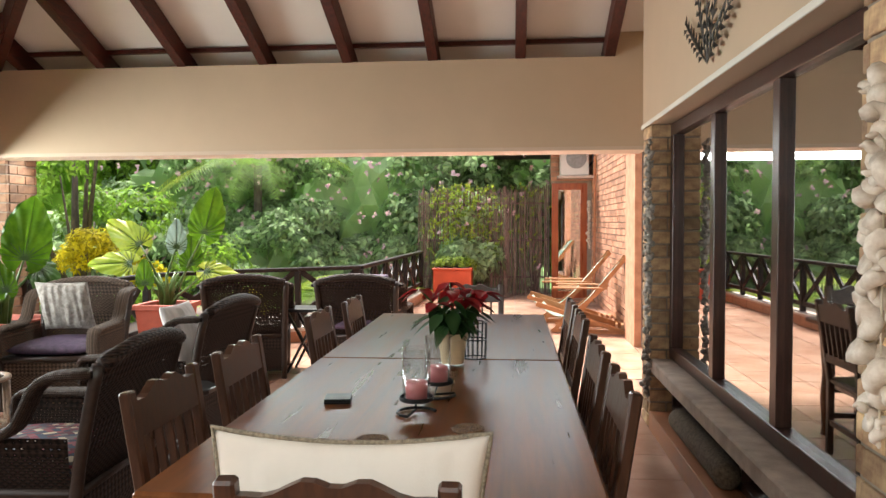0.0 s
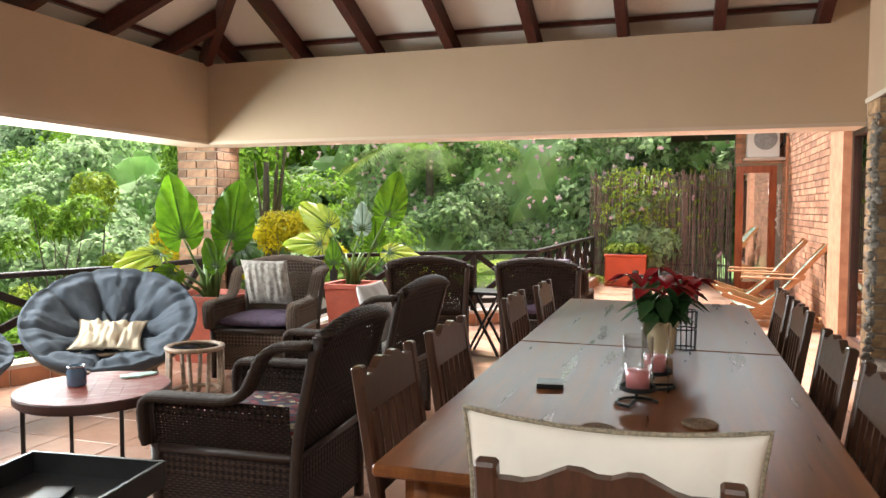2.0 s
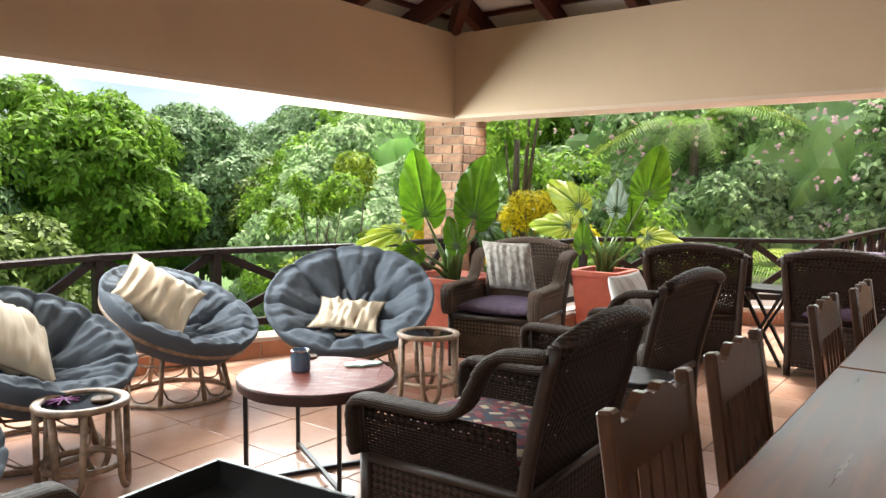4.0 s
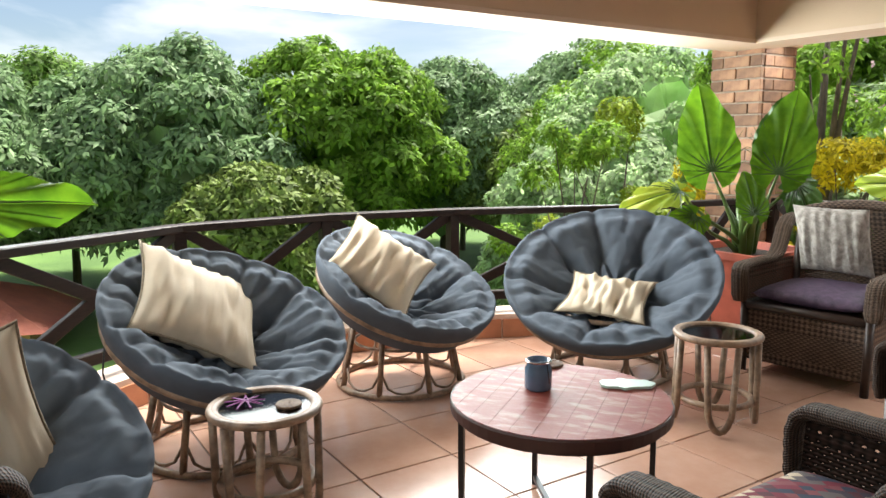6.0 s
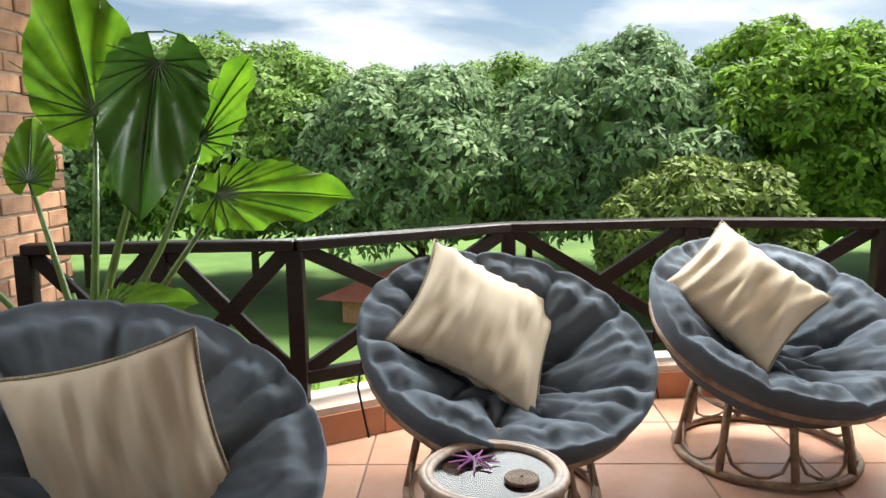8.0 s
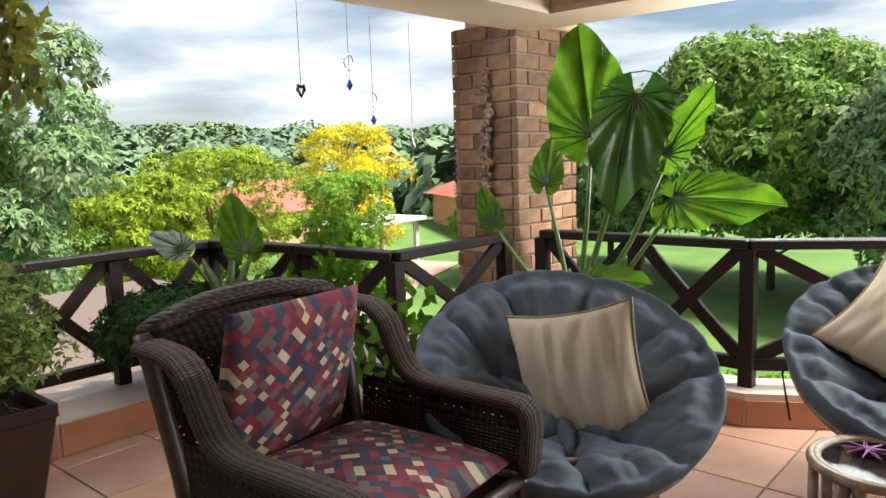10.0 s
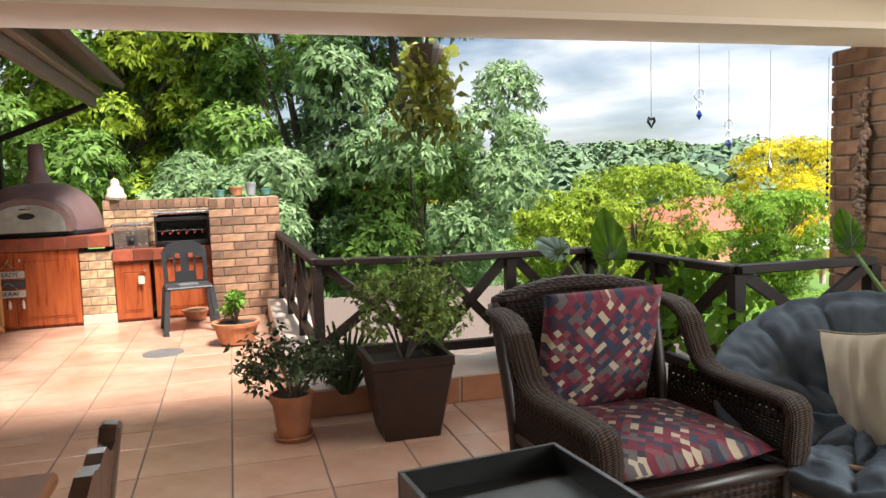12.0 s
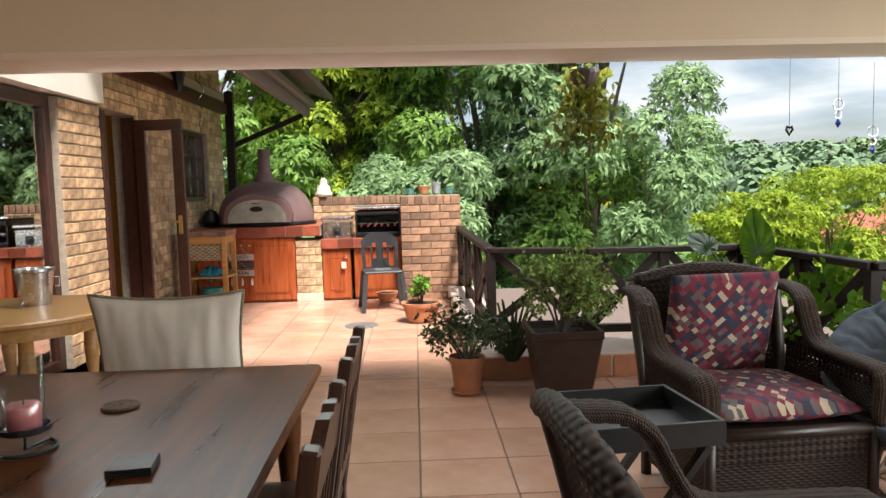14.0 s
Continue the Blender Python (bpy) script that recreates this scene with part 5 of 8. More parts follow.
    def cush(u, v):
        a = 2 * math.pi * u
        c, s = math.cos(a), math.sin(a)
        if v <= 0.8:
            r = v / 0.8
            q = Vector((r * c, r * s, 0))
            button = 0.050 * math.exp(-(r / 0.07) ** 2)
            for k in range(NB):
                a0 = ph + 2 * math.pi * k / NB
                d2 = (q.x - 0.54 * math.cos(a0)) ** 2 + (q.y - 0.54 * math.sin(a0)) ** 2
                button += 0.040 * math.exp(-d2 / 0.0050)
            # fine creases that run out from the buttons
            cr = noise.noise(Vector((c * 7.5, s * 7.5, r * 1.2)) + offv)
            cr2 = noise.noise(Vector((c * 17, s * 17, r * 2.5)) + offv)
            wr = 0.012 * cr * smoothstep(0.2, 0.6, r) + 0.007 * cr2 * smoothstep(0.45, 0.8, r) - 0.007 * max(0, 0.25 - abs(noise.noise(q * 7 + offv))) / 0.25
            edge = 0.055 * smoothstep(0.80, 1.0, r)
            return bowl(1.05 * r, a, 0.13 + puff(q.x, q.y) * (1 - 0.6 * smoothstep(0.78, 1.0, r)) - button - edge + wr + 0.012 * noise.noise(q * 2.5 + offv))
        f = (v - 0.8) / 0.2
        pf = puff(c, s)
        r = 1.05 + (0.050 + 0.12 * pf) * math.sin(math.pi * min(1, f * 1.15)) ** 0.8 - 0.17 * f * f
        wr = 0.006 * noise.noise(Vector((c * 17, s * 17, 2.5)) + offv)
        return bowl(r, a, (0.075 + 0.4 * pf) * (1 - f) ** 1.2 - 0.045 * f + wr * (1 - f))
    part("cushion", grid_surface(cush, 192, 64, closed_u=True), CUSHION, ob, "tufted charcoal cotton cushion", smooth=True)
    # ties hanging from the rim
    for aa in (math.pi * 1.07, math.pi * 1.92):
        p = bowl(1.02, aa)
        part("tie", tube([p, p + Vector((0.03, 0.02, -0.12)), p + Vector((0.0, 0.03, -0.30))], 0.004, n=5), BLACK, ob)
    return ob


def face_to(x, y, tx, ty):
    """The turn that makes +y point from (x, y) to (tx, ty)."""
    return math.degrees(math.atan2(-(tx - x), ty - y))


PAPS = [(-2.15, 5.26, -0.9, 6.4), (-3.02, 6.26, -1.6, 6.85), (-3.36, 7.33, -2.0, 7.8), (-2.86, 8.42, -1.5, 6.7)]
for i, (x, y, tx, ty) in enumerate(PAPS):
    papasan(pose(x, y, 0, 0, 0, face_to(x, y, tx, ty)), "round rattan bowl chair with tufted charcoal cushion" + (" beside the railing" if i in (1, 2) else " near large plants"), seed=i + 1, R=(0.48, 0.475, 0.465, 0.55)[i], tilt=(28, 26, 26, 30)[i])


def drum_table(x, y, r=0.20, h=0.455):
    ob = thing("side_table", pose(x, y, 0), "small round rattan side table with a glass top", "side table", "rattan side tables")
    for rr, z in ((r, h - 0.012), (r * 0.93, h - 0.012), (r * 0.86, 0.13)):
        part("ring", tube(circle(rr, z, 28), 0.015, closed=True), RATTAN, ob, smooth=True)
    part("glass", lathe([(r * 0.9, h - 0.018), (r * 0.9, h - 0.010)], 28), TOPGLASS, ob, "clear glass top")
    for i in range(4):
        a0 = math.pi / 4 + i * math.pi / 2
        pts = []
        for k in range(9):
            f = k / 8
            aa = a0 + (f - 0.5) * 0.75
            z = h - 0.03 - (h - 0.05) * math.sin(math.pi * f) ** 0.22
            pts.append((r * 0.97 * math.cos(aa), r * 0.97 * math.sin(aa), max(0.016, z)))
        part("leg", tube(pts, 0.015), RATTAN, ob, smooth=True)
    return ob


drum_table(-2.335, 6.21, r=0.185, h=0.41)
drum_table(-2.02, 8.25, r=0.185, h=0.44)


def coffee_table():
    ob = thing("coffee_table", pose(-1.76, 7.02, 0), "round coffee table with worn red planks and black legs", "coffee table")
    R = 0.36
    W = mat("worn red painted planks", (0.20, 0.040, 0.030), 0.5, scale=7, color2=(0.25, 0.10, 0.08), stretch=(1.5, 5, 1), bump=0.5, lo=0.38, hi=0.50, bscale=40, spec=0.3)
    DK = mat("dark table rim", (0.05, 0.018, 0.014), 0.5, bump=0.2)
    n = 10
    for i in range(n):
        a, b = -R + 2 * R * i / n, -R + 2 * R * (i + 1) / n - 0.001
        bm = bmesh.new()
        xs = [a + (b - a) * k / 4 for k in range(5)]
        up = [(x, math.sqrt(max(0.0004, R * R - x * x))) for x in xs]
        loop = up + [(x, -y) for x, y in reversed(up)]
        t = [bm.verts.new((x, y, 0.47)) for x, y in loop]
        s = [bm.verts.new((x, y, 0.43)) for x, y in loop]
        bm.faces.new(t[::-1])
        bm.faces.new(s)
        for k in range(len(loop)):
            bm.faces.new((t[k], t[(k + 1) % len(loop)], s[(k + 1) % len(loop)], s[k]))
        part("plank", bm, W, ob)
    part("rim", lathe([(R - 0.004, 0.4285), (R + 0.004, 0.430), (R + 0.006, 0.462), (R + 0.003, 0.468), (R - 0.002, 0.467)], 56), DK, ob)
    part("underside", lathe([(R - 0.01, 0.415), (R - 0.01, 0.428)], 40), DK, ob)
    for i in range(4):
        a = math.pi / 2 * i + 0.5
        c, s = 0.33 * math.cos(a), 0.33 * math.sin(a)
        part("leg", box(c - 0.009, c + 0.009, s - 0.009, s + 0.009, 0, 0.415), BLACK, ob)
    for a in (0.5, 0.5 + math.pi / 2):
        c, s = 0.33 * math.cos(a), 0.33 * math.sin(a)
        part("crossbar", beam((-c, -s, 0.012 + (0.02 if a > 1 else 0)), (c, s, 0.012 + (0.02 if a > 1 else 0)), 0.018, 0.018), BLACK, ob)
    ob.matrix_basis = pose(-1.70, 7.0, 0, 0, 0, 35)
    return ob


coffee_table()

# armchairs
wicker_chair(pose(-0.64, 6.88, 0, 0, 0, 92), PATCH, "dark wicker wing armchair with a patchwork seat cushion")
wicker_chair(pose(-1.31, 5.12, 0, 0, 0, 4), PATCH, "dark wicker wing armchair with patchwork seat and back cushions", PATCH)
wicker_chair(pose(-2.18, 9.45, 0, 0, 0, 188), PURPLE, "weathered brown wicker armchair with a purple seat cushion", cane=WICKER_OLD)
wicker_chair(pose(-0.84, 8.42, 0, 0, 0, 86), STONEFAB, "dark wicker wing armchair with a pale seat cushion")
wicker_chair(pose(-1.12, 10.62, 0, 0, 0, 14), STONEFAB, "dark wicker wing armchair turned to the railing", cane=WICKER)
wicker_chair(pose(-0.05, 10.72, 0, 0, 0, 0), PURPLE, "dark wicker wing armchair with a tall cushion, turned away", PURPLE)


def leaves_mesh(name, points, normals, size, per, material, parent, shape=0.32, droop=0.5, seed=1, smooth_core=None):
    """Rosettes of narrow leaves at the points, each leaf a folded four-sided blade."""
    rng = np.random.default_rng(seed)
    n = len(points)
    P = np.repeat(points, per, axis=0)
    Nn = np.repeat(normals, per, axis=0)
    k = n * per
    rd = rng.normal(size=(k, 3))
    t = rd - (rd * Nn).sum(1, keepdims=True) * Nn
    t /= np.linalg.norm(t, axis=1, keepdims=True) + 1e-9
    d = t + Nn * rng.uniform(0.0, 0.7, (k, 1))
    d[:, 2] -= droop * rng.uniform(0.3, 1.0, k)
    d /= np.linalg.norm(d, axis=1, keepdims=True)
    s = np.cross(d, Nn)
    s /= np.linalg.norm(s, axis=1, keepdims=True) + 1e-9
    L = size * rng.uniform(0.7, 1.25, (k, 1))
    W = L * shape
    v0 = P
    v1 = P + d * L * 0.5 + s * W * 0.5
    v3 = P + d * L * 0.5 - s * W * 0.5
    v2 = P + d * L
    v2[:, 2] -= (L[:, 0] * 0.12)
    V = np.stack([v0, v1, v2, v3], axis=1).reshape(-1, 3)
    F = np.arange(k * 4).reshape(-1, 4)
    me = bpy.data.meshes.new(name)
    me.vertices.add(len(V))
    me.vertices.foreach_set("co", V.astype(np.float32).ravel())
    me.loops.add(k * 4)
    me.loops.foreach_set("vertex_index", F.ravel().astype(np.int32))
    me.polygons.add(k)
    me.polygons.foreach_set("loop_start", (np.arange(k) * 4).astype(np.int32))
    me.update(calc_edges=True)
    me.materials.append(material)
    ob = new(name, me)
    ob.parent = parent
    return ob


def leafy(name, m, label, category, pts, nrm, size, per, material, shape=0.4, droop=0.2, seed=1):
    ob = thing(name, m, label, category)
    leaves_mesh("foliage", np.array(pts, float), np.array(nrm, float), size, per, material, ob, shape, droop, seed)
    return ob


def ball_points(c, r, n, rng, squash=(1, 1, 1), low=-0.4):
    d = rng.normal(size=(n, 3))
    d /= np.linalg.norm(d, axis=1, keepdims=True)
    d[:, 2] = np.where(d[:, 2] < low, -d[:, 2], d[:, 2])
    rr = r * (0.55 + 0.45 * rng.random((n, 1)) ** 0.5)
    return np.array(c) + d * rr * np.array(squash), d


def big_leaf(base, stem_from, size, normal, tip, parent, material=None, droop=0.12):
    """An elephant-ear blade with ribs and a wavy rim, on its own stalk. tip: the way its point goes."""
    n = Vector(normal).normalized()
    t = Vector(tip)
    t = (t - n * t.dot(n)).normalized()
    s = t.cross(n)
    o = Vector(base)
    bm = bmesh.new()

    def half(sd):
        def fn(u, v):
            s0 = -0.24 + 1.24 * u
            w = 0.62 * max(0.0, (1 - s0)) ** 0.75 * max(0.0, s0 + 0.24) ** 0.42 * 0.92
            g_ = 0.10 * max(0, -s0 / 0.24) ** 0.8 if s0 < 0 else 0.0
            g_ = min(g_, w)
            yy = g_ + (w - g_) * v
            ang = math.atan2(yy, s0 + 0.10)
            rr = math.hypot(yy, s0 + 0.10)
            zz = -droop * (s0 * s0 * 1.1 + yy * yy * 2.6) + 0.10 * yy * (1 - v * 0.6) + 0.045 * abs(math.sin(ang * 10.83)) ** 0.8 * min(1, rr * 3) + 0.030 * math.sin(ang * 15 + sd) * v ** 3
            return o + (t * s0 + s * yy * sd * (1 + 0.02 * math.sin(ang * 18) * v) + n * zz) * size
        return fn
    grid_surface(half(1), 56, 10, bm)
    grid_surface(half(-1), 56, 10, bm)
    bmesh.ops.remove_doubles(bm, verts=bm.verts, dist=0.0004)
    b = part("leaf_blade", bm, material or LEAF_BIG, parent, smooth=True)
    q = Vector(stem_from)
    mid = q.lerp(o, 0.55) + Vector((0, 0, 0.10 * size)) - n * 0.06
    part("stalk", tube([q, q.lerp(mid, 0.5) + Vector((0, 0, 0.02)), mid, o - n * 0.01], [0.020, 0.016, 0.012, 0.008], n=7), STALK, parent, smooth=True)
    for k in range(-6, 7):
        a = k * 0.29
        L1 = 0.97 if k == 0 else 0.86 - 0.075 * abs(k)
        pts = []
        for f in (0, 0.33, 0.66, 1):
            x, yy = L1 * f * math.cos(a) - (0.0 if k == 0 else 0.02), L1 * f * math.sin(a) * 0.82
            pts.append(o + (t * x + s * yy + n * (-droop * (x * x * 1.1 + yy * yy * 2.6) + 0.07 * abs(yy) + 0.024)) * size)
        part("rib", tube(pts, [0.0055, 0.0042, 0.0030, 0.0014], n=5), RIB, parent)
    return b


RIB = mat("dark green leaf rib", (0.030, 0.075, 0.010), 0.5, bump=0)
YLEAF = mat("yellowing broad leaf", (0.42, 0.50, 0.05), 0.4, scale=6, color2=(0.25, 0.38, 0.03), transl=0.5, bump=0.1)


def square_pot(name, x, y, z, w0, w1, h, material, label, rim=0.03):
    ob = thing(name, pose(x, y, z), label, "planter")
    bm = bmesh.new()
    prof = [(w0, 0.0), (w1, h - 0.05), (w1 + rim, h - 0.045), (w1 + rim, h), (w1 - 0.02, h), (w1 - 0.03, h - 0.06)]
    rings = [[bm.verts.new((sx * w, sy * w, zz)) for sx, sy in ((-1, -1), (1, -1), (1, 1), (-1, 1))] for w, zz in prof]
    for a, b in zip(rings, rings[1:]):
        for i in range(4):
            bm.faces.new((a[i], a[(i + 1) % 4], b[(i + 1) % 4], b[i]))
    bm.faces.new(rings[0][::-1])
    bm.faces.new(rings[-1])
    bmesh.ops.bevel(bm, geom=[e for e in bm.edges if abs(e.verts[0].co.z - e.verts[1].co.z) > 0.02], offset=0.01, segments=1, affect="EDGES")
    part("pot", bm, material, ob)
    part("soil", box(-w1 + 0.035, w1 - 0.035, -w1 + 0.035, w1 - 0.035, h - 0.09, h - 0.045), SOIL, ob)
    return ob


def round_pot(name, x, y, z, r, h, material, label, saucer=True):
    ob = thing(name, pose(x, y, z), label, "plant pot")
    part("pot", lathe([(r * 0.72, 0.015), (r * 0.93, h * 0.82), (r, h * 0.83), (r * 1.03, h * 0.99), (r * 0.99, h), (r * 0.9, h * 0.99), (r * 0.86, h * 0.9)], 28), material, ob, smooth=False)
    part("soil", lathe([(r * 0.84, h * 0.86), (r * 0.86, h * 0.905)], 20), SOIL, ob)
    if saucer:
        part("saucer", lathe([(r * 0.8, 0.0), (r * 0.98, 0.028), (r * 0.94, 0.03), (r * 0.75, 0.012)], 24), material, ob)
    return ob


# elephant ears by the south-west pier
square_pot("planter", -3.08, 4.74, 0, 0.19, 0.24, 0.42, REDPOT, "faded red square planter holding an elephant ear plant")
ep = thing("elephant_ear_plant", pose(-3.08, 4.76, 0.36), "elephant ear plant with huge bright green leaves in a planter", "potted plant")
B0 = Vector((-3.08, 4.76, 0.36))
def ears(parent, origin, specs):
    for base, size, nrm, tip, m_ in specs:
        q = Vector((random.uniform(-0.05, 0.05), random.uniform(-0.05, 0.05), 0.02))
        big_leaf(Vector(base) - origin, q, size, nrm, tip, parent, m_)
    for i in range(5):
        a = i * 1.3
        part("stalk", tube([(0.03 * math.cos(a), 0.03 * math.sin(a), 0), (0.06 * math.cos(a), 0.06 * math.sin(a), 0.22), (0.13 * math.cos(a), 0.13 * math.sin(a), 0.36)], [0.035, 0.025, 0.008], n=7), STALK, parent, smooth=True)
ears(ep, B0, [((-3.02, 4.89, 1.38), 0.56, (1, 0.35, 0.25), (0.0, -0.18, 1.0), None), ((-2.92, 5.16, 1.52), 0.50, (1, 0.2, 0.35), (0.1, -0.12, -1.0), LEAF_SHADED), ((-3.05, 5.24, 1.28), 0.36, (0.9, -0.3, 0.4), (-0.3, 0.45, 1.0), None),
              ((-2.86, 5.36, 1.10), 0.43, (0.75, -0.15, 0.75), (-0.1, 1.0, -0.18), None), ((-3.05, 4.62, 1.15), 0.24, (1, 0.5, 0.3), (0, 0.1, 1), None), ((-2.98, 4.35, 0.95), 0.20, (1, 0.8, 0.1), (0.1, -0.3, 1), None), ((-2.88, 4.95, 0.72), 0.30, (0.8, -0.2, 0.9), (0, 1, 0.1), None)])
# by the north-west pier
square_pot("planter", -2.95, 9.74, 0, 0.22, 0.30, 0.60, REDPOT, "faded red embossed planter holding an elephant ear plant")
ep2 = thing("elephant_ear_plant", pose(-2.95, 9.74, 0.54), "elephant ear plant with upright bright green leaves in a red planter", "potted plant")
ears(ep2, Vector((-2.95, 9.74, 0.54)), [((-3.05, 9.50, 1.12), 0.58, (0.75, -0.65, 0.1), (-0.1, -0.1, 1), None), ((-2.80, 9.86, 1.10), 0.56, (0.6, -0.8, 0.1), (0.15, 0.1, 1), None), ((-2.90, 9.92, 1.22), 0.40, (0.4, -0.9, 0.1), (0.2, 0.0, 1), LEAF_SHADED),
               ((-2.75, 9.98, 1.02), 0.44, (0.9, -0.3, 0.2), (0.3, 0.3, -0.9), LEAF_SHADED), ((-3.10, 9.25, 0.98), 0.42, (0.4, -0.3, 0.9), (-0.3, -1, -0.1), YLEAF), ((-3.0, 9.30, 0.82), 0.36, (0.6, -0.4, 0.7), (0.2, -1, -0.1), None), ((-2.75, 9.55, 0.85), 0.30, (0.8, -0.5, 0.4), (0.2, -0.2, 1), None)])
# on the north terrace corner
square_pot("planter", -2.12, 11.02, 0, 0.17, 0.22, 0.60, REDPOT, "faded red square planter beside the railing")
ep3 = thing("elephant_ear_plant", pose(-2.12, 11.02, 0.54), "elephant ear plant with yellow-green leaves in a red planter", "potted plant")
ears(ep3, Vector((-2.12, 11.02, 0.54)), [((-1.72, 11.02, 1.30), 0.50, (0.5, -0.9, 0.2), (0.25, 0.1, 1), None), ((-2.40, 11.05, 1.18), 0.46, (0.2, -0.9, 0.4), (-0.8, 0, 0.6), YLEAF), ((-2.42, 10.9, 1.00), 0.40, (0.3, -0.8, 0.5), (-1, -0.1, -0.1), YLEAF), ((-1.9, 11.1, 0.98), 0.34, (0.3, -1, 0.2), (0, 0, 1), None),
               ((-1.70, 11.0, 0.92), 0.38, (0.3, -0.8, 0.6), (1, 0, -0.1), YLEAF), ((-2.25, 10.85, 0.80), 0.26, (0.2, -1, 0.1), (-0.1, 0, 1), None), ((-2.0, 11.0, 1.15), 0.30, (0.6, -0.7, 0.1), (0.1, 0, 1), SILVER_LEAF)])

# plants on the south terrace
rng = np.random.default_rng(8)


def twiggy(name, x, y, z, r, h, n, size, per, material, label, seed, shape=0.45, squash=1.0, stems=9):
    g = np.random.default_rng(seed)
    ob = thing(name, pose(x, y, z), label, "potted plant")
    pts, nr = [], []
    for i in range(stems):
        a, e = g.uniform(0, 6.28), g.uniform(0.35, 1.0)
        tip = Vector((r * math.cos(a) * math.sqrt(1 - e * 0.6), r * math.sin(a) * math.sqrt(1 - e * 0.6) * squash, h * e))
        mid = tip * 0.5 + Vector((0, 0, h * 0.12))
        part("stem", tube([(0, 0, -0.03), mid, tip], [0.010, 0.006, 0.003], n=5), BARK, ob)
        m = n // stems
        t = g.random((m, 1)) ** 0.6
        base = np.array(mid) * (1 - t) + np.array(tip) * t
        pts.append(base + g.normal(size=(m, 3)) * r * 0.16)
        nr.append(g.normal(size=(m, 3)) + np.array([0, 0, 0.6]))
    P, N_ = np.vstack(pts), np.vstack(nr)
    N_ /= np.linalg.norm(N_, axis=1, keepdims=True)
    leaves_mesh("foliage", P, N_, size, per, material, ob, shape, 0.0, seed)
    return ob


round_pot("plant_pot", -0.24, 3.42, 0, 0.115, 0.25, TERRA, "small terracotta plant pot on a saucer")
twiggy("jade_plant", -0.24, 3.42, 0.21, 0.30, 0.34, 480, 0.038, 4, JADE, "small dark jade bush growing in a terracotta pot", 5)
square_pot("planter", -0.84, 3.52, 0, 0.15, 0.215, 0.44, BROWNPOT, "tall tapered brown glazed planter beside the railing", rim=0.006)
twiggy("leafy_shrub", -0.84, 3.50, 0.40, 0.34, 0.52, 1100, 0.036, 4, SHRUB, "bushy yellow-green shrub in a brown planter", 6, stems=16)
g = thing("euphorbia", pose(-0.56, 3.22, 0.16), "dark spiky succulent between the plant pots", "potted plant")
for i in range(22):
    a, e = i * 2.4, 0.2 + 0.8 * ((i * 7) % 22) / 22
    q = Vector((0.30 * math.cos(a) * e, 0.22 * math.sin(a) * e, 0.10 + 0.36 * (1 - e * 0.6)))
    part("stem", tube([(0.03 * math.cos(a), 0.03 * math.sin(a), 0), q * 0.55 + Vector((0, 0, 0.02)), q], [0.012, 0.012, 0.006], n=6), JADE, g)
round_pot("plant_pot", -0.56, 3.05, 0.16, 0.11, 0.12, BROWNPOT, "low dark pot on the kerb", False)
round_pot("plant_pot", -1.95, 3.02, 0.16, 0.17, 0.30, TERRA, "terracotta pot behind the armchair", False)
P_, N_ = ball_points((0, 0, 0.12), 0.40, 1500, rng, (1.05, 0.7, 0.55), -0.5)
leafy("fern_bush", pose(-1.90, 3.08, 0.36), "dense rounded dark green fern in a terracotta pot", "potted plant", P_, N_, 0.05, 5, GREEN_DARK2, 0.3, 0.4, 3)
ep4 = thing("elephant_ear_plant", pose(-2.12, 3.25, 0.45), "young elephant ear with one round green leaf", "potted plant")
ears(ep4, Vector((-2.12, 3.25, 0.45)), [((-2.22, 3.28, 0.84), 0.32, (0.35, 0.9, 0.2), (0.15, 0.1, 1), None), ((-1.92, 3.2, 0.88), 0.22, (0.6, 0.6, 0.6), (0.7, 0, 0.7), SILVER_LEAF)])
part("stem", tube([(0, 0, 0), (0, 0, 0.1)], 0.02), STALK, ep4)
P_, N_ = [], []
for i in range(260):
    t = rng.random()
    P_.append((-2.46 + 0.12 * rng.normal(), 3.3 + 0.95 * t + 0.05 * rng.normal(), 0.25 + 0.45 * abs(math.sin(t * 4)) + 0.10 * rng.normal()))
    N_.append((0.8, 0.3, 0.4))
leafy("creeper", pose(0, 0, 0), "leafy green creeper twining through the railing", "climbing plant", P_, N_, 0.085, 2, LEAF_BIG, 0.55, 0.1, 9)
# hanging basket
hb = thing("hanging_plant", pose(-0.88, 4.0, 2.0), "hanging plant with long drooping yellow-green leaves under the beam", "hanging plant")
part("pot", lathe([(0.05, -0.16), (0.09, -0.06), (0.095, -0.04), (0.08, -0.05)], 16), BROWNPOT, hb)
part("cord", tube([(0, 0, -0.05), (0, 0, 0.01)], 0.003), BLACK, hb)
g_ = rng.random(330)
pp = np.stack([rng.normal(size=330) * (0.05 + 0.045 * g_), rng.normal(size=330) * (0.05 + 0.04 * g_), -0.02 - 0.42 * g_], 1)
leaves_mesh("foliage", pp, np.stack([rng.normal(size=330), rng.normal(size=330), np.full(330, 0.2)], 1) / 1.4, 0.058, 2, HANG, hb, 0.5, 1.2, 4)


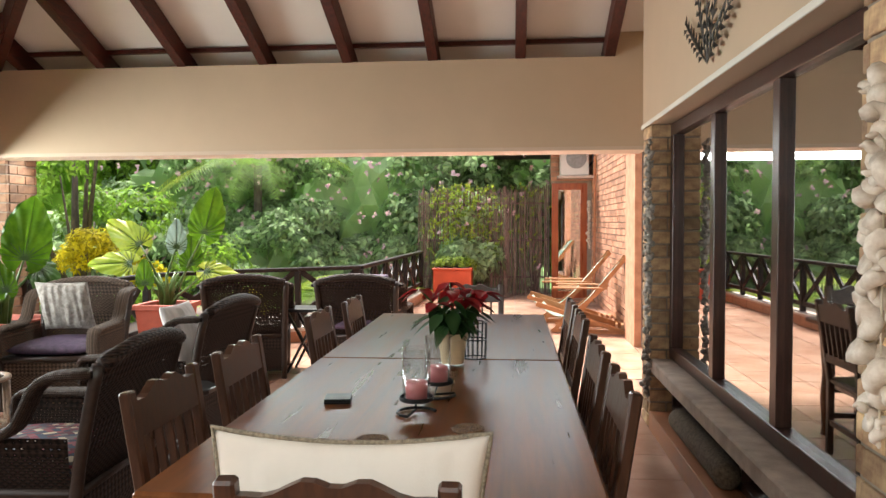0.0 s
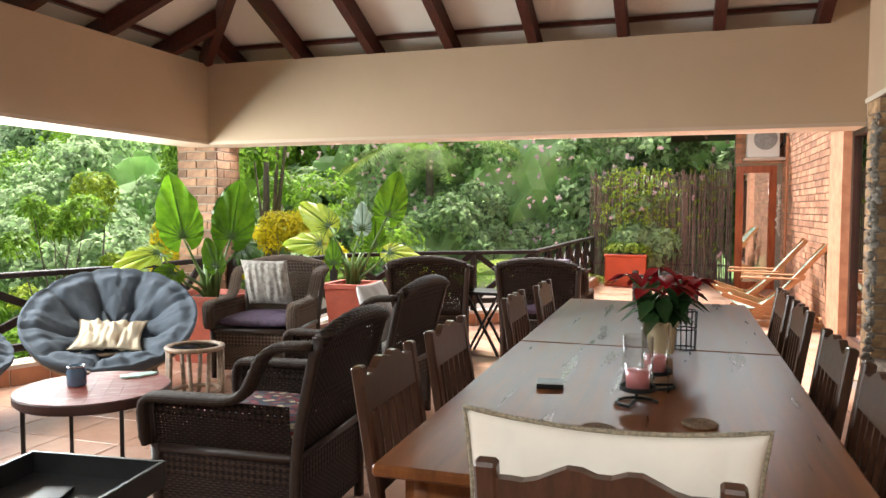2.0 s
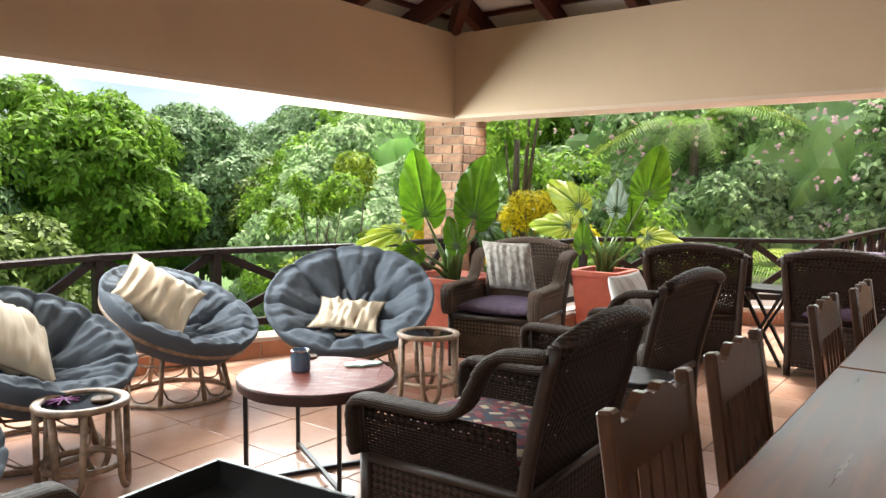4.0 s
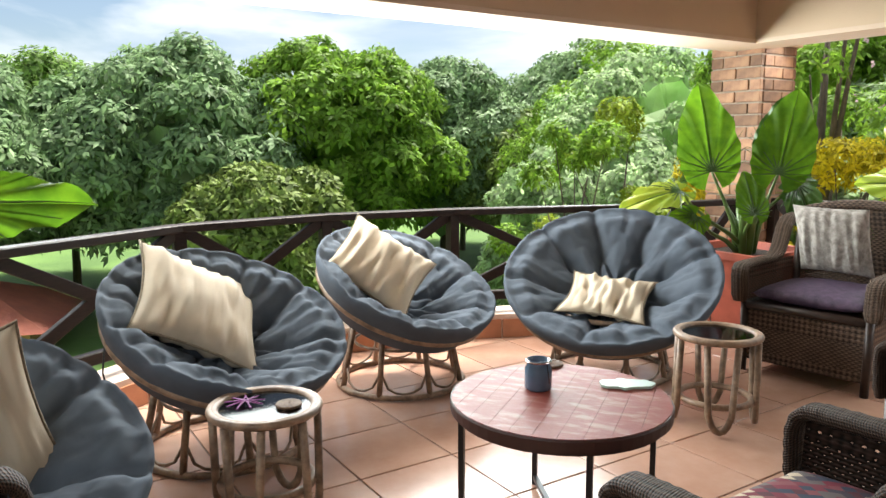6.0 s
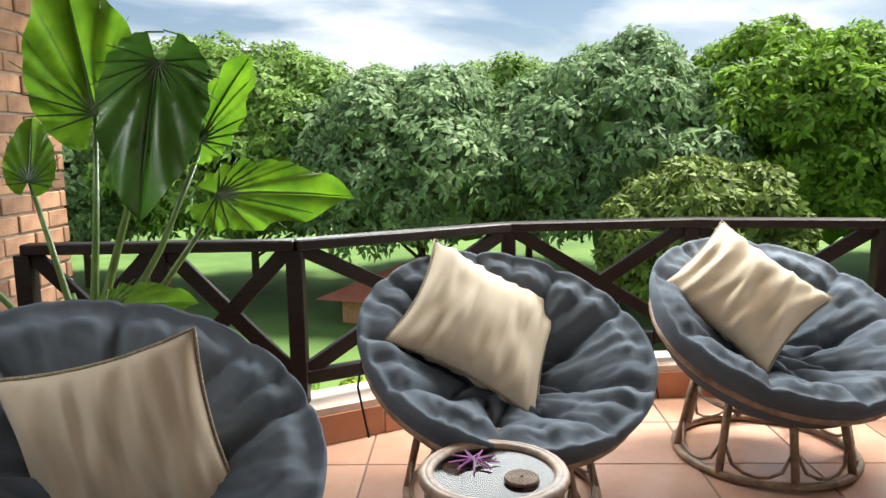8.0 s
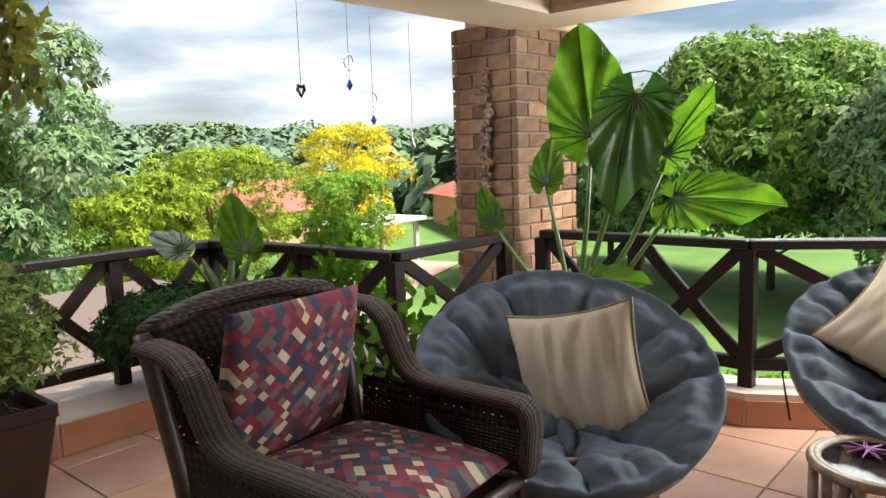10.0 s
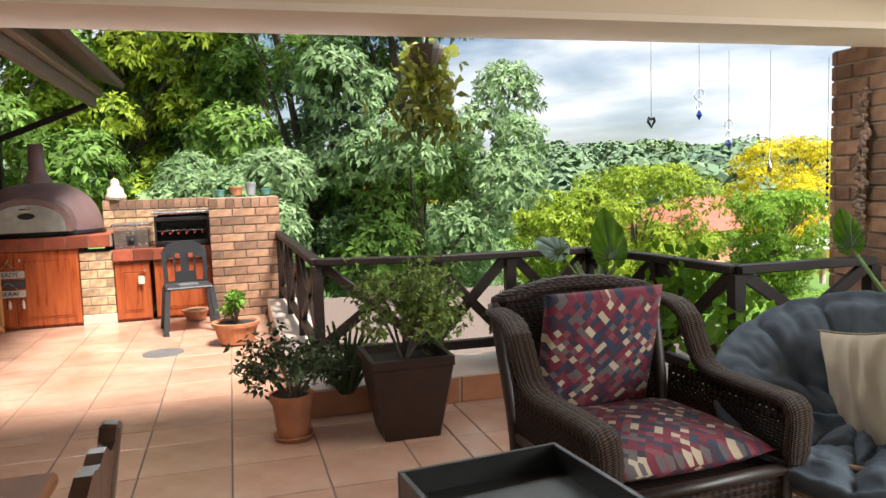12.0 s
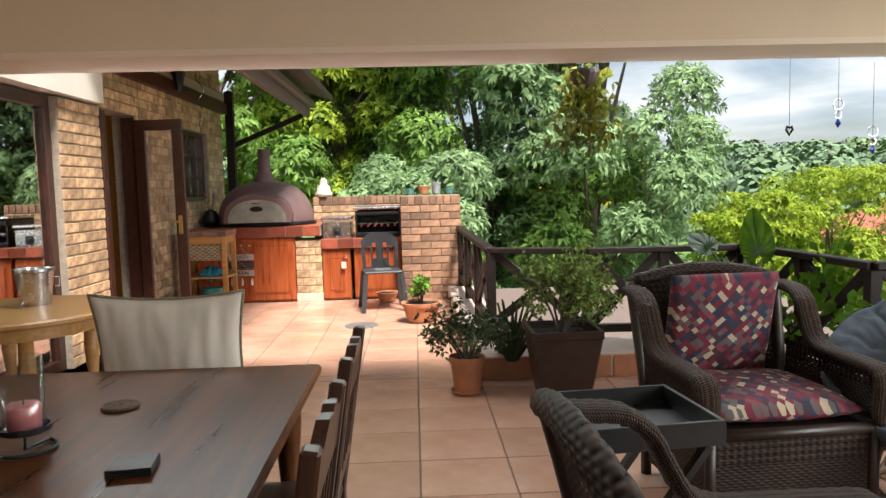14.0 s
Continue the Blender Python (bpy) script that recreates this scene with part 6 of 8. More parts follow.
def chime(x, y, z_top, z_bot, kind, label):
    ob = thing("wind_chime", pose(x, y, z_bot), label, "hanging ornament", "hanging ornaments")
    part("cord", tube([(0, 0, 0.0), (0, 0, z_top - z_bot)], 0.0014, n=5), BLACK, ob)
    if kind == "heart":
        bm = tube([(0.0, 0, -0.028), (0.018, 0, 0.0), (0.013, 0, 0.018), (0.0, 0, 0.010), (-0.013, 0, 0.018), (-0.018, 0, 0.0)], 0.007, closed=True)
        part("heart", bm, BLACK, ob)
        part("crystal", lathe([(0.002, -0.02), (0.012, 0), (0.002, 0.02)], 8), GLASS, ob)
    elif kind == "ring":
        part("ring", tube([(0.028 * math.cos(i * 0.39), 0, 0.09 + 0.028 * math.sin(i * 0.39)) for i in range(16)], 0.003, closed=True), STEEL, ob)
        part("ring", tube([(0.018 * math.cos(i * 0.39), 0, 0.035 + 0.018 * math.sin(i * 0.39)) for i in range(16)], 0.002, closed=True), STEEL, ob)
        part("crystal", lathe([(0.002, -0.035), (0.016, -0.012), (0.002, 0.014)], 8), BLUEGLASS, ob, "blue glass drop")
    elif kind == "drop":
        part("drop", lathe([(0.002, 0.12), (0.008, 0.04), (0.015, 0.01), (0.002, -0.01)], 10), STEEL, ob, smooth=True)
    else:
        for i in range(7):
            part("bead", lathe([(0.002, -0.012), (0.011, 0), (0.002, 0.012)], 8, at=(0, 0, 0.03 + i * 0.04)), BLUEGLASS if i % 2 else BLACK, ob)
        part("ball", lathe([(0.003, -0.03), (0.022, 0), (0.003, 0.03)], 10), GLASS, ob)
    return ob


chime(-1.98, 4.13, 1.98, 1.60, "heart", "small black heart ornament hanging on a cord from the beam")
chime(-2.25, 4.13, 1.98, 1.64, "ring", "silver ringed ornament with a blue drop hanging from the beam")
chime(-2.78, 4.0, 1.98, 1.34, "drop", "slim silver drop hanging on a long cord from the beam")
chime(-3.35, 3.80, 1.98, 1.12, "beads", "string of blue and black beads hanging from the beam")
chime(-2.56, 3.95, 1.98, 1.50, "ring", "small silver ornament with a blue drop hanging from the beam")


def shell(rng_, s):
    """A lumpy sea shell: a short spiral cone."""
    bm = bmesh.new()
    n = 14
    pts, rad = [], []
    for i in range(n):
        f = i / (n - 1)
        a = f * 9
        pts.append((s * 0.28 * (1 - f) * math.cos(a), s * 0.28 * (1 - f) * math.sin(a), s * (f * 1.0 - 0.4)))
        rad.append(s * 0.34 * (1 - f) ** 0.8 + 0.002)
    tube(pts, rad, bm, n=8)
    bmesh.ops.transform(bm, matrix=pose(0, 0, 0, rng_.uniform(0, 360), rng_.uniform(0, 360), rng_.uniform(0, 360)), verts=bm.verts)
    return bm


def garland(x, y, z0, z1, s, material, label, seed, ax="x"):
    r = random.Random(seed)
    ob = thing("shell_garland", pose(x, y, z0), label, "shell garland", "shell garlands")
    part("cord", tube([(0, 0, 0), (0, 0, z1 - z0)], 0.003), CREAM, ob)
    z = 0.0
    meshes = [shell(r, s * k) for k in (0.8, 1.0, 1.25)]
    while z < z1 - z0:
        bm = shell(r, s * r.uniform(0.7, 1.25))
        dx, dy = r.uniform(-0.5, 0.5) * s, r.uniform(-0.7, 0.7) * s
        bmesh.ops.translate(bm, vec=(dx * 0.5, dy, z), verts=bm.verts)
        part("shell", bm, material, ob, smooth=True)
        z += s * 0.42
    for b_ in meshes:
        b_.free()
    return ob


garland(X_WALL - 0.045, 5.83, 0.88, 1.76, 0.075, SHELL, "string of large white sea shells hanging on the brick pier", 3)
garland(X_WALL - 0.02, 8.97, 0.25, 1.93, 0.045, SHELL_GREY, "string of small grey shells hanging on the brick pier", 4)
garland(-3.42, 3.98, 1.05, 1.78, 0.042, SHELL_BROWN, "string of brown shells and driftwood hanging on the pier", 5)
garland(3.02, 1.80, 1.25, 1.85, 0.05, SHELL, "string of white sea shells hanging on the brick pier", 6)

# iron leaf ornament on the wall
wr = thing("wall_ornament", pose(X_WALL - 0.015, 7.50, 2.12), "grey iron leaf sprays fixed to the plaster wall", "wall ornament")
for k in range(5):
    ang = radians(-60 + 32 * k)
    y1, z1 = 0.45 * math.sin(ang) * -1, 0.52 * math.cos(ang)
    sp = [(-0.012, 0, 0.0), (-0.02, y1 * 0.5, z1 * 0.5), (-0.012, y1, z1)]
    part("stem", tube(sp, 0.004, n=5), IRON, wr)
    for j in range(7):
        f = 0.15 + j * 0.13
        for sd in (-1, 1):
            py, pz = y1 * f, z1 * f
            a2 = math.atan2(y1, z1) + sd * 0.7
            bm = bmesh.new()
            L_, W_ = 0.085, 0.016
            dy, dz = math.sin(a2), math.cos(a2)
            v = [bm.verts.new((-0.015 - 0.01 * b, py + dy * L_ * a + dz * W_ * c, pz + dz * L_ * a - dy * W_ * c)) for a, b, c in ((0, 0, 0), (0.5, 1, 1), (1, 0, 0), (0.5, 1, -1))]
            bm.faces.new(v)
            bmesh.ops.solidify(bm, geom=bm.faces[:], thickness=0.003)
            part("leaf", bm, IRON, wr)

# ---- things on the tables ----
def coaster(x, y, z, r, label):
    ob = thing("coaster", pose(x, y, z), label, "coaster", "coasters")
    for i, rr in enumerate((r, r * 0.8, r * 0.6, r * 0.4, r * 0.2)):
        part("coil", tube(circle(rr, 0.005, 24), 0.006, closed=True, n=6), COIL, ob)
    part("mat", lathe([(r * 0.98, 0.001), (r * 0.98, 0.006)], 24), COIL, ob)
    return ob


TZ = 0.757
coaster(0.895, 6.08, TZ, 0.045, "round woven brown coaster on the dining table")
coaster(1.167, 6.22, TZ, 0.045, "round woven brown coaster on the dining table")
coaster(-1.98, 7.20, 0.470, 0.045, "round woven brown coaster on the coffee table")
coaster(-2.29, 6.28, 0.402, 0.04, "round woven brown coaster on the glass side table")
sc = thing("coaster_stack", pose(0.685, 6.55, TZ, 0, 0, 8), "small stack of square black coasters", "coaster", "coasters")
for i in range(3):
    part("coaster", box(-0.046, 0.046, -0.046, 0.046, 0.001 + i * 0.006, 0.006 + i * 0.006, 0.001), BLACK, sc)


def candle(x, y, z, rod, label, spin):
    ob = thing("candle_holder", pose(x, y, z, 0, 0, spin), label, "candle holder")
    part("foot", tube([(0.065 * math.cos(a * 0.5), 0.065 * math.sin(a * 0.5), 0.006) for a in range(9)] + [(0.0, 0.02, 0.01), (0, 0, rod)], 0.005, n=6), BLACK, ob)
    part("dish", lathe([(0.050, rod), (0.058, rod + 0.004), (0.058, rod + 0.016), (0.054, rod + 0.016), (0.053, rod + 0.006)], 28), BLACK, ob)
    part("candle", lathe([(0.036, rod + 0.007), (0.037, rod + 0.06), (0.033, rod + 0.066), (0.01, rod + 0.063)], 24), PINKWAX, ob, "pink wax candle", smooth=True)
    part("wick", tube([(0, 0, rod + 0.06), (0, 0, rod + 0.075)], 0.0015, n=5), BLACK, ob)
    bm = bmesh.new()
    for r_ in (0.047, 0.0445):
        a = [bm.verts.new((r_ * math.cos(i * math.pi / 16), r_ * math.sin(i * math.pi / 16), rod + 0.008)) for i in range(32)]
        b = [bm.verts.new((r_ * math.cos(i * math.pi / 16), r_ * math.sin(i * math.pi / 16), rod + 0.175)) for i in range(32)]
        for i in range(32):
            f = (a[i], a[(i + 1) % 32], b[(i + 1) % 32], b[i])
            bm.faces.new(f if r_ > 0.045 else f[::-1])
        if r_ > 0.045:
            outer = b
        else:
            for i in range(32):
                bm.faces.new((outer[i], outer[(i + 1) % 32], b[(i + 1) % 32], b[i]))
    part("glass", bm, GLASS, ob, "clear glass cylinder", smooth=True)
    return ob


candle(0.985, 6.40, TZ, 0.045, "black iron candle holder with a pink candle in glass", 20)
candle(1.03, 6.66, TZ, 0.045, "black iron candle holder with a pink candle in glass", 150)
pt = round_pot("plant_pot", 1.04, 7.22, TZ, 0.068, 0.15, CREAMPOT, "cream pot of a poinsettia on the dining table", False)
po = thing("poinsettia", pose(1.04, 7.22, TZ + 0.13), "red poinsettia with dark green leaves in a cream pot", "potted plant")
rp = random.Random(4)
for i in range(9):
    a = i * 2.4
    L = rp.uniform(0.06, 0.15)
    top = Vector((L * math.cos(a), L * math.sin(a), rp.uniform(0.16, 0.25)))
    part("stem", tube([(0, 0, 0), top * 0.5 + Vector((0, 0, 0.03)), top], 0.004, n=5), STALK, po)
    for k in range(13):
        red = k < 7
        b = a + k * 2.1
        q = top if red else top * rp.uniform(0.35, 0.85)
        Ln, W_ = (0.085, 0.030) if red else (0.105, 0.034)
        Ln *= rp.uniform(0.8, 1.2)
        dz = rp.uniform(-0.35, 0.15) if red else rp.uniform(-0.9, -0.2)
        d = Vector((math.cos(b), math.sin(b), dz)).normalized()
        s = d.cross(Vector((0, 0, 1))).normalized()
        bm = bmesh.new()
        c = [(0, 0), (0.3, 0.8), (0.5, 1.0), (0.75, 0.55), (1, 0), (0.75, -0.55), (0.5, -1.0), (0.3, -0.8)]
        vs = [bm.verts.new(q + d * Ln * u + s * W_ * w - Vector((0, 0, 0.03 * u * u - 0.006 * abs(w)))) for u, w in c]
        m0 = bm.verts.new(q + d * Ln * 0.5 - Vector((0, 0, 0.012)))
        for j in range(8):
            bm.faces.new((vs[j], vs[(j + 1) % 8], m0))
        part("bract" if red else "leaf", bm, REDBRACT if red else DARKLEAF, po, smooth=True)
nh = thing("wire_basket", pose(1.13, 7.42, TZ), "small black wire basket behind the poinsettia", "wire basket")
for i in range(14):
    a = i * 2 * math.pi / 14
    part("wire", tube([(0.05 * math.cos(a), 0.05 * math.sin(a), 0), (0.055 * math.cos(a), 0.055 * math.sin(a), 0.17)], 0.0022, n=5), BLACK, nh)
for z in (0.004, 0.09, 0.17):
    part("ring", tube(circle(0.053, z, 24), 0.003, closed=True, n=5), BLACK, nh)
# cushion on the end chair
hc = pillow(pose(0.98, 5.385, 0.735, 84, 0, 0), 0.56, 0.50, 0.11, CREAM2, "cream cotton back cushion with piping on the dining chair", 5, PIPING, 0.20, 0.010)
# jar and slate on the coffee table
jr = thing("jar_candle", pose(-1.80, 6.99, 0.471), "blue glass jar candle with a wire handle on the table", "jar candle")
part("jar", lathe([(0.043, 0), (0.047, 0.007), (0.047, 0.072), (0.039, 0.088), (0.041, 0.104), (0.038, 0.104), (0.035, 0.085)], 28), JARGLASS, jr, "frosted blue glass jar", smooth=True)
part("rim", tube(circle(0.041, 0.098, 28), 0.004, closed=True), STEEL, jr)
part("handle", tube([(0.044, 0, 0.095), (0.054, 0, 0.055), (0.058, 0, 0.03)], 0.0018, n=5), BLACK, jr)
sl = thing("serving_board", pose(-1.66, 7.25, 0.471, 0, 0, 55), "small pale green paddle board on the coffee table", "paddle board")
bm = bmesh.new()
o_ = [(-0.075, -0.02), (-0.06, -0.035), (-0.02, -0.038), (0.0, -0.055), (0.03, -0.04), (0.09, -0.035), (0.115, 0.0), (0.09, 0.035), (0.03, 0.04), (0.0, 0.055), (-0.02, 0.038), (-0.06, 0.035), (-0.075, 0.02)]
f_ = bm.faces.new([bm.verts.new((x, y, 0.001)) for x, y in o_])
r_ = bmesh.ops.extrude_face_region(bm, geom=[f_])
bmesh.ops.translate(bm, vec=(0, 0, 0.009), verts=[v for v in r_["geom"] if isinstance(v, bmesh.types.BMVert)])
part("board", bm, MINT, sl)
dr = thing("ribbon_bundle", pose(-2.40, 6.16, 0.402), "bundle of thin purple ribbons on the glass side table", "ribbon bundle")
for i in range(9):
    a = i * 0.7
    part("strand", tube([(0.07 * math.cos(a), 0.07 * math.sin(a), 0.004), (0.01, 0.01 * math.sin(a * 3), 0.014), (-0.06 * math.cos(a + 0.3), -0.06 * math.sin(a + 0.3), 0.004)], 0.0022, n=5), MAGENTA, dr)

# pillows on the round chairs
pillow(pose(-2.20, 5.30, 0.525, 88, -13.1, 95.8), 0.50, 0.50, 0.17, BEIGE, "beige cotton cushion with piping leaning in the bowl chair", 20, PIPING, 0.22, 0.035)
pillow(pose(-3.12, 6.20, 0.605, 32, 28.9, 89.4), 0.58, 0.58, 0.18, BEIGE, "beige cotton cushion with a raised corner in the bowl chair", 21, PIPING, 0.26, 0.040)
pillow(pose(-3.41, 7.24, 0.645, 38.2, 33.1, 55.6), 0.52, 0.46, 0.16, CREAM, "cream cotton cushion leaning in the bowl chair", 22, PIPING, 0.22, 0.035)
pillow(pose(-2.80, 8.33, 0.455, 20, 4, 34), 0.48, 0.44, 0.09, CREAM, "flat crumpled cream cushion lying in the bowl chair", 23, PIPING, 0.30, 0.045)
pillow(pose(-2.22, 9.52, 0.74, -70, 0, 5), 0.42, 0.42, 0.12, STONEFAB, "mottled grey square cushion on the wicker armchair", 31, None, 0.1)
pillow(pose(-0.74, 8.42, 0.70, 72, 0, 90), 0.40, 0.40, 0.12, WHITEFAB, "white square cushion on the wicker armchair", 32, None, 0.1)

# tray table
ty = thing("tray_table", pose(-0.63, 5.68, 0, 0, 0, 6), "black wooden tray table on crossed legs", "tray table")
part("tray", box(-0.23, 0.23, -0.21, 0.21, 0.505, 0.517), BLACKWOOD, ty)
for a in ((-0.24, 0.24, -0.22, -0.205), (-0.24, 0.24, 0.205, 0.22), (-0.24, -0.225, -0.205, 0.205), (0.225, 0.24, -0.205, 0.205)):
    part("side", box(a[0], a[1], a[2], a[3], 0.505, 0.585, 0.002), BLACKWOOD, ty)
for sy in (-0.17, 0.17):
    part("leg", beam((-0.19, sy, 0.0), (0.19, sy, 0.50), 0.035, 0.022), BLACKWOOD, ty)
    part("leg", beam((0.19, sy + 0.024, 0.0), (-0.19, sy + 0.024, 0.50), 0.035, 0.022), BLACKWOOD, ty)
cs = thing("coaster_box", pose(-0.66, 5.72, 0.518, 0, 0, 20), "square black coaster stack lying in the tray", "coaster", "coasters")
part("coaster", box(-0.046, 0.046, -0.046, 0.046, 0, 0.012, 0.002), BLACK, cs)
# small tripod table
tt = thing("tripod_table", pose(-0.42, 7.72, 0), "small dark octagonal tripod table between the armchairs", "side table")
part("tabletop", lathe([(0.16, 0.50), (0.17, 0.505), (0.17, 0.525), (0.16, 0.53)], 8), BLACKWOOD, tt)
part("column", lathe([(0.02, 0.18), (0.03, 0.25), (0.018, 0.4), (0.03, 0.5)], 14), BLACKWOOD, tt, smooth=True)
for i in range(3):
    a = i * 2.094 + 0.5
    c, s = math.cos(a), math.sin(a)
    part("leg", tube([(0.02 * c, 0.02 * s, 0.24), (0.10 * c, 0.10 * s, 0.20), (0.17 * c, 0.17 * s, 0.06), (0.22 * c, 0.22 * s, 0.02)], [0.022, 0.02, 0.017, 0.014], n=8), BLACKWOOD, tt, smooth=True)
xt = thing("folding_table", pose(-0.62, 10.75, 0), "small dark folding table with crossed legs", "side table")
part("tabletop", box(-0.17, 0.17, -0.17, 0.17, 0.57, 0.60, 0.003), BLACKWOOD, xt)
for sy in (-0.14, 0.14):
    part("leg", beam((-0.15, sy, 0.0), (0.15, sy, 0.57), 0.035, 0.022), BLACKWOOD, xt)
    part("leg", beam((0.15, sy + 0.024, 0.0), (-0.15, sy + 0.024, 0.57), 0.035, 0.022), BLACKWOOD, xt)

# ---- south terrace ----
mh = thing("drain_cover", pose(0.62, 0.93, 0.001), "round grey metal drain cover set in the tiles", "drain cover")
part("rim", lathe([(0.165, 0), (0.165, 0.004), (0.14, 0.005)], 32), STEELDULL, mh)
part("grate", lathe([(0.05, 0.004), (0.05, 0.007)], 20), STEELDULL, mh)
round_pot("plant_pot", 0.03, 0.80, 0, 0.20, 0.20, TERRA, "wide terracotta bowl with a leafy young plant", False)
twiggy("basil", 0.03, 0.80, 0.16, 0.12, 0.28, 260, 0.05, 3, GREEN_FRESH2, "bright green young plant in a terracotta bowl", 12, stems=6)


def plastic_chair():
    ob = thing("plastic_chair", pose(0.45, -0.05, 0, 0, 0, 8), "charcoal moulded plastic chair in front of the cabinets", "chair")
    part("seat", box(-0.21, 0.21, -0.20, 0.21, 0.415, 0.44, 0.01), CHARPLAS, ob)
    for sx in (-1, 1):
        for sy in (-1, 1):
            part("leg", beam((sx * 0.235, sy * 0.24, 0.0), (sx * 0.195, sy * 0.185, 0.42), 0.05, 0.03, bev=0.004), CHARPLAS, ob)
    bm = bmesh.new()
    def bk(u, v):
        a = (u - 0.5) * 2
        w = 0.20 + 0.012 * v
        zt = 0.84 - 0.10 * abs(a) ** 3.5
        return (a * w, -0.20 - 0.09 * v + 0.03 * abs(a) ** 2, 0.43 + (zt - 0.43) * v)
    vs = [[bm.verts.new(bk(i / 20, j / 14)) for j in range(15)] for i in range(21)]
    for i in range(20):
        for j in range(14):
            if (5 < i - 0 < 8 or 11 < i < 14) and 3 < j < 10 or (2 <= i <= 4 or 15 <= i <= 17) and j < 9 and j > 0:
                continue
            bm.faces.new((vs[i][j], vs[i + 1][j], vs[i + 1][j + 1], vs[i][j + 1]))
    bmesh.ops.solidify(bm, geom=bm.faces[:], thickness=0.018)
    part("backrest", bm, CHARPLAS, ob)
    bx = thing("folded_paper", pose(0.45, 0.0, 0.442, 0, 0, 20), "small folded grey paper on the plastic chair", "paper")
    part("sheet", box(-0.09, 0.09, -0.06, 0.06, 0, 0.012), STEELDULL, bx)


plastic_chair()
ps = round_pot("plant_pot", 0.42, -0.55, 0, 0.13, 0.12, TERRA, "low terracotta pot under the cabinet", False)

# trolley
tr = thing("kitchen_trolley", pose(2.40, -0.22, 0), "pine kitchen trolley with a butcher block top and basket", "trolley")
part("worktop", box(-0.27, 0.27, -0.24, 0.24, 0.86, 0.92, 0.004), mat("butcher block", (0.28, 0.16, 0.11), 0.5, scale=8, stretch=(1, 8, 1), color2=(0.12, 0.06, 0.04), bump=0.15), tr)
for sx in (-0.235, 0.235):
    for sy in (-0.205, 0.205):
        part("leg", box(sx - 0.025, sx + 0.025, sy - 0.025, sy + 0.025, 0.05, 0.86, 0.003), LIGHTWOOD, tr)
part("rail", box(-0.21, 0.21, 0.20, 0.225, 0.78, 0.86), LIGHTWOOD, tr)
part("rail", box(-0.255, -0.235, -0.18, 0.18, 0.78, 0.86), LIGHTWOOD, tr)
part("basket", box(-0.20, 0.20, -0.18, 0.215, 0.60, 0.775, 0.01), WICKER_PALE, tr)
part("shelf", box(-0.26, 0.26, -0.23, 0.23, 0.08, 0.12, 0.003), LIGHTWOOD, tr)
part("shelf", box(-0.26, 0.26, -0.23, 0.23, 0.40, 0.42, 0.003), LIGHTWOOD, tr)
bk = thing("bucket", pose(2.36, -0.17, 0.12), "turquoise plastic bucket on the trolley shelf", "bucket")
part("bucket", lathe([(0.09, 0), (0.12, 0.16), (0.125, 0.165), (0.115, 0.165)], 20), TURQ, bk)
cl = thing("cloth", pose(2.34, -0.17, 0.44), "crumpled blue cloth on the trolley", "cloth")
part("cloth", pillow_mesh(0.25, 0.3, 0.14, 0.5, 9, wrinkle=0.05), BLUECLOTH, cl, smooth=True)
for i in range(5):
    nw = thing("magazine", pose(2.40 + 0.01 * i, -0.05, 0.125 + 0.013 * i, 0, 0, 8 * i), "crumpled newspaper in a pile on the trolley", "newspaper", "newspapers")
    part("pages", box(-0.12, 0.12, -0.15, 0.16, 0, 0.011, 0.002), PAPER, nw)


def ornate_pot(x, y, z, s, material, label, name="teapot"):
    ob = thing(name, pose(x, y, z), label, "kettle")
    part("body", lathe([(0.06 * s, 0), (0.10 * s, 0.04 * s), (0.11 * s, 0.09 * s), (0.07 * s, 0.15 * s), (0.075 * s, 0.17 * s)], 20), material, ob, smooth=True)
    part("lid", lathe([(0.075 * s, 0.17 * s), (0.03 * s, 0.19 * s), (0.012 * s, 0.21 * s)], 16), material, ob, smooth=True)
    part("handle", tube([(-0.09 * s, 0, 0.14 * s), (-0.15 * s, 0, 0.12 * s), (-0.14 * s, 0, 0.06 * s), (-0.10 * s, 0, 0.05 * s)], 0.008), material, ob)
    return ob


ornate_pot(2.60, -1.15, 0.916, 1.1, BLACK, "black enamel utensil pot on the tiled worktop", "utensil_pot")
ut = thing("utensils", pose(2.60, -1.15, 1.09), "bundle of steel and wooden cooking utensils in a pot", "utensils")
for i in range(7):
    a = i * 0.9
    part("utensil", tube([(0.02 * math.cos(a), 0.02 * math.sin(a), 0), (0.07 * math.cos(a), 0.07 * math.sin(a), 0.26)], [0.004, 0.010], n=6), STEEL if i % 2 else LIGHTWOOD, ut)
# small things on the wall and tower
st = solid("statue", lathe([(0.11, 0), (0.12, 0.04), (0.09, 0.08), (0.085, 0.13), (0.045, 0.165), (0.05, 0.20), (0.03, 0.235), (0.008, 0.245)], 20), SHELL, "small seated white stone statue on the brick wall", "statue", smooth=True)
st.matrix_basis = pose(1.28, -1.86, 1.25)
for x, r_, h_, m_, lab in ((0.12, 0.055, 0.08, JADEGLASS, "small turquoise glass bowl on the brick tower"), (-0.05, 0.075, 0.11, TERRA, "small terracotta pot on the brick tower"), (-0.20, 0.06, 0.15, POTGREY, "grey lidded jar on the brick tower"), (-0.36, 0.055, 0.08, JADEGLASS, "small turquoise glass bowl on the brick tower")):
    round_pot("small_pot", x, -0.90, 1.247, r_, h_, m_, lab, False)


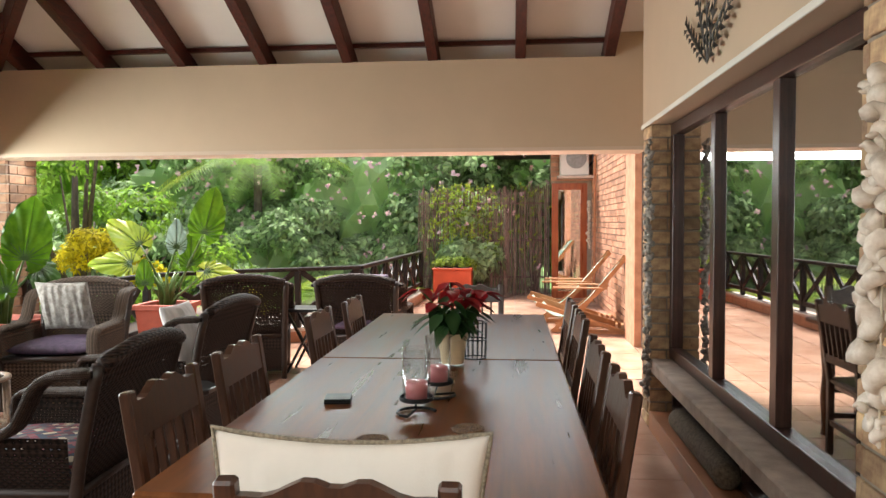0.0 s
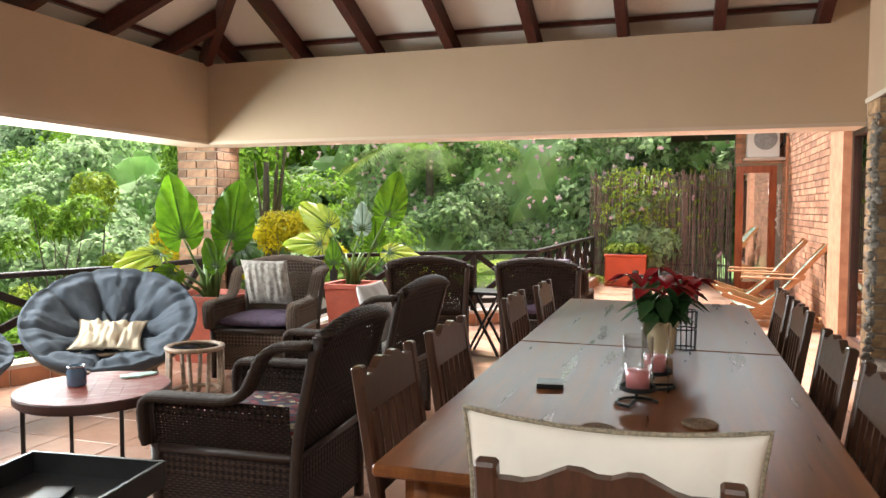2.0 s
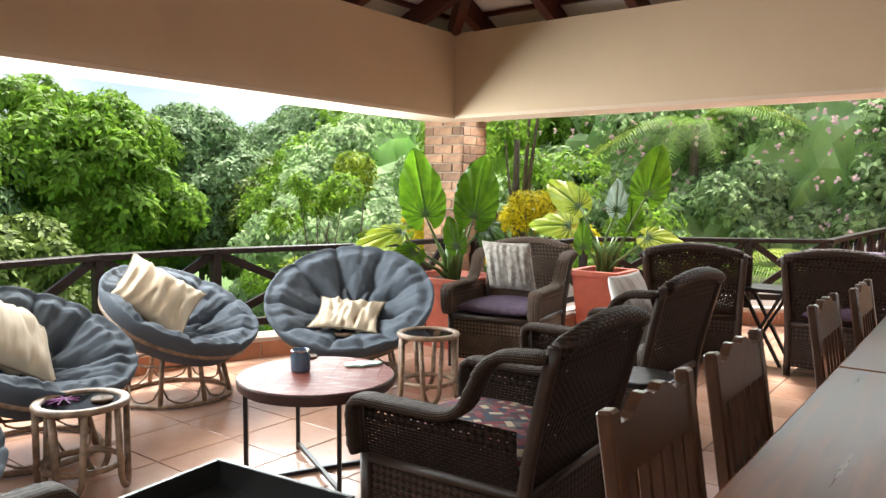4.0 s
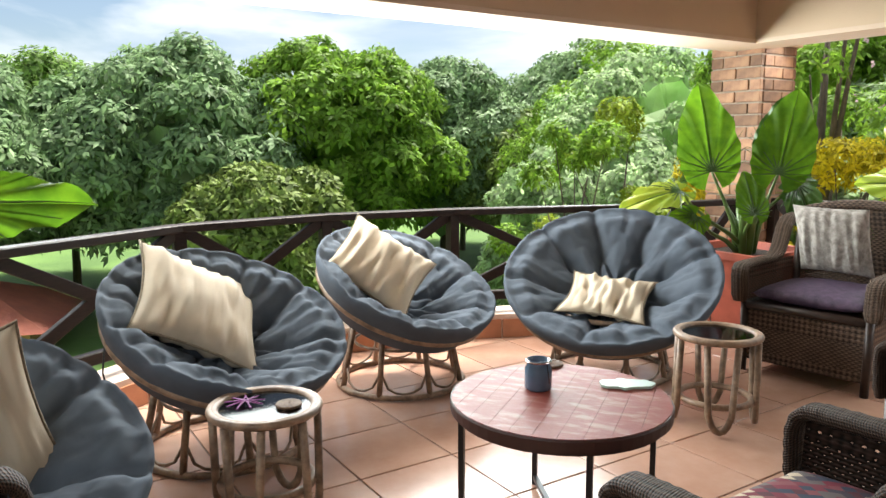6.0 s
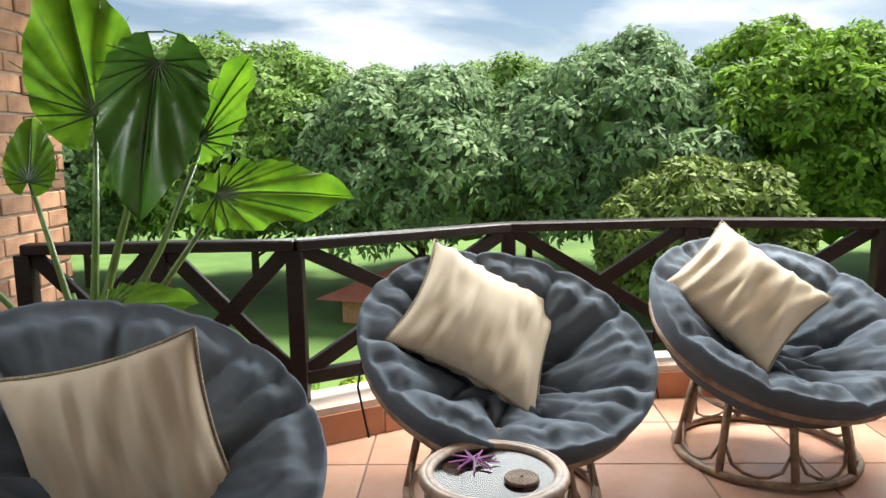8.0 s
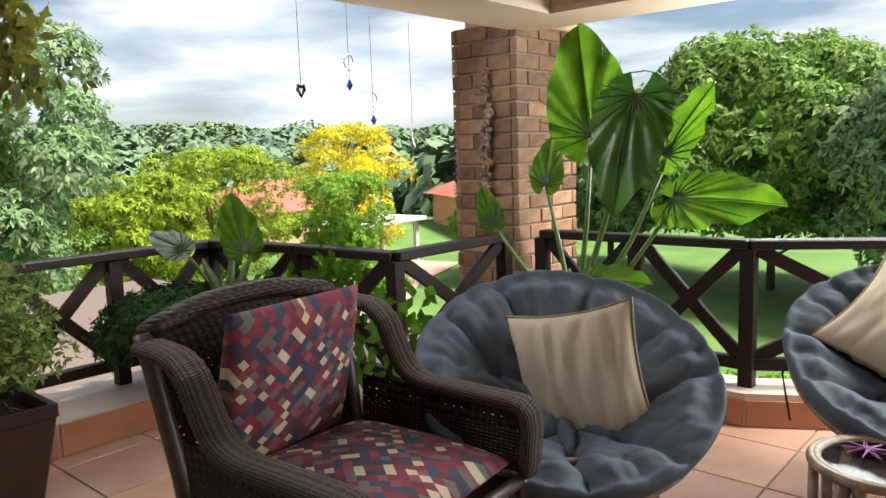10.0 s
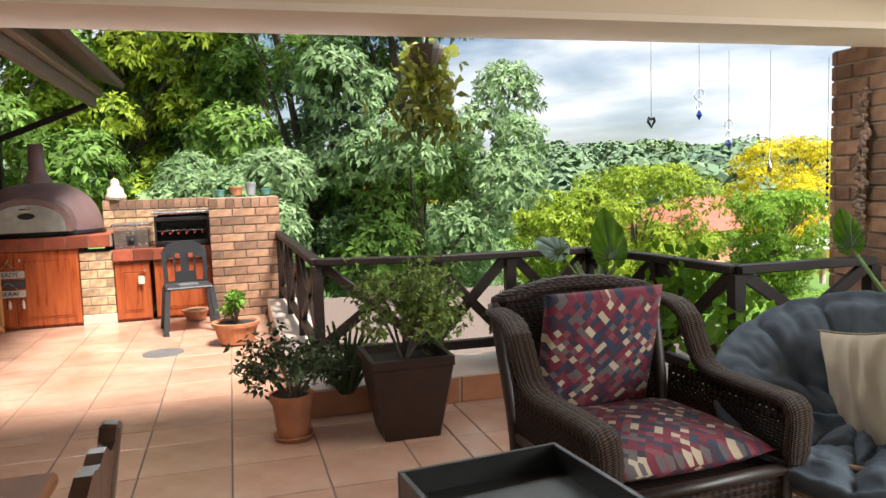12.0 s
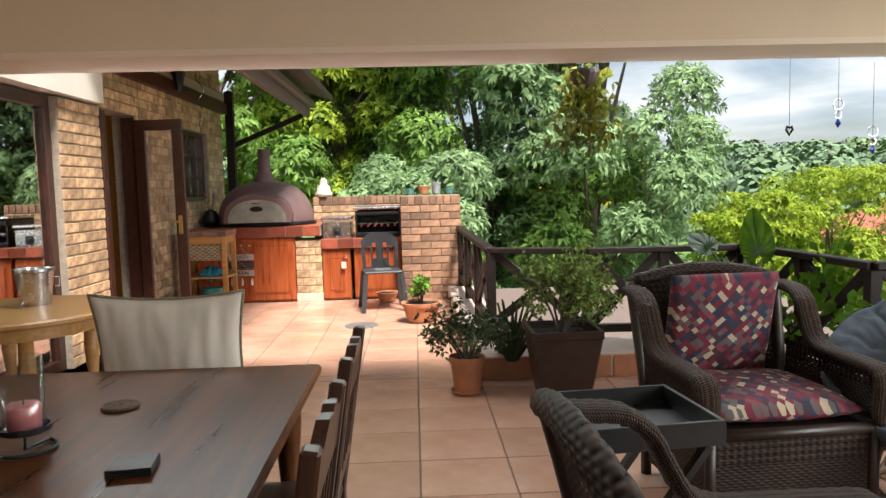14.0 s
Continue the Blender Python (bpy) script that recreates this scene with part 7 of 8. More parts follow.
def sign(x, z, words, w):
    ob = thing("hanging_sign", pose(x, -0.752, z), "weathered wooden plank sign hung on the cabinet", "sign", "signs")
    part("board", box(-w / 2, w / 2, -0.008, 0.0, -0.035, 0.035, 0.002), SIGNWOOD, ob)
    cu = bpy.data.curves.new("lettering", "FONT")
    cu.body = words
    cu.size = 0.062
    cu.extrude = 0.0015
    cu.align_x, cu.align_y = "CENTER", "CENTER"
    cu.materials.append(BLACK)
    t = new("lettering", cu)
    t.parent = ob
    t.matrix_basis = pose(0, 0.002, 0, 90, 0, 180)
    part("cord", tube([(-w * 0.3, 0.002, 0.035), (0, 0.004, 0.12), (w * 0.3, 0.002, 0.035)], 0.002, n=5), CREAM, ob)
    return ob


sign(2.16, 0.56, "READY", 0.30)
sign(2.16, 0.37, "BRAAI", 0.30)
bbx = solid("hanging_sign", box(2.01, 2.31, -0.762, -0.752, 0.43, 0.50, 0.002), SIGNDARK, "dark plank between the lettered signs", "sign", group="signs")
for i, x in enumerate((2.04, 2.16, 2.28)):
    tg = thing("tassel", pose(x, -0.750, 0.22), "small white tassel hanging under the sign", "tassel", "tassels")
    part("tassel", lathe([(0.012, 0), (0.016, 0.05), (0.004, 0.09)], 8), SHELL, tg)
hk = thing("oven_glove_tag", pose(0.94, -0.755, 0.44), "small pale tag hanging on the cabinet door", "tag")
part("tag", box(-0.03, 0.03, 0, 0.008, -0.05, 0.03, 0.002), SHELL, hk)
part("cord", tube([(-0.02, 0.004, 0.03), (0, 0.004, 0.09), (0.02, 0.004, 0.03)], 0.0018, n=5), BLACK, hk)

# lantern and twisted chime on the house wall
ln = thing("wall_lantern", pose(XS - 0.14, -0.19, 2.62), "black coach lantern on the brick wall", "wall lamp")
part("cage", lathe([(0.035, -0.16), (0.07, 0.02), (0.085, 0.03), (0.03, 0.10), (0.01, 0.13)], 6), BLACK, ln)
part("glass", lathe([(0.033, -0.15), (0.066, 0.015)], 6, at=(0, 0, -0.002)), SMOKE, ln)
part("bracket", tube([(0, 0, 0.12), (0.05, 0, 0.16), (0.13, 0, 0.02), (0.13, 0, -0.10)], 0.010), BLACK, ln)
sp = thing("spiral_spinner", pose(2.30, 0.1, 2.02), "twisted silver wind spinner hanging from the eaves", "hanging ornament")
part("ribbon", tube([(0.03 * math.sin(i * 0.8), 0.03 * math.cos(i * 0.8), 0.03 * i) for i in range(18)], 0.005, n=6), STEEL, sp)
part("cord", tube([(0, 0, 0.5), (0, 0, 0.72)], 0.002), BLACK, sp)

# round pine table with an ice bucket
rt = thing("round_table", pose(2.18, 4.20, 0), "round varnished pine table with turned legs", "table")
part("tabletop", lathe([(0.52, 0.725), (0.535, 0.735), (0.535, 0.75), (0.52, 0.758)], 48), LIGHTWOOD, rt)
part("apron", lathe([(0.42, 0.65), (0.42, 0.724)], 36), LIGHTWOOD, rt)
for i in range(4):
    a = i * math.pi / 2 + 0.6
    part("leg", lathe([(0.025, 0), (0.035, 0.1), (0.022, 0.3), (0.04, 0.5), (0.035, 0.65)], 12, at=(0.36 * math.cos(a), 0.36 * math.sin(a), 0)), LIGHTWOOD, rt, smooth=True)
ib = thing("ice_bucket", pose(2.14, 4.05, 0.758), "polished steel ice bucket with ring handles", "ice bucket")
part("bucket", lathe([(0.075, 0), (0.095, 0.18), (0.105, 0.185), (0.105, 0.20), (0.09, 0.20), (0.07, 0.02)], 32), STEEL, ib, smooth=False)
part("handle", tube([(-0.10, 0.02, 0.15), (-0.13, 0, 0.15), (-0.13, 0, 0.10), (-0.10, -0.02, 0.10)], 0.005), STEEL, ib)
bl = thing("glass_bowl", pose(2.42, 4.0, 0.758), "white soap dish and clear jar on the pine table", "jar")
part("jar", lathe([(0.05, 0), (0.055, 0.10), (0.045, 0.12), (0.043, 0.118), (0.05, 0.01)], 20), GLASS, bl, smooth=True)
# curtains behind the sliding door
for k, (y0, y1) in enumerate(((2.25, 2.55), (2.68, 2.86))):
    def curt(u, v, y0=y0, y1=y1):
        w = 1 - 0.35 * math.exp(-((v - 0.42) / 0.12) ** 2)
        return (3.28 + 0.03 * math.sin(u * 28), y0 + (y1 - y0) * (0.5 + (u - 0.5) * w), 0.05 + 2.0 * v)
    bm = grid_surface(curt, 60, 16)
    solid("curtain", bm, CURTAIN, "grey-blue gathered curtain tied back inside the glass door", "curtain", smooth=True, group="curtains")

# ---- north terrace ----
NX = 2.76
nw1 = structure("wall_house_north", box(NX + 0.012, NX + 0.25, 10.50, 17.6, 0, 3.2), MORTAR, "warm face brick wall of the house")
brick_face((NX, 17.6, 0), 270, 4.6, 0, 2.6, nw1, BRICK_PINK, joined=True)
pn = structure("brick_pier", box(NX - 0.10, NX + 0.011, 12.30, 12.95, 0, 2.25), BRICK_PINK, "projecting brick pier on the house wall")
wn = window("window_5", pose(NX - 0.02, 12.1, 0.05, 0, 0, -90), 1.3, 2.1, 1, "dark narrow glass door in the brick wall", fw=0.08)
structure("beam_north_wall", box(NX - 0.12, NX + 0.01, 10.51, 12.95, 2.25, 2.6), WHITE_PLASTER, "pale plastered band over the brick pier")
nw2 = structure("wall_house_end", box(2.02, 5.5, 17.62, 17.85, 2.10, 3.0), MORTAR, "brick wall over the end door")
brick_face((2.02, 17.60, 0), 0, 0.75, 2.14, 3.0, nw2, BRICK_PINK, joined=True)
structure("wall_house_end", box(2.68, 5.5, 17.62, 17.85, 0, 2.10), MORTAR, "brick wall beside the end door")
window("door_2", pose(2.04, 17.66, 0.0), 0.64, 2.10, 1, "varnished red timber door with a glass pane", frame_mat=REDWOOD, fw=0.12)
rf = structure("roof_north", beam((1.9, 16.9, 2.72), (1.9, 19.5, 2.72), 1.9, 0.05), DARKBOARD, "dark boarded eaves over the end wall")
structure("fascia", beam((0.98, 16.6, 2.66), (1.75, 16.6, 3.10), 0.03, 0.16), RAFTER, "sloping dark fascia board of the eaves")
ac = thing("air_conditioner", pose(2.45, 17.38, 2.22), "white air conditioner unit on the end wall", "air conditioner")
part("body", box(-0.28, 0.22, -0.14, 0.14, 0, 0.58, 0.01), WHITEPAINT, ac)
part("grille", lathe([(0.18, 0), (0.18, 0.01), (0.05, 0.012)], 24, at=(0, 0, 0)), STEELDULL, ac).matrix_basis = pose(0.0, -0.143, 0.30, 90, 0, 0)
part("pipe", tube([(0.22, 0, 0.15), (0.30, -0.05, 0.25), (0.30, -0.05, 0.5)], 0.02), BLACK, ac)
part("shelf", box(-0.32, 0.30, -0.17, 0.20, -0.05, -0.005), COPING, ac)
dp = thing("drainpipe", pose(2.70, 16.6, 0), "thin copper drainpipe on the brick wall", "drainpipe")
part("pipe", tube([(0, 0, 2.5), (0, 0, 0.25), (-0.04, -0.10, 0.05)], 0.02), TERRA, dp)
garland(2.66, 17.1, 0.95, 1.75, 0.05, SHELL, "string of white shells hanging beside the end door", 8)

fc = thing("stick_fence", pose(-0.45, 18.05, 0), "tall screen of weathered grey-brown sticks wired together", "fence")
rf_ = random.Random(9)
stick_parts = []
for i in range(96):
    x = 0.026 * i + rf_.uniform(-0.006, 0.006)
    h = 2.05 + rf_.uniform(-0.10, 0.07)
    w = rf_.uniform(-0.02, 0.02)
    part("stick", tube([(x, rf_.uniform(-0.01, 0.01), 0), (x + w, rf_.uniform(-0.02, 0.02), h * 0.5), (x + w * 0.5, 0, h)], rf_.uniform(0.008, 0.0125), n=6), STICK, fc)
for z in (0.35, 1.05, 1.75):
    part("rail", tube([(0, 0.035, z), (2.48, 0.035, z)], 0.018, n=6), STICK, fc)
for x0, y0, w in ((-0.12, 17.55, 0.70),):
    ob = thing("planter_box", pose(x0 + w / 2, y0, 0), "orange-red painted planter box beside the stick fence", "planter")
    part("box", box(-w / 2, w / 2, -0.25, 0.25, 0, 0.52, 0.01), ORANGEPOT, ob)
    part("rim", box(-w / 2 - 0.015, w / 2 + 0.015, -0.265, 0.265, 0.521, 0.56, 0.005), ORANGEPOT, ob)
    part("soil", box(-w / 2 + 0.03, w / 2 - 0.03, -0.22, 0.22, 0.561, 0.575), SOIL, ob)
P_, N_ = ball_points((0.25, 17.55, 0.60), 0.40, 380, rng, (1.1, 0.5, 0.45))
leafy("trailing_plant", pose(0, 0, 0), "yellow-green trailing plant in the orange planter box", "potted plant", P_, N_, 0.06, 4, GREEN_YELLOW2, 0.4, 0.5, 5)
P_, N_ = [], []
for i in range(400):
    u = rng.random()
    cx = rng.choice([0.05, 0.45, 0.9, 1.6], p=[0.45, 0.30, 0.15, 0.10])
    z = 0.6 + 1.5 * u ** 0.7
    P_.append((cx + rng.normal() * 0.17, 17.93 + rng.normal() * 0.04, z))
    N_.append((rng.normal() * 0.3, -1, 0.3))
leafy("creeper", pose(0, 0, 0), "yellow-green creeper climbing the stick fence", "climbing plant", P_, N_, 0.065, 3, GREEN_YELLOW2, 0.45, 0.3, 6)


def deckchair(x, y, a, label):
    ob = thing("deckchair", pose(x, y, 0, 0, 0, a), label, "deckchair", "deckchairs")
    for sx in (-0.28, 0.28):
        part("frame", beam((sx, -0.55, 0.04), (sx, 0.50, 0.36), 0.03, 0.055), DECKWOOD, ob)
        part("back_frame", beam((sx * 0.93, 0.10, 0.10), (sx * 0.93, -0.62, 0.98), 0.028, 0.05), DECKWOOD, ob)
        part("strut", beam((sx * 1.06, 0.30, 0.02), (sx * 1.06, -0.38, 0.62), 0.025, 0.045), DECKWOOD, ob)
        part("armrest", box(sx - 0.04, sx + 0.04, -0.38, 0.30, 0.56, 0.58, 0.005), DECKWOOD, ob)
        part("runner", beam((sx, -0.75, 0.03), (sx, 0.30, 0.03), 0.03, 0.045), DECKWOOD, ob)
    for k in range(4):
        part("crossbar", beam((-0.27, -0.70 + 0.07 * k, 0.065), (0.27, -0.70 + 0.07 * k, 0.065), 0.03, 0.02), DECKWOOD, ob)
    bm = grid_surface(lambda u, v: (-0.25 + 0.5 * u, 0.46 - 1.06 * v, 0.34 - 0.30 * math.sin(math.pi * min(1, v * 1.15)) * (1 - v) + 0.62 * v ** 2), 8, 24)
    bmesh.ops.solidify(bm, geom=bm.faces[:], thickness=0.006)
    part("sling", bm, STRIPE, ob, "green and white striped canvas sling", smooth=True)
    return ob


deckchair(2.15, 13.55, 82, "folding wooden deckchair with a green striped canvas sling")
deckchair(2.05, 14.5, 84, "folding wooden deckchair with a green striped canvas sling beside the wall")

# ---- ground ----
GRASS = mat("lawn grass", (0.12, 0.22, 0.045), 0.9, scale=0.25, color2=(0.06, 0.13, 0.02), bump=0.8, bscale=30, dist=0.03)


def ground_z(x, y):
    d = math.hypot(x, y - 6)
    far = smoothstep(90, 420, d)
    z = -2.7 - 1.5 * smoothstep(20, 70, d) * (1 - far) + 16 * far * (0.6 + 0.8 * noise.noise(Vector((x * 0.006, y * 0.006, 0))))
    z -= 1.7 * smoothstep(7.5, 16, -x) * (1 - far) * (1 - smoothstep(35, 60, d))
    if x > -0.2 or y > 13:
        z = max(z, -0.4) if (x > 0.0) else z
    return z


bm = bmesh.new()
rads = [0, 3, 6, 9, 12, 16, 20, 26, 34, 44, 58, 76, 100, 140, 190, 260, 340, 430, 600, 1000, 2500]
rings = []
for r in rads[1:]:
    rings.append([bm.verts.new((r * math.cos(2 * math.pi * i / 96), 6 + r * math.sin(2 * math.pi * i / 96), ground_z(r * math.cos(2 * math.pi * i / 96), 6 + r * math.sin(2 * math.pi * i / 96)))) for i in range(96)])
c = bm.verts.new((0, 6, -2.7))
for i in range(96):
    bm.faces.new((c, rings[0][i], rings[0][(i + 1) % 96]))
    for a, b in zip(rings, rings[1:]):
        bm.faces.new((a[i], b[i], b[(i + 1) % 96], a[(i + 1) % 96]))
structure("ground", bm, GRASS, "mown green lawn with scattered shrubs running down the slope", True)
structure("slab", box(-4.05, 5.8, -3.0, 18.6, -2.9, -0.301), MORTAR, "plastered base of the terrace")


# ---- trees ----
def crown_points(lumps, count, rng, under=-0.35, shell=0.25):
    """Points over the outside of a heap of round lumps (x, y, z, radius)."""
    lumps = np.array(lumps)
    w = lumps[:, 3] ** 2
    idx = rng.choice(len(lumps), size=count * 2, p=w / w.sum())
    d = rng.normal(size=(count * 2, 3))
    d /= np.linalg.norm(d, axis=1, keepdims=True)
    d[:, 2] = np.where(d[:, 2] < under, -d[:, 2], d[:, 2])
    r = lumps[idx, 3] * (1.18 - (shell + 0.2) * rng.random(count * 2))
    p = lumps[idx, :3] + d * r[:, None]
    keep = np.ones(len(p), bool)
    for l in lumps:
        keep &= ~((np.linalg.norm(p - l[:3], axis=1) < l[3] * 0.66))
    return p[keep][:count], d[keep][:count]


def tree(x, y, z, h, r, material, label, seed, count=5000, size=0.26, per=5, lumps=26, trunk=0.18, base=0.15, category="tree", shape=0.32, droop=0.32, squash=1.0, name="tree", dome=False):
    rng = np.random.default_rng(seed)
    ob = thing(name, pose(x, y, z), label, category)
    L = []
    for i in range(lumps):
        if dome:
            # small clumps over one broad dome
            a, up = rng.uniform(0, 2 * math.pi), rng.uniform(-0.75, 1.0)
            k, fl_ = rng.uniform(0.70, 0.92), math.sqrt(1 - up * up)
            s = r * rng.uniform(0.13, 0.24)
            zc, hr = h * (0.5 + base * 0.5), h * (0.5 - base * 0.5)
            L.append((r * k * fl_ * math.cos(a), r * k * fl_ * math.sin(a) * squash, zc + hr * k * up, s))
            continue
        a = rng.uniform(0, 2 * math.pi)
        t = rng.uniform(0, 1)
        zz = h * (base + (1 - base) * t)
        rr = r * math.sqrt(max(0.05, 1 - (2 * t * 0.95 - 0.75) ** 2 * 0.7)) * rng.uniform(0.35, 0.95) if i > 3 else r * 0.25
        s = r * rng.uniform(0.12, 0.30)
        L.append((rr * math.cos(a), rr * math.sin(a) * squash, min(zz, h - s), s))
    pts, nr = crown_points(L, count, rng)
    leaves_mesh("crown", pts, nr, size, per, material, ob, shape, droop, seed)
    if dome:
        # the crown's shaded inside, so that nothing shows through between the clumps
        sphere = bmesh.new()
        bmesh.ops.create_icosphere(sphere, subdivisions=4, radius=1.0)
        sv = np.array([v.co for v in sphere.verts])
        sf = [[v.index for v in f.verts] for f in sphere.faces]
        sphere.free()
        hr = h * (0.5 - base * 0.5)
        sv = sv * np.array([r, r * squash, hr]) * (0.72 + 0.10 * rng.standard_normal((len(sv), 1))) + np.array([0, 0, h * (0.5 + base * 0.5)])
        me = bpy.data.meshes.new("inner_foliage")
        me.from_pydata(sv.tolist(), [], sf)
        me.materials.append(material)
        inner = new("inner_foliage", me)
        inner.parent = ob
    bm = bmesh.new()
    tr = random.Random(seed)
    tube([(0, 0, -0.3), (0.05, 0.02, h * 0.25), (tr.uniform(-0.2, 0.2), tr.uniform(-0.2, 0.2), h * 0.55), (tr.uniform(-0.3, 0.3), tr.uniform(-0.3, 0.3), h * 0.85)], [trunk, trunk * 0.8, trunk * 0.5, trunk * 0.15], bm, 8)
    part("trunk", bm, BARK, ob, smooth=True)
    for l in L[::max(2, len(L) // 16)]:
        z0 = l[2] * 0.45
        p = Vector((0.03, 0.02, z0))
        q = Vector(l[:3])
        mid = p.lerp(q, 0.5) + Vector((0, 0, 0.15))
        part("branch", tube([p, mid, q], [trunk * 0.4, trunk * 0.22, trunk * 0.08], n=6), BARK, ob, smooth=True)
    return ob


W_TREES = [(-30, -2.5, 8.3, 6.0, 1), (-27, 4.5, 7.2, 4.6, 0), (-26, 11.5, 7.9, 4.6, 0), (-25.5, 17.0, 8.4, 4.4, 2), (-28, 23.5, 8.0, 5.0, 0), (-27, 31, 8.9, 5.5, 0), (-31, -10, 6.8, 5.2, 0), (-34, 9, 7.8, 6, 1), (-33, 28, 8.0, 6, 1), (-24, 25, 6.0, 3.4, 3), (-20, 12.5, 4.2, 2.6, 3)]
for i, (x, y, h, r, k) in enumerate(W_TREES):
    tree(x, y, ground_z(x, y), h - 3.7 - ground_z(x, y), r, (GREEN_BLUE, GREEN_DARK, GREEN_FRESH, SHRUB)[k], "broad dense mango-like tree with drooping grey-green leaves" if k == 0 else "broad dense tree with fresh green leaves", 11 + i, count=16000, size=0.30, per=4, lumps=150, droop=0.25, base=0.16, shape=0.38, dome=True)
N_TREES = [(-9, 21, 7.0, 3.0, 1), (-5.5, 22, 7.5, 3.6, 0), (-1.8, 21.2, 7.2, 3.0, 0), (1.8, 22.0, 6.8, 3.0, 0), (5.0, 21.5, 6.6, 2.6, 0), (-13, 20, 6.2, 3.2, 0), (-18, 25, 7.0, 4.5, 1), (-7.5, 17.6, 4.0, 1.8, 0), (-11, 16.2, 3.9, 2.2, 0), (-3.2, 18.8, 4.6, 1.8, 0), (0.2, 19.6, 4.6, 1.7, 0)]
# The lightened leaf colour replaces sun missing on these backlit crowns.
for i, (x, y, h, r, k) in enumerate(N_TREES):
    tree(x, y, ground_z(x, y), h - 2.6 - ground_z(x, y), r, (CREEPER_LIT, GREEN_FRESH)[k], "dense creeper-covered tree with small leaves", 41 + i, count=10000, size=0.17, per=5, lumps=90, base=0.02, shape=0.42, dome=True)
fl = thing("blossom", pose(0, 0, 0), "scattered pale pink blossom on the creeper", "blossom")
fl["kind"] = "stuff"
g_ = np.random.default_rng(3)
FP = np.stack([g_.uniform(-7, 4, 420), g_.uniform(17.9, 19.2, 420), g_.uniform(0.5, 3.9, 420)], 1)
leaves_mesh("petals", FP, np.tile([[0, -1.0, 0.2]], (420, 1)), 0.065, 4, FLOWER, fl, 0.8, 0.1, 4)
# pale branching tree and yellow shrubs to the north-west
tree(-5.6, 15.2, -2.6, 7.0, 2.6, GREEN_FRESH, "airy garden tree with pale branching stems", 60, count=1500, size=0.12, per=6, lumps=16, trunk=0.13)
for i, (x, y, h, r) in enumerate(((-5.4, 12.8, 4.0, 1.0), (-6.6, 11.6, 4.1, 1.1), (-7.6, 13.4, 4.5, 1.2), (-4.6, 14.0, 3.9, 1.1), (-3.2, 13.6, 3.1, 0.8), (-7.5, 14.5, 3.0, 1.3), (-2.4, 14.6, 3.0, 0.8))):
    tree(x, y, -2.6, h, r, (YELLOW_LEAF, GREEN_FRESH, GREEN_YELLOW)[i % 3], "bright yellow-green shrub below the railing", 62 + i, count=1300, size=0.10, per=6, lumps=14, trunk=0.05)


def palm(x, y, z, h, n, L, label, seed):
    r = random.Random(seed)
    ob = thing("palm", pose(x, y, z), label, "palm")
    part("trunk", tube([(0, 0, 0), (0.03, 0, h)], 0.09), BARK, ob)
    for i in range(n):
        a = i * 2.4 + r.uniform(-0.2, 0.2)
        e = r.uniform(0.35, 1.1)
        c, s = math.cos(a), math.sin(a)
        pts = [Vector((c * L * f * math.cos(e * (1 - f * 0.6)), s * L * f * math.cos(e * (1 - f * 0.6)), h + L * (math.sin(e) * f - 0.75 * f * f))) for f in [k / 10 for k in range(11)]]
        bm = tube(pts, [0.015 - 0.0012 * k for k in range(11)], n=5)
        for k in range(2, 40):
            f = k / 40 * 10
            i0 = min(9, int(f))
            p = pts[i0].lerp(pts[i0 + 1], f - i0)
            d = (pts[i0 + 1] - pts[i0]).normalized()
            sd = d.cross(Vector((0, 0, 1))).normalized()
            ln = L * 0.30 * math.sin(math.pi * min(1, k / 40 * 0.9 + 0.1)) + 0.05
            for g in (-1, 1):
                q = p + (sd * g + d * 0.6 - Vector((0, 0, 0.35))).normalized() * ln
                w = d * 0.012
                bm.faces.new([bm.verts.new(v) for v in (p - w, p + w, q)])
        part("frond", bm, GREEN_FRESH if i % 4 else GREEN_YELLOW, ob)
    return ob


palm(-2.6, 16.4, -2.6, 2.6, 16, 1.9, "feathery green palm beyond the railing", 1)
palm(-1.2, 17.2, -2.6, 2.4, 14, 1.6, "feathery green palm beyond the railing", 2)
palm(-4.0, 19.0, -2.6, 5.2, 14, 2.2, "tall feathery palm among the creepers", 3)
S_TREES = [(-1.6, -8.5, 10.4, 3.0, GREEN_DARK), (-3.7, -7.6, 10.0, 2.7, GREEN_BLUE), (-0.2, -6.0, 4.6, 1.8, GREEN_BLUE), (2.2, -9.5, 9.0, 2.6, GREEN_YELLOW), (4.8, -8.2, 9, 2.8, GREEN_DARK), (0.9, -11.5, 9.5, 2.8, GREEN_BLUE), (-6.6, -19.5, 6.4, 2.6, YELLOW_LEAF), (-14.5, -17, 4.3, 3.0, GREEN_YELLOW), (-25.5, -21.5, 5.6, 3.0, YELLOW_LEAF), (-10, -13.5, 3.6, 2.2, GREEN_YELLOW), (-20, -16.5, 3.2, 2.6, GREEN_FRESH), (-26, -13, 3.0, 2.2, GREEN_FRESH), (-4.5, -10.5, 3.4, 1.8, GREEN_BLUE)]
for i, (x, y, h, r, m_) in enumerate(S_TREES):
    tree(x, y, ground_z(x, y), h - 2.7 - ground_z(x, y), r, m_, "leafy garden tree with yellow-green leaves" if m_ in (GREEN_YELLOW, YELLOW_LEAF) else "tall leafy garden tree with narrow leaves", 71 + i, count=11000 if i < 6 else 5500, size=0.165, per=5, lumps=60, trunk=0.20 if i < 6 else 0.12)
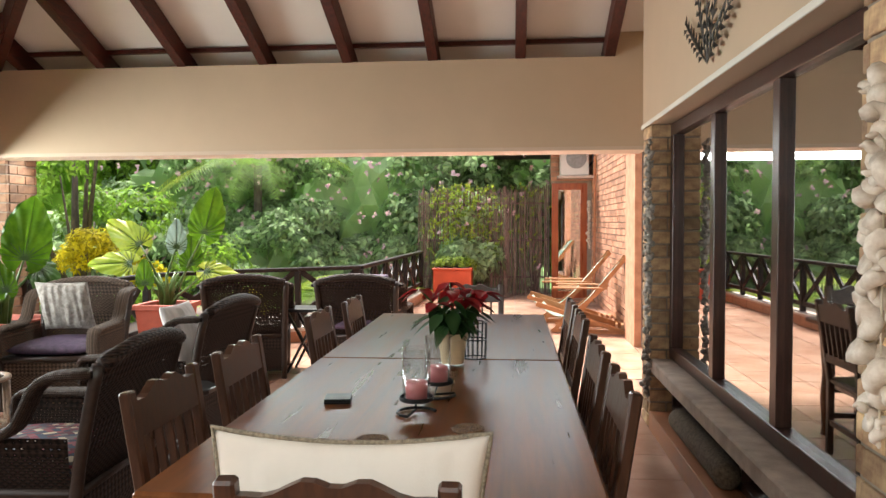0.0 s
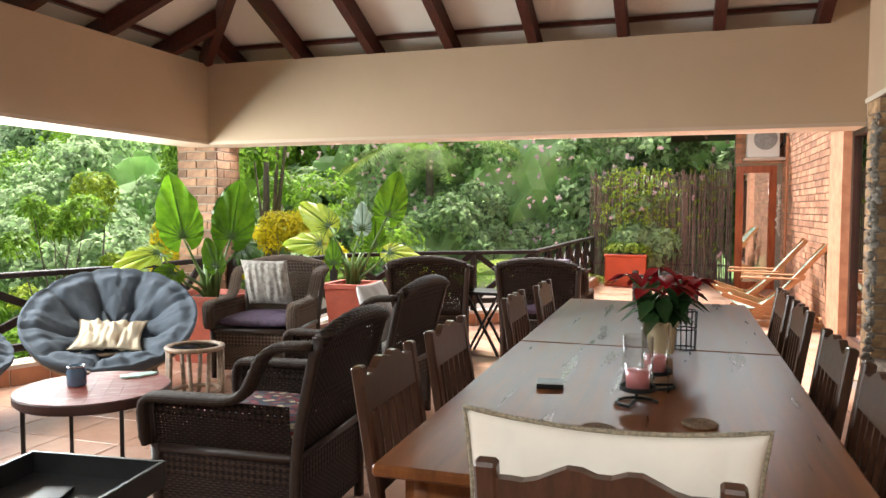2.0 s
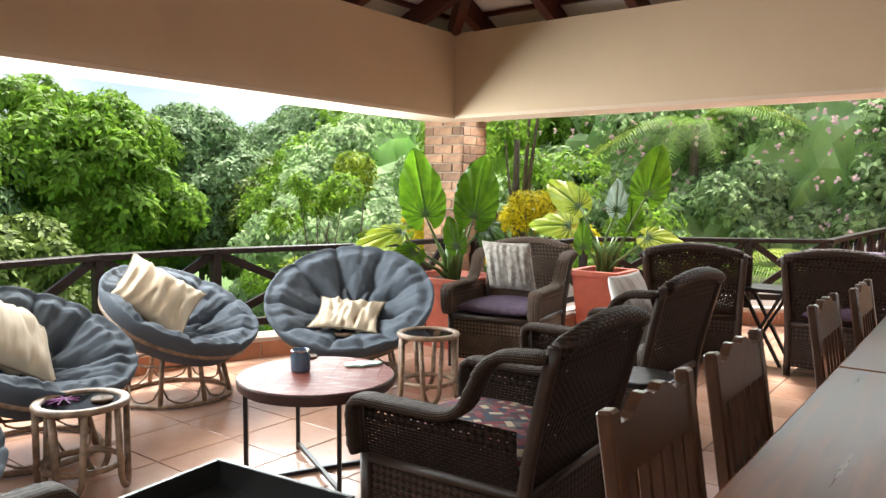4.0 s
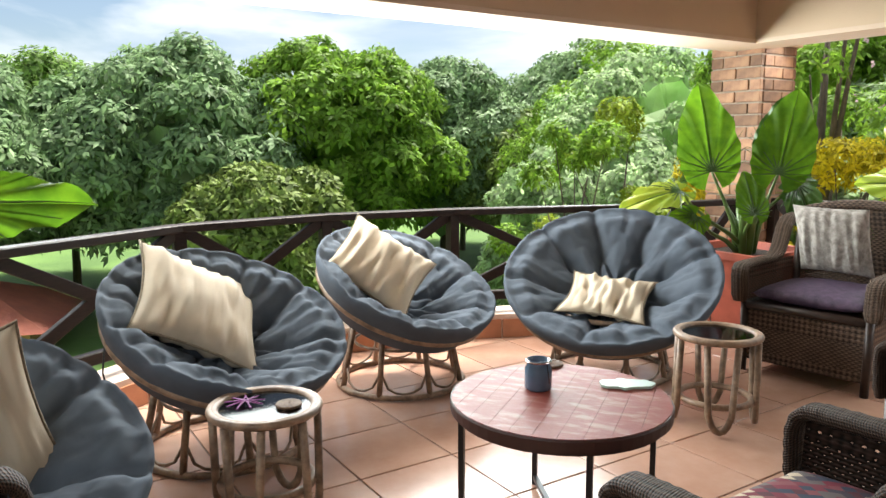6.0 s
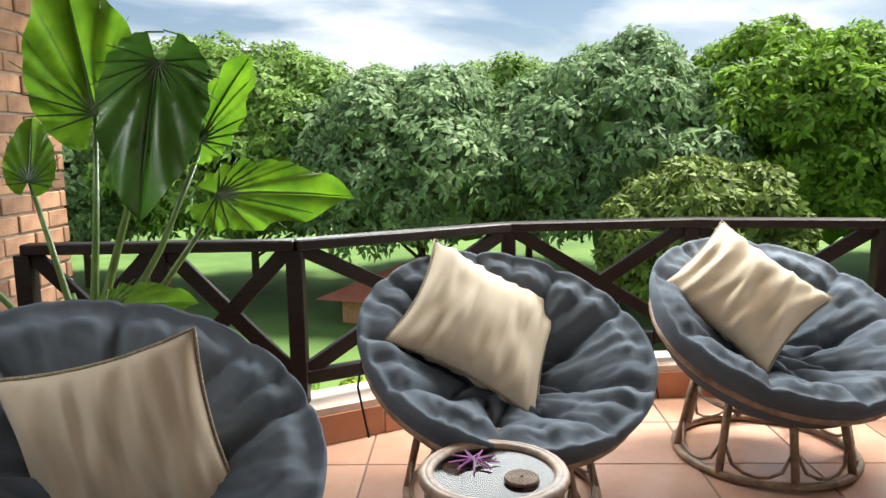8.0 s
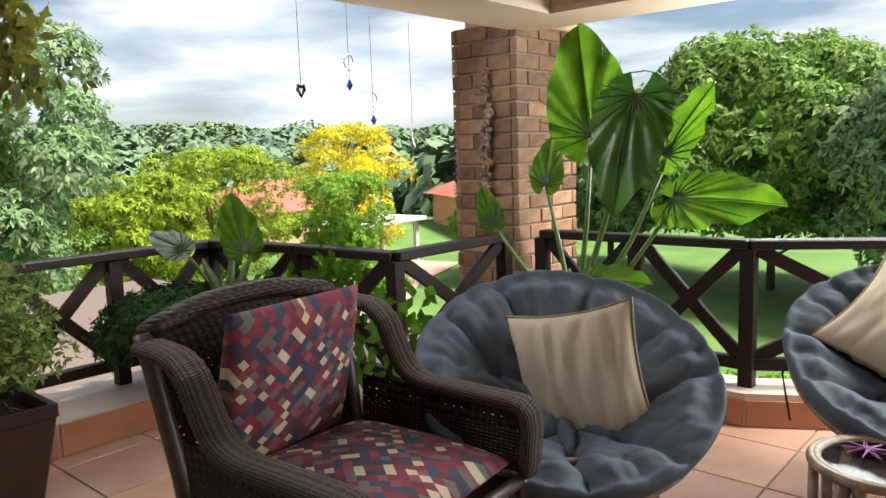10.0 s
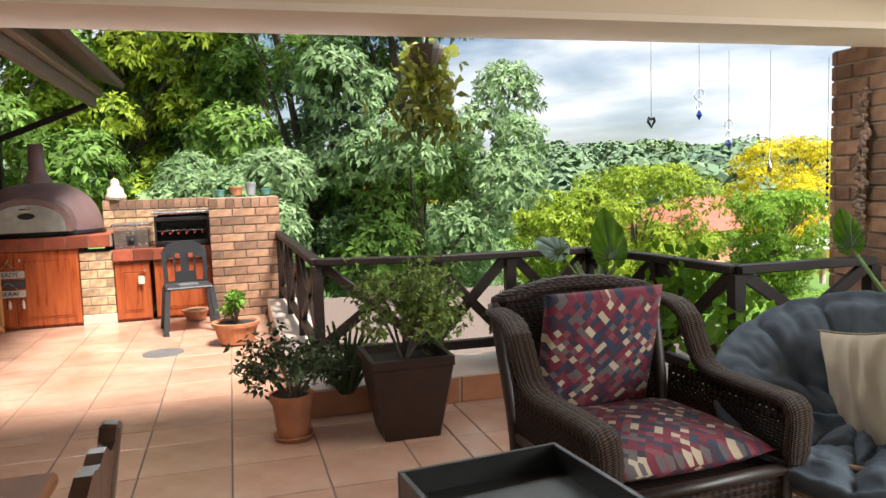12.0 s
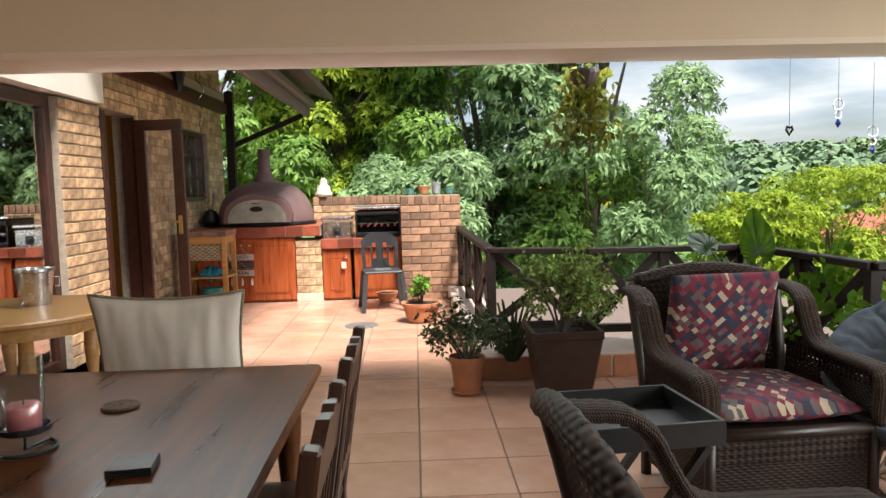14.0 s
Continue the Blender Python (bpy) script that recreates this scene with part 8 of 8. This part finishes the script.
# low planting right under the railing
for i in range(26):
    x, y = (-1.0 - 0.8 * (i - 12), 1.5) if 12 <= i < 16 else (-5.6 - 0.7 * (i % 3), 3.0 + 0.42 * i)
    ob = thing("ground_cover", pose(x, y, -2.75), "low bright green ground cover on the slope", "ground cover")
    P_, N_ = ball_points((0, 0, 1.9 if 12 <= i < 16 else 1.0), 0.9, 700, rng, (1.0, 1.0, 0.8))
    leaves_mesh("foliage", P_, N_, 0.10, 4, GREEN_FRESH2 if i % 3 else GREEN_YELLOW2, ob, 0.6, 0.2, i)
for i in range(30):
    x, y = -6.6 - 1.5 * (i % 5) - 0.3 * math.sin(i * 1.9), -1.5 + 2.1 * (i // 5) + 0.5 * math.sin(i * 2.7)
    ob = thing("ground_cover", pose(x, y, ground_z(x, y)), "low bright lime ground cover spreading over the slope", "ground cover")
    P_, N_ = ball_points((0, 0, 0.15), 1.15, 700, rng, (1.0, 1.1, 0.42), -0.1)
    leaves_mesh("foliage", P_, N_, 0.12, 4, GREEN_YELLOW2 if i % 3 else GREEN_FRESH2, ob, 0.6, 0.1, 300 + i)
# shrubs down the slope
for i in range(22):
    x = -7.0 - 1.15 * (i % 5) - 0.4 * math.sin(i * 2.1)
    y = -4.5 + 0.95 * i
    m_ = (SHRUB, GREEN_FRESH2, GREEN_YELLOW2, GREEN_YELLOW2, GREEN_FRESH2)[(i * 3) % 5]
    ob = thing("shrub", pose(x, y, ground_z(x, y)), "rounded loose garden shrub on the grassy slope", "shrub")
    rr = 0.50 + 0.30 * math.sin(i * 1.7) ** 2
    P_, N_ = ball_points((0, 0, rr * 0.7), rr, 900, rng, (1.1, 1.0, 0.9))
    P2, N2 = ball_points((0.5 * math.cos(i), 0.6 * math.sin(i), rr * 1.1), rr * 0.6, 450, rng, (1.0, 1.0, 1.0))
    leaves_mesh("foliage", np.vstack([P_, P2]), np.vstack([N_, N2]), 0.13, 4, m_, ob, 0.5, 0.2, i)
    part("stem", tube([(0, 0, -0.1), (0.05, 0.02, rr * 0.7), (0.1, 0.05, rr * 1.2)], [0.04, 0.03, 0.01], n=5), BARK, ob)
# far woods, hedges, houses
far = thing("distant_woods", pose(0, 0, 0), "hazy wooded hills in the far distance", "woods")
far["kind"] = "stuff"
g_ = np.random.default_rng(17)
lump = []
for i in range(900):
    a = g_.uniform(radians(150), radians(330))
    d_ = g_.uniform(60, 330)
    x, y = d_ * math.cos(a), 6 + d_ * math.sin(a)
    lump.append((x, y, ground_z(x, y) + 1.0, g_.uniform(2.5, 5.5) * (0.6 + d_ / 250)))
pts, nr = [], []
for l in lump:
    n_ = 70
    d3 = g_.normal(size=(n_, 3))
    d3 /= np.linalg.norm(d3, axis=1, keepdims=True)
    d3[:, 2] = abs(d3[:, 2])
    pts.append(np.array(l[:3]) + d3 * l[3] * np.array([1, 1, 0.9]))
    nr.append(d3)
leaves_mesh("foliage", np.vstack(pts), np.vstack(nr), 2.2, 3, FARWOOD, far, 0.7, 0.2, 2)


def house(x, y, z, w, d, h, a, label):
    ob = thing("house", pose(x, y, z, 0, 0, a), label, "house")
    part("wall", box(-w / 2, w / 2, -d / 2, d / 2, 0, h), BRICK_PINK, ob)
    o, rz = 0.6, h + d * 0.26
    for sx in range(1):
        bm = bmesh.new()
        A = [bm.verts.new(v) for v in ((-w / 2 - o, -d / 2 - o, h - 0.1), (w / 2 + o, -d / 2 - o, h - 0.1), (w / 2 + o, d / 2 + o, h - 0.1), (-w / 2 - o, d / 2 + o, h - 0.1))]
        R = [bm.verts.new(v) for v in ((-w / 2 + d / 2, 0, rz), (w / 2 - d / 2, 0, rz))]
        for f in ((A[0], A[1], R[1], R[0]), (A[2], A[3], R[0], R[1]), (A[1], A[2], R[1]), (A[3], A[0], R[0]), (A[3], A[2], A[1], A[0])):
            bm.faces.new(f)
        roof = part("roof", bm, ROOFTILE, ob)
    for k in range(3):
        wx = -w / 2 + w * (k + 0.5) / 3
        wdw = part("window", box(wx - 0.6, wx + 0.6, d / 2 + 0.001, d / 2 + 0.05, 0.9, 2.0), RAILWOOD, ob)
        part("pane", box(wx - 0.52, wx + 0.52, d / 2 + 0.051, d / 2 + 0.06, 0.98, 1.92), SMOKE, wdw)
    return ob


house(-31, -35, -4.2, 14, 7, 2.2, 20, "low house with a red tiled roof among the trees")
house(-24.5, 5.0, -5.3, 4.6, 4.0, 1.8, 70, "small brick house with a red tiled roof below the terrace")
house(-42, -24, -4.2, 12, 7, 2.4, 60, "low house with a red tiled roof among the trees")
gz = thing("car_port", pose(-24, -19.2, -4.0), "white canopy on posts beside the driveway", "canopy")
part("roof", box(-2.6, 2.6, -1.6, 1.6, 1.95, 2.15, 0.03), WHITEPAINT, gz)
for sx in (-2.2, 2.2):
    for sy in (-1.2, 1.2):
        part("post", box(sx - 0.10, sx + 0.10, sy - 0.10, sy + 0.10, 0, 1.95), WHITEPAINT, gz)
bm = bmesh.new()
dr_pts = [(-8, 1.0), (-10.5, -4), (-13, -8.5), (-17, -12.5), (-23, -17), (-30, -20)]
L_, R_ = offset_line(dr_pts, 1.6), offset_line(dr_pts, -2.4)
vs = [(bm.verts.new((a[0], a[1], ground_z(*a) + 0.10)), bm.verts.new((b[0], b[1], ground_z(*b) + 0.10))) for a, b in zip(L_, R_)]
for a, b in zip(vs, vs[1:]):
    bm.faces.new((a[0], b[0], b[1], a[1]))
structure("road", bm, DRIVE, "pinkish paved driveway curving through the garden")
hedge_n = 0
for hx, hy, hw in ((-18.5, -14.5, 2.2), (-21.5, -16.0, 1.8), (-15.5, -12.8, 1.6)):
    ob = thing("hedge", pose(hx, hy, ground_z(hx, hy)), "clipped bright green hedge beside the driveway", "hedge")
    P_ = rng.uniform(-1, 1, size=(1500, 3)) * np.array([hw, 0.6, 0.5]) + np.array([0, 0, 0.6])
    leaves_mesh("foliage", P_, np.tile([[0, 0.4, 0.9]], (1500, 1)), 0.14, 3, GREEN_FRESH2, ob, 0.6, 0.1, 3)

# ---- floor tiles and bricks, last ----
def floor_tiles():
    rng = random.Random(2)
    meshes = {}

    def tile_mesh(w, d):
        k = (round(w, 3), round(d, 3))
        if k not in meshes:
            b = box(0, w, 0, d, -0.012, 0.0, 0.0025)
            me = bpy.data.meshes.new("tile")
            b.to_mesh(me)
            b.free()
            me.materials.append(TILE)
            meshes[k] = me
        return meshes[k]
    zones = [(-4.0, -1.05, 4.6, 10.6, -3.259, 7.032), (-1.05, 2.40, 3.0, 10.6, 0.079, 4.574), (-3.6, -1.05, 2.7, 4.6, 0.079, 4.574), (-0.30, 2.9, -0.79, 3.0, 0.079, 4.574), (-0.42, 3.3, 10.6, 18.5, 0.079, 4.574), (-2.6, -0.42, 10.6, 12.8, 0.079, 4.574), (2.40, 2.9, 0.0, 4.13, 0.079, 4.574)]
    count = 0
    far_v, far_f = [], []
    g = 0.0035
    for x0, x1, y0, y1, px, py in zones:
        i0, i1 = math.floor((x0 - px) / T), math.ceil((x1 - px) / T)
        j0, j1 = math.floor((y0 - py) / T), math.ceil((y1 - py) / T)
        for i in range(i0, i1):
            for j in range(j0, j1):
                a, b = max(x0, px + i * T) + g, min(x1, px + (i + 1) * T) - g
                c, d = max(y0, py + j * T) + g, min(y1, py + (j + 1) * T) - g
                if b - a < 0.02 or d - c < 0.02:
                    continue
                near = y0 < 10 and (b + a) / 2 < 1.9
                if near and count < 300:
                    ob = bpy.data.objects.new("tile", tile_mesh(b - a, d - c))
                    scene.collection.objects.link(ob)
                    ob.parent = grout
                    ob.location = (a, c, rng.uniform(-0.0006, 0.0006))
                    count += 1
                else:
                    k = len(far_v)
                    for z in (-0.012, 0.0):
                        far_v += [(a, c, z), (b, c, z), (b, d, z), (a, d, z)]
                    far_f += [(k + 4, k + 5, k + 6, k + 7), (k, k + 1, k + 5, k + 4), (k + 1, k + 2, k + 6, k + 5), (k + 2, k + 3, k + 7, k + 6), (k + 3, k, k + 4, k + 7)]
    me = bpy.data.meshes.new("tiles")
    me.from_pydata(far_v, [], far_f)
    me.materials.append(TILE_FAR)
    ob = new("tiles", me)
    ob.parent = grout
    tagged(ob, "terracotta floor tiles further off", "", "", "stuff")


TILE_FAR = mat("terracotta tile field", (0.51, 0.32, 0.235), 0.22, scale=2.2, color2=(0.40, 0.22, 0.15), bump=0.12, bscale=25, island=0.10)
lay_bricks()
floor_tiles()
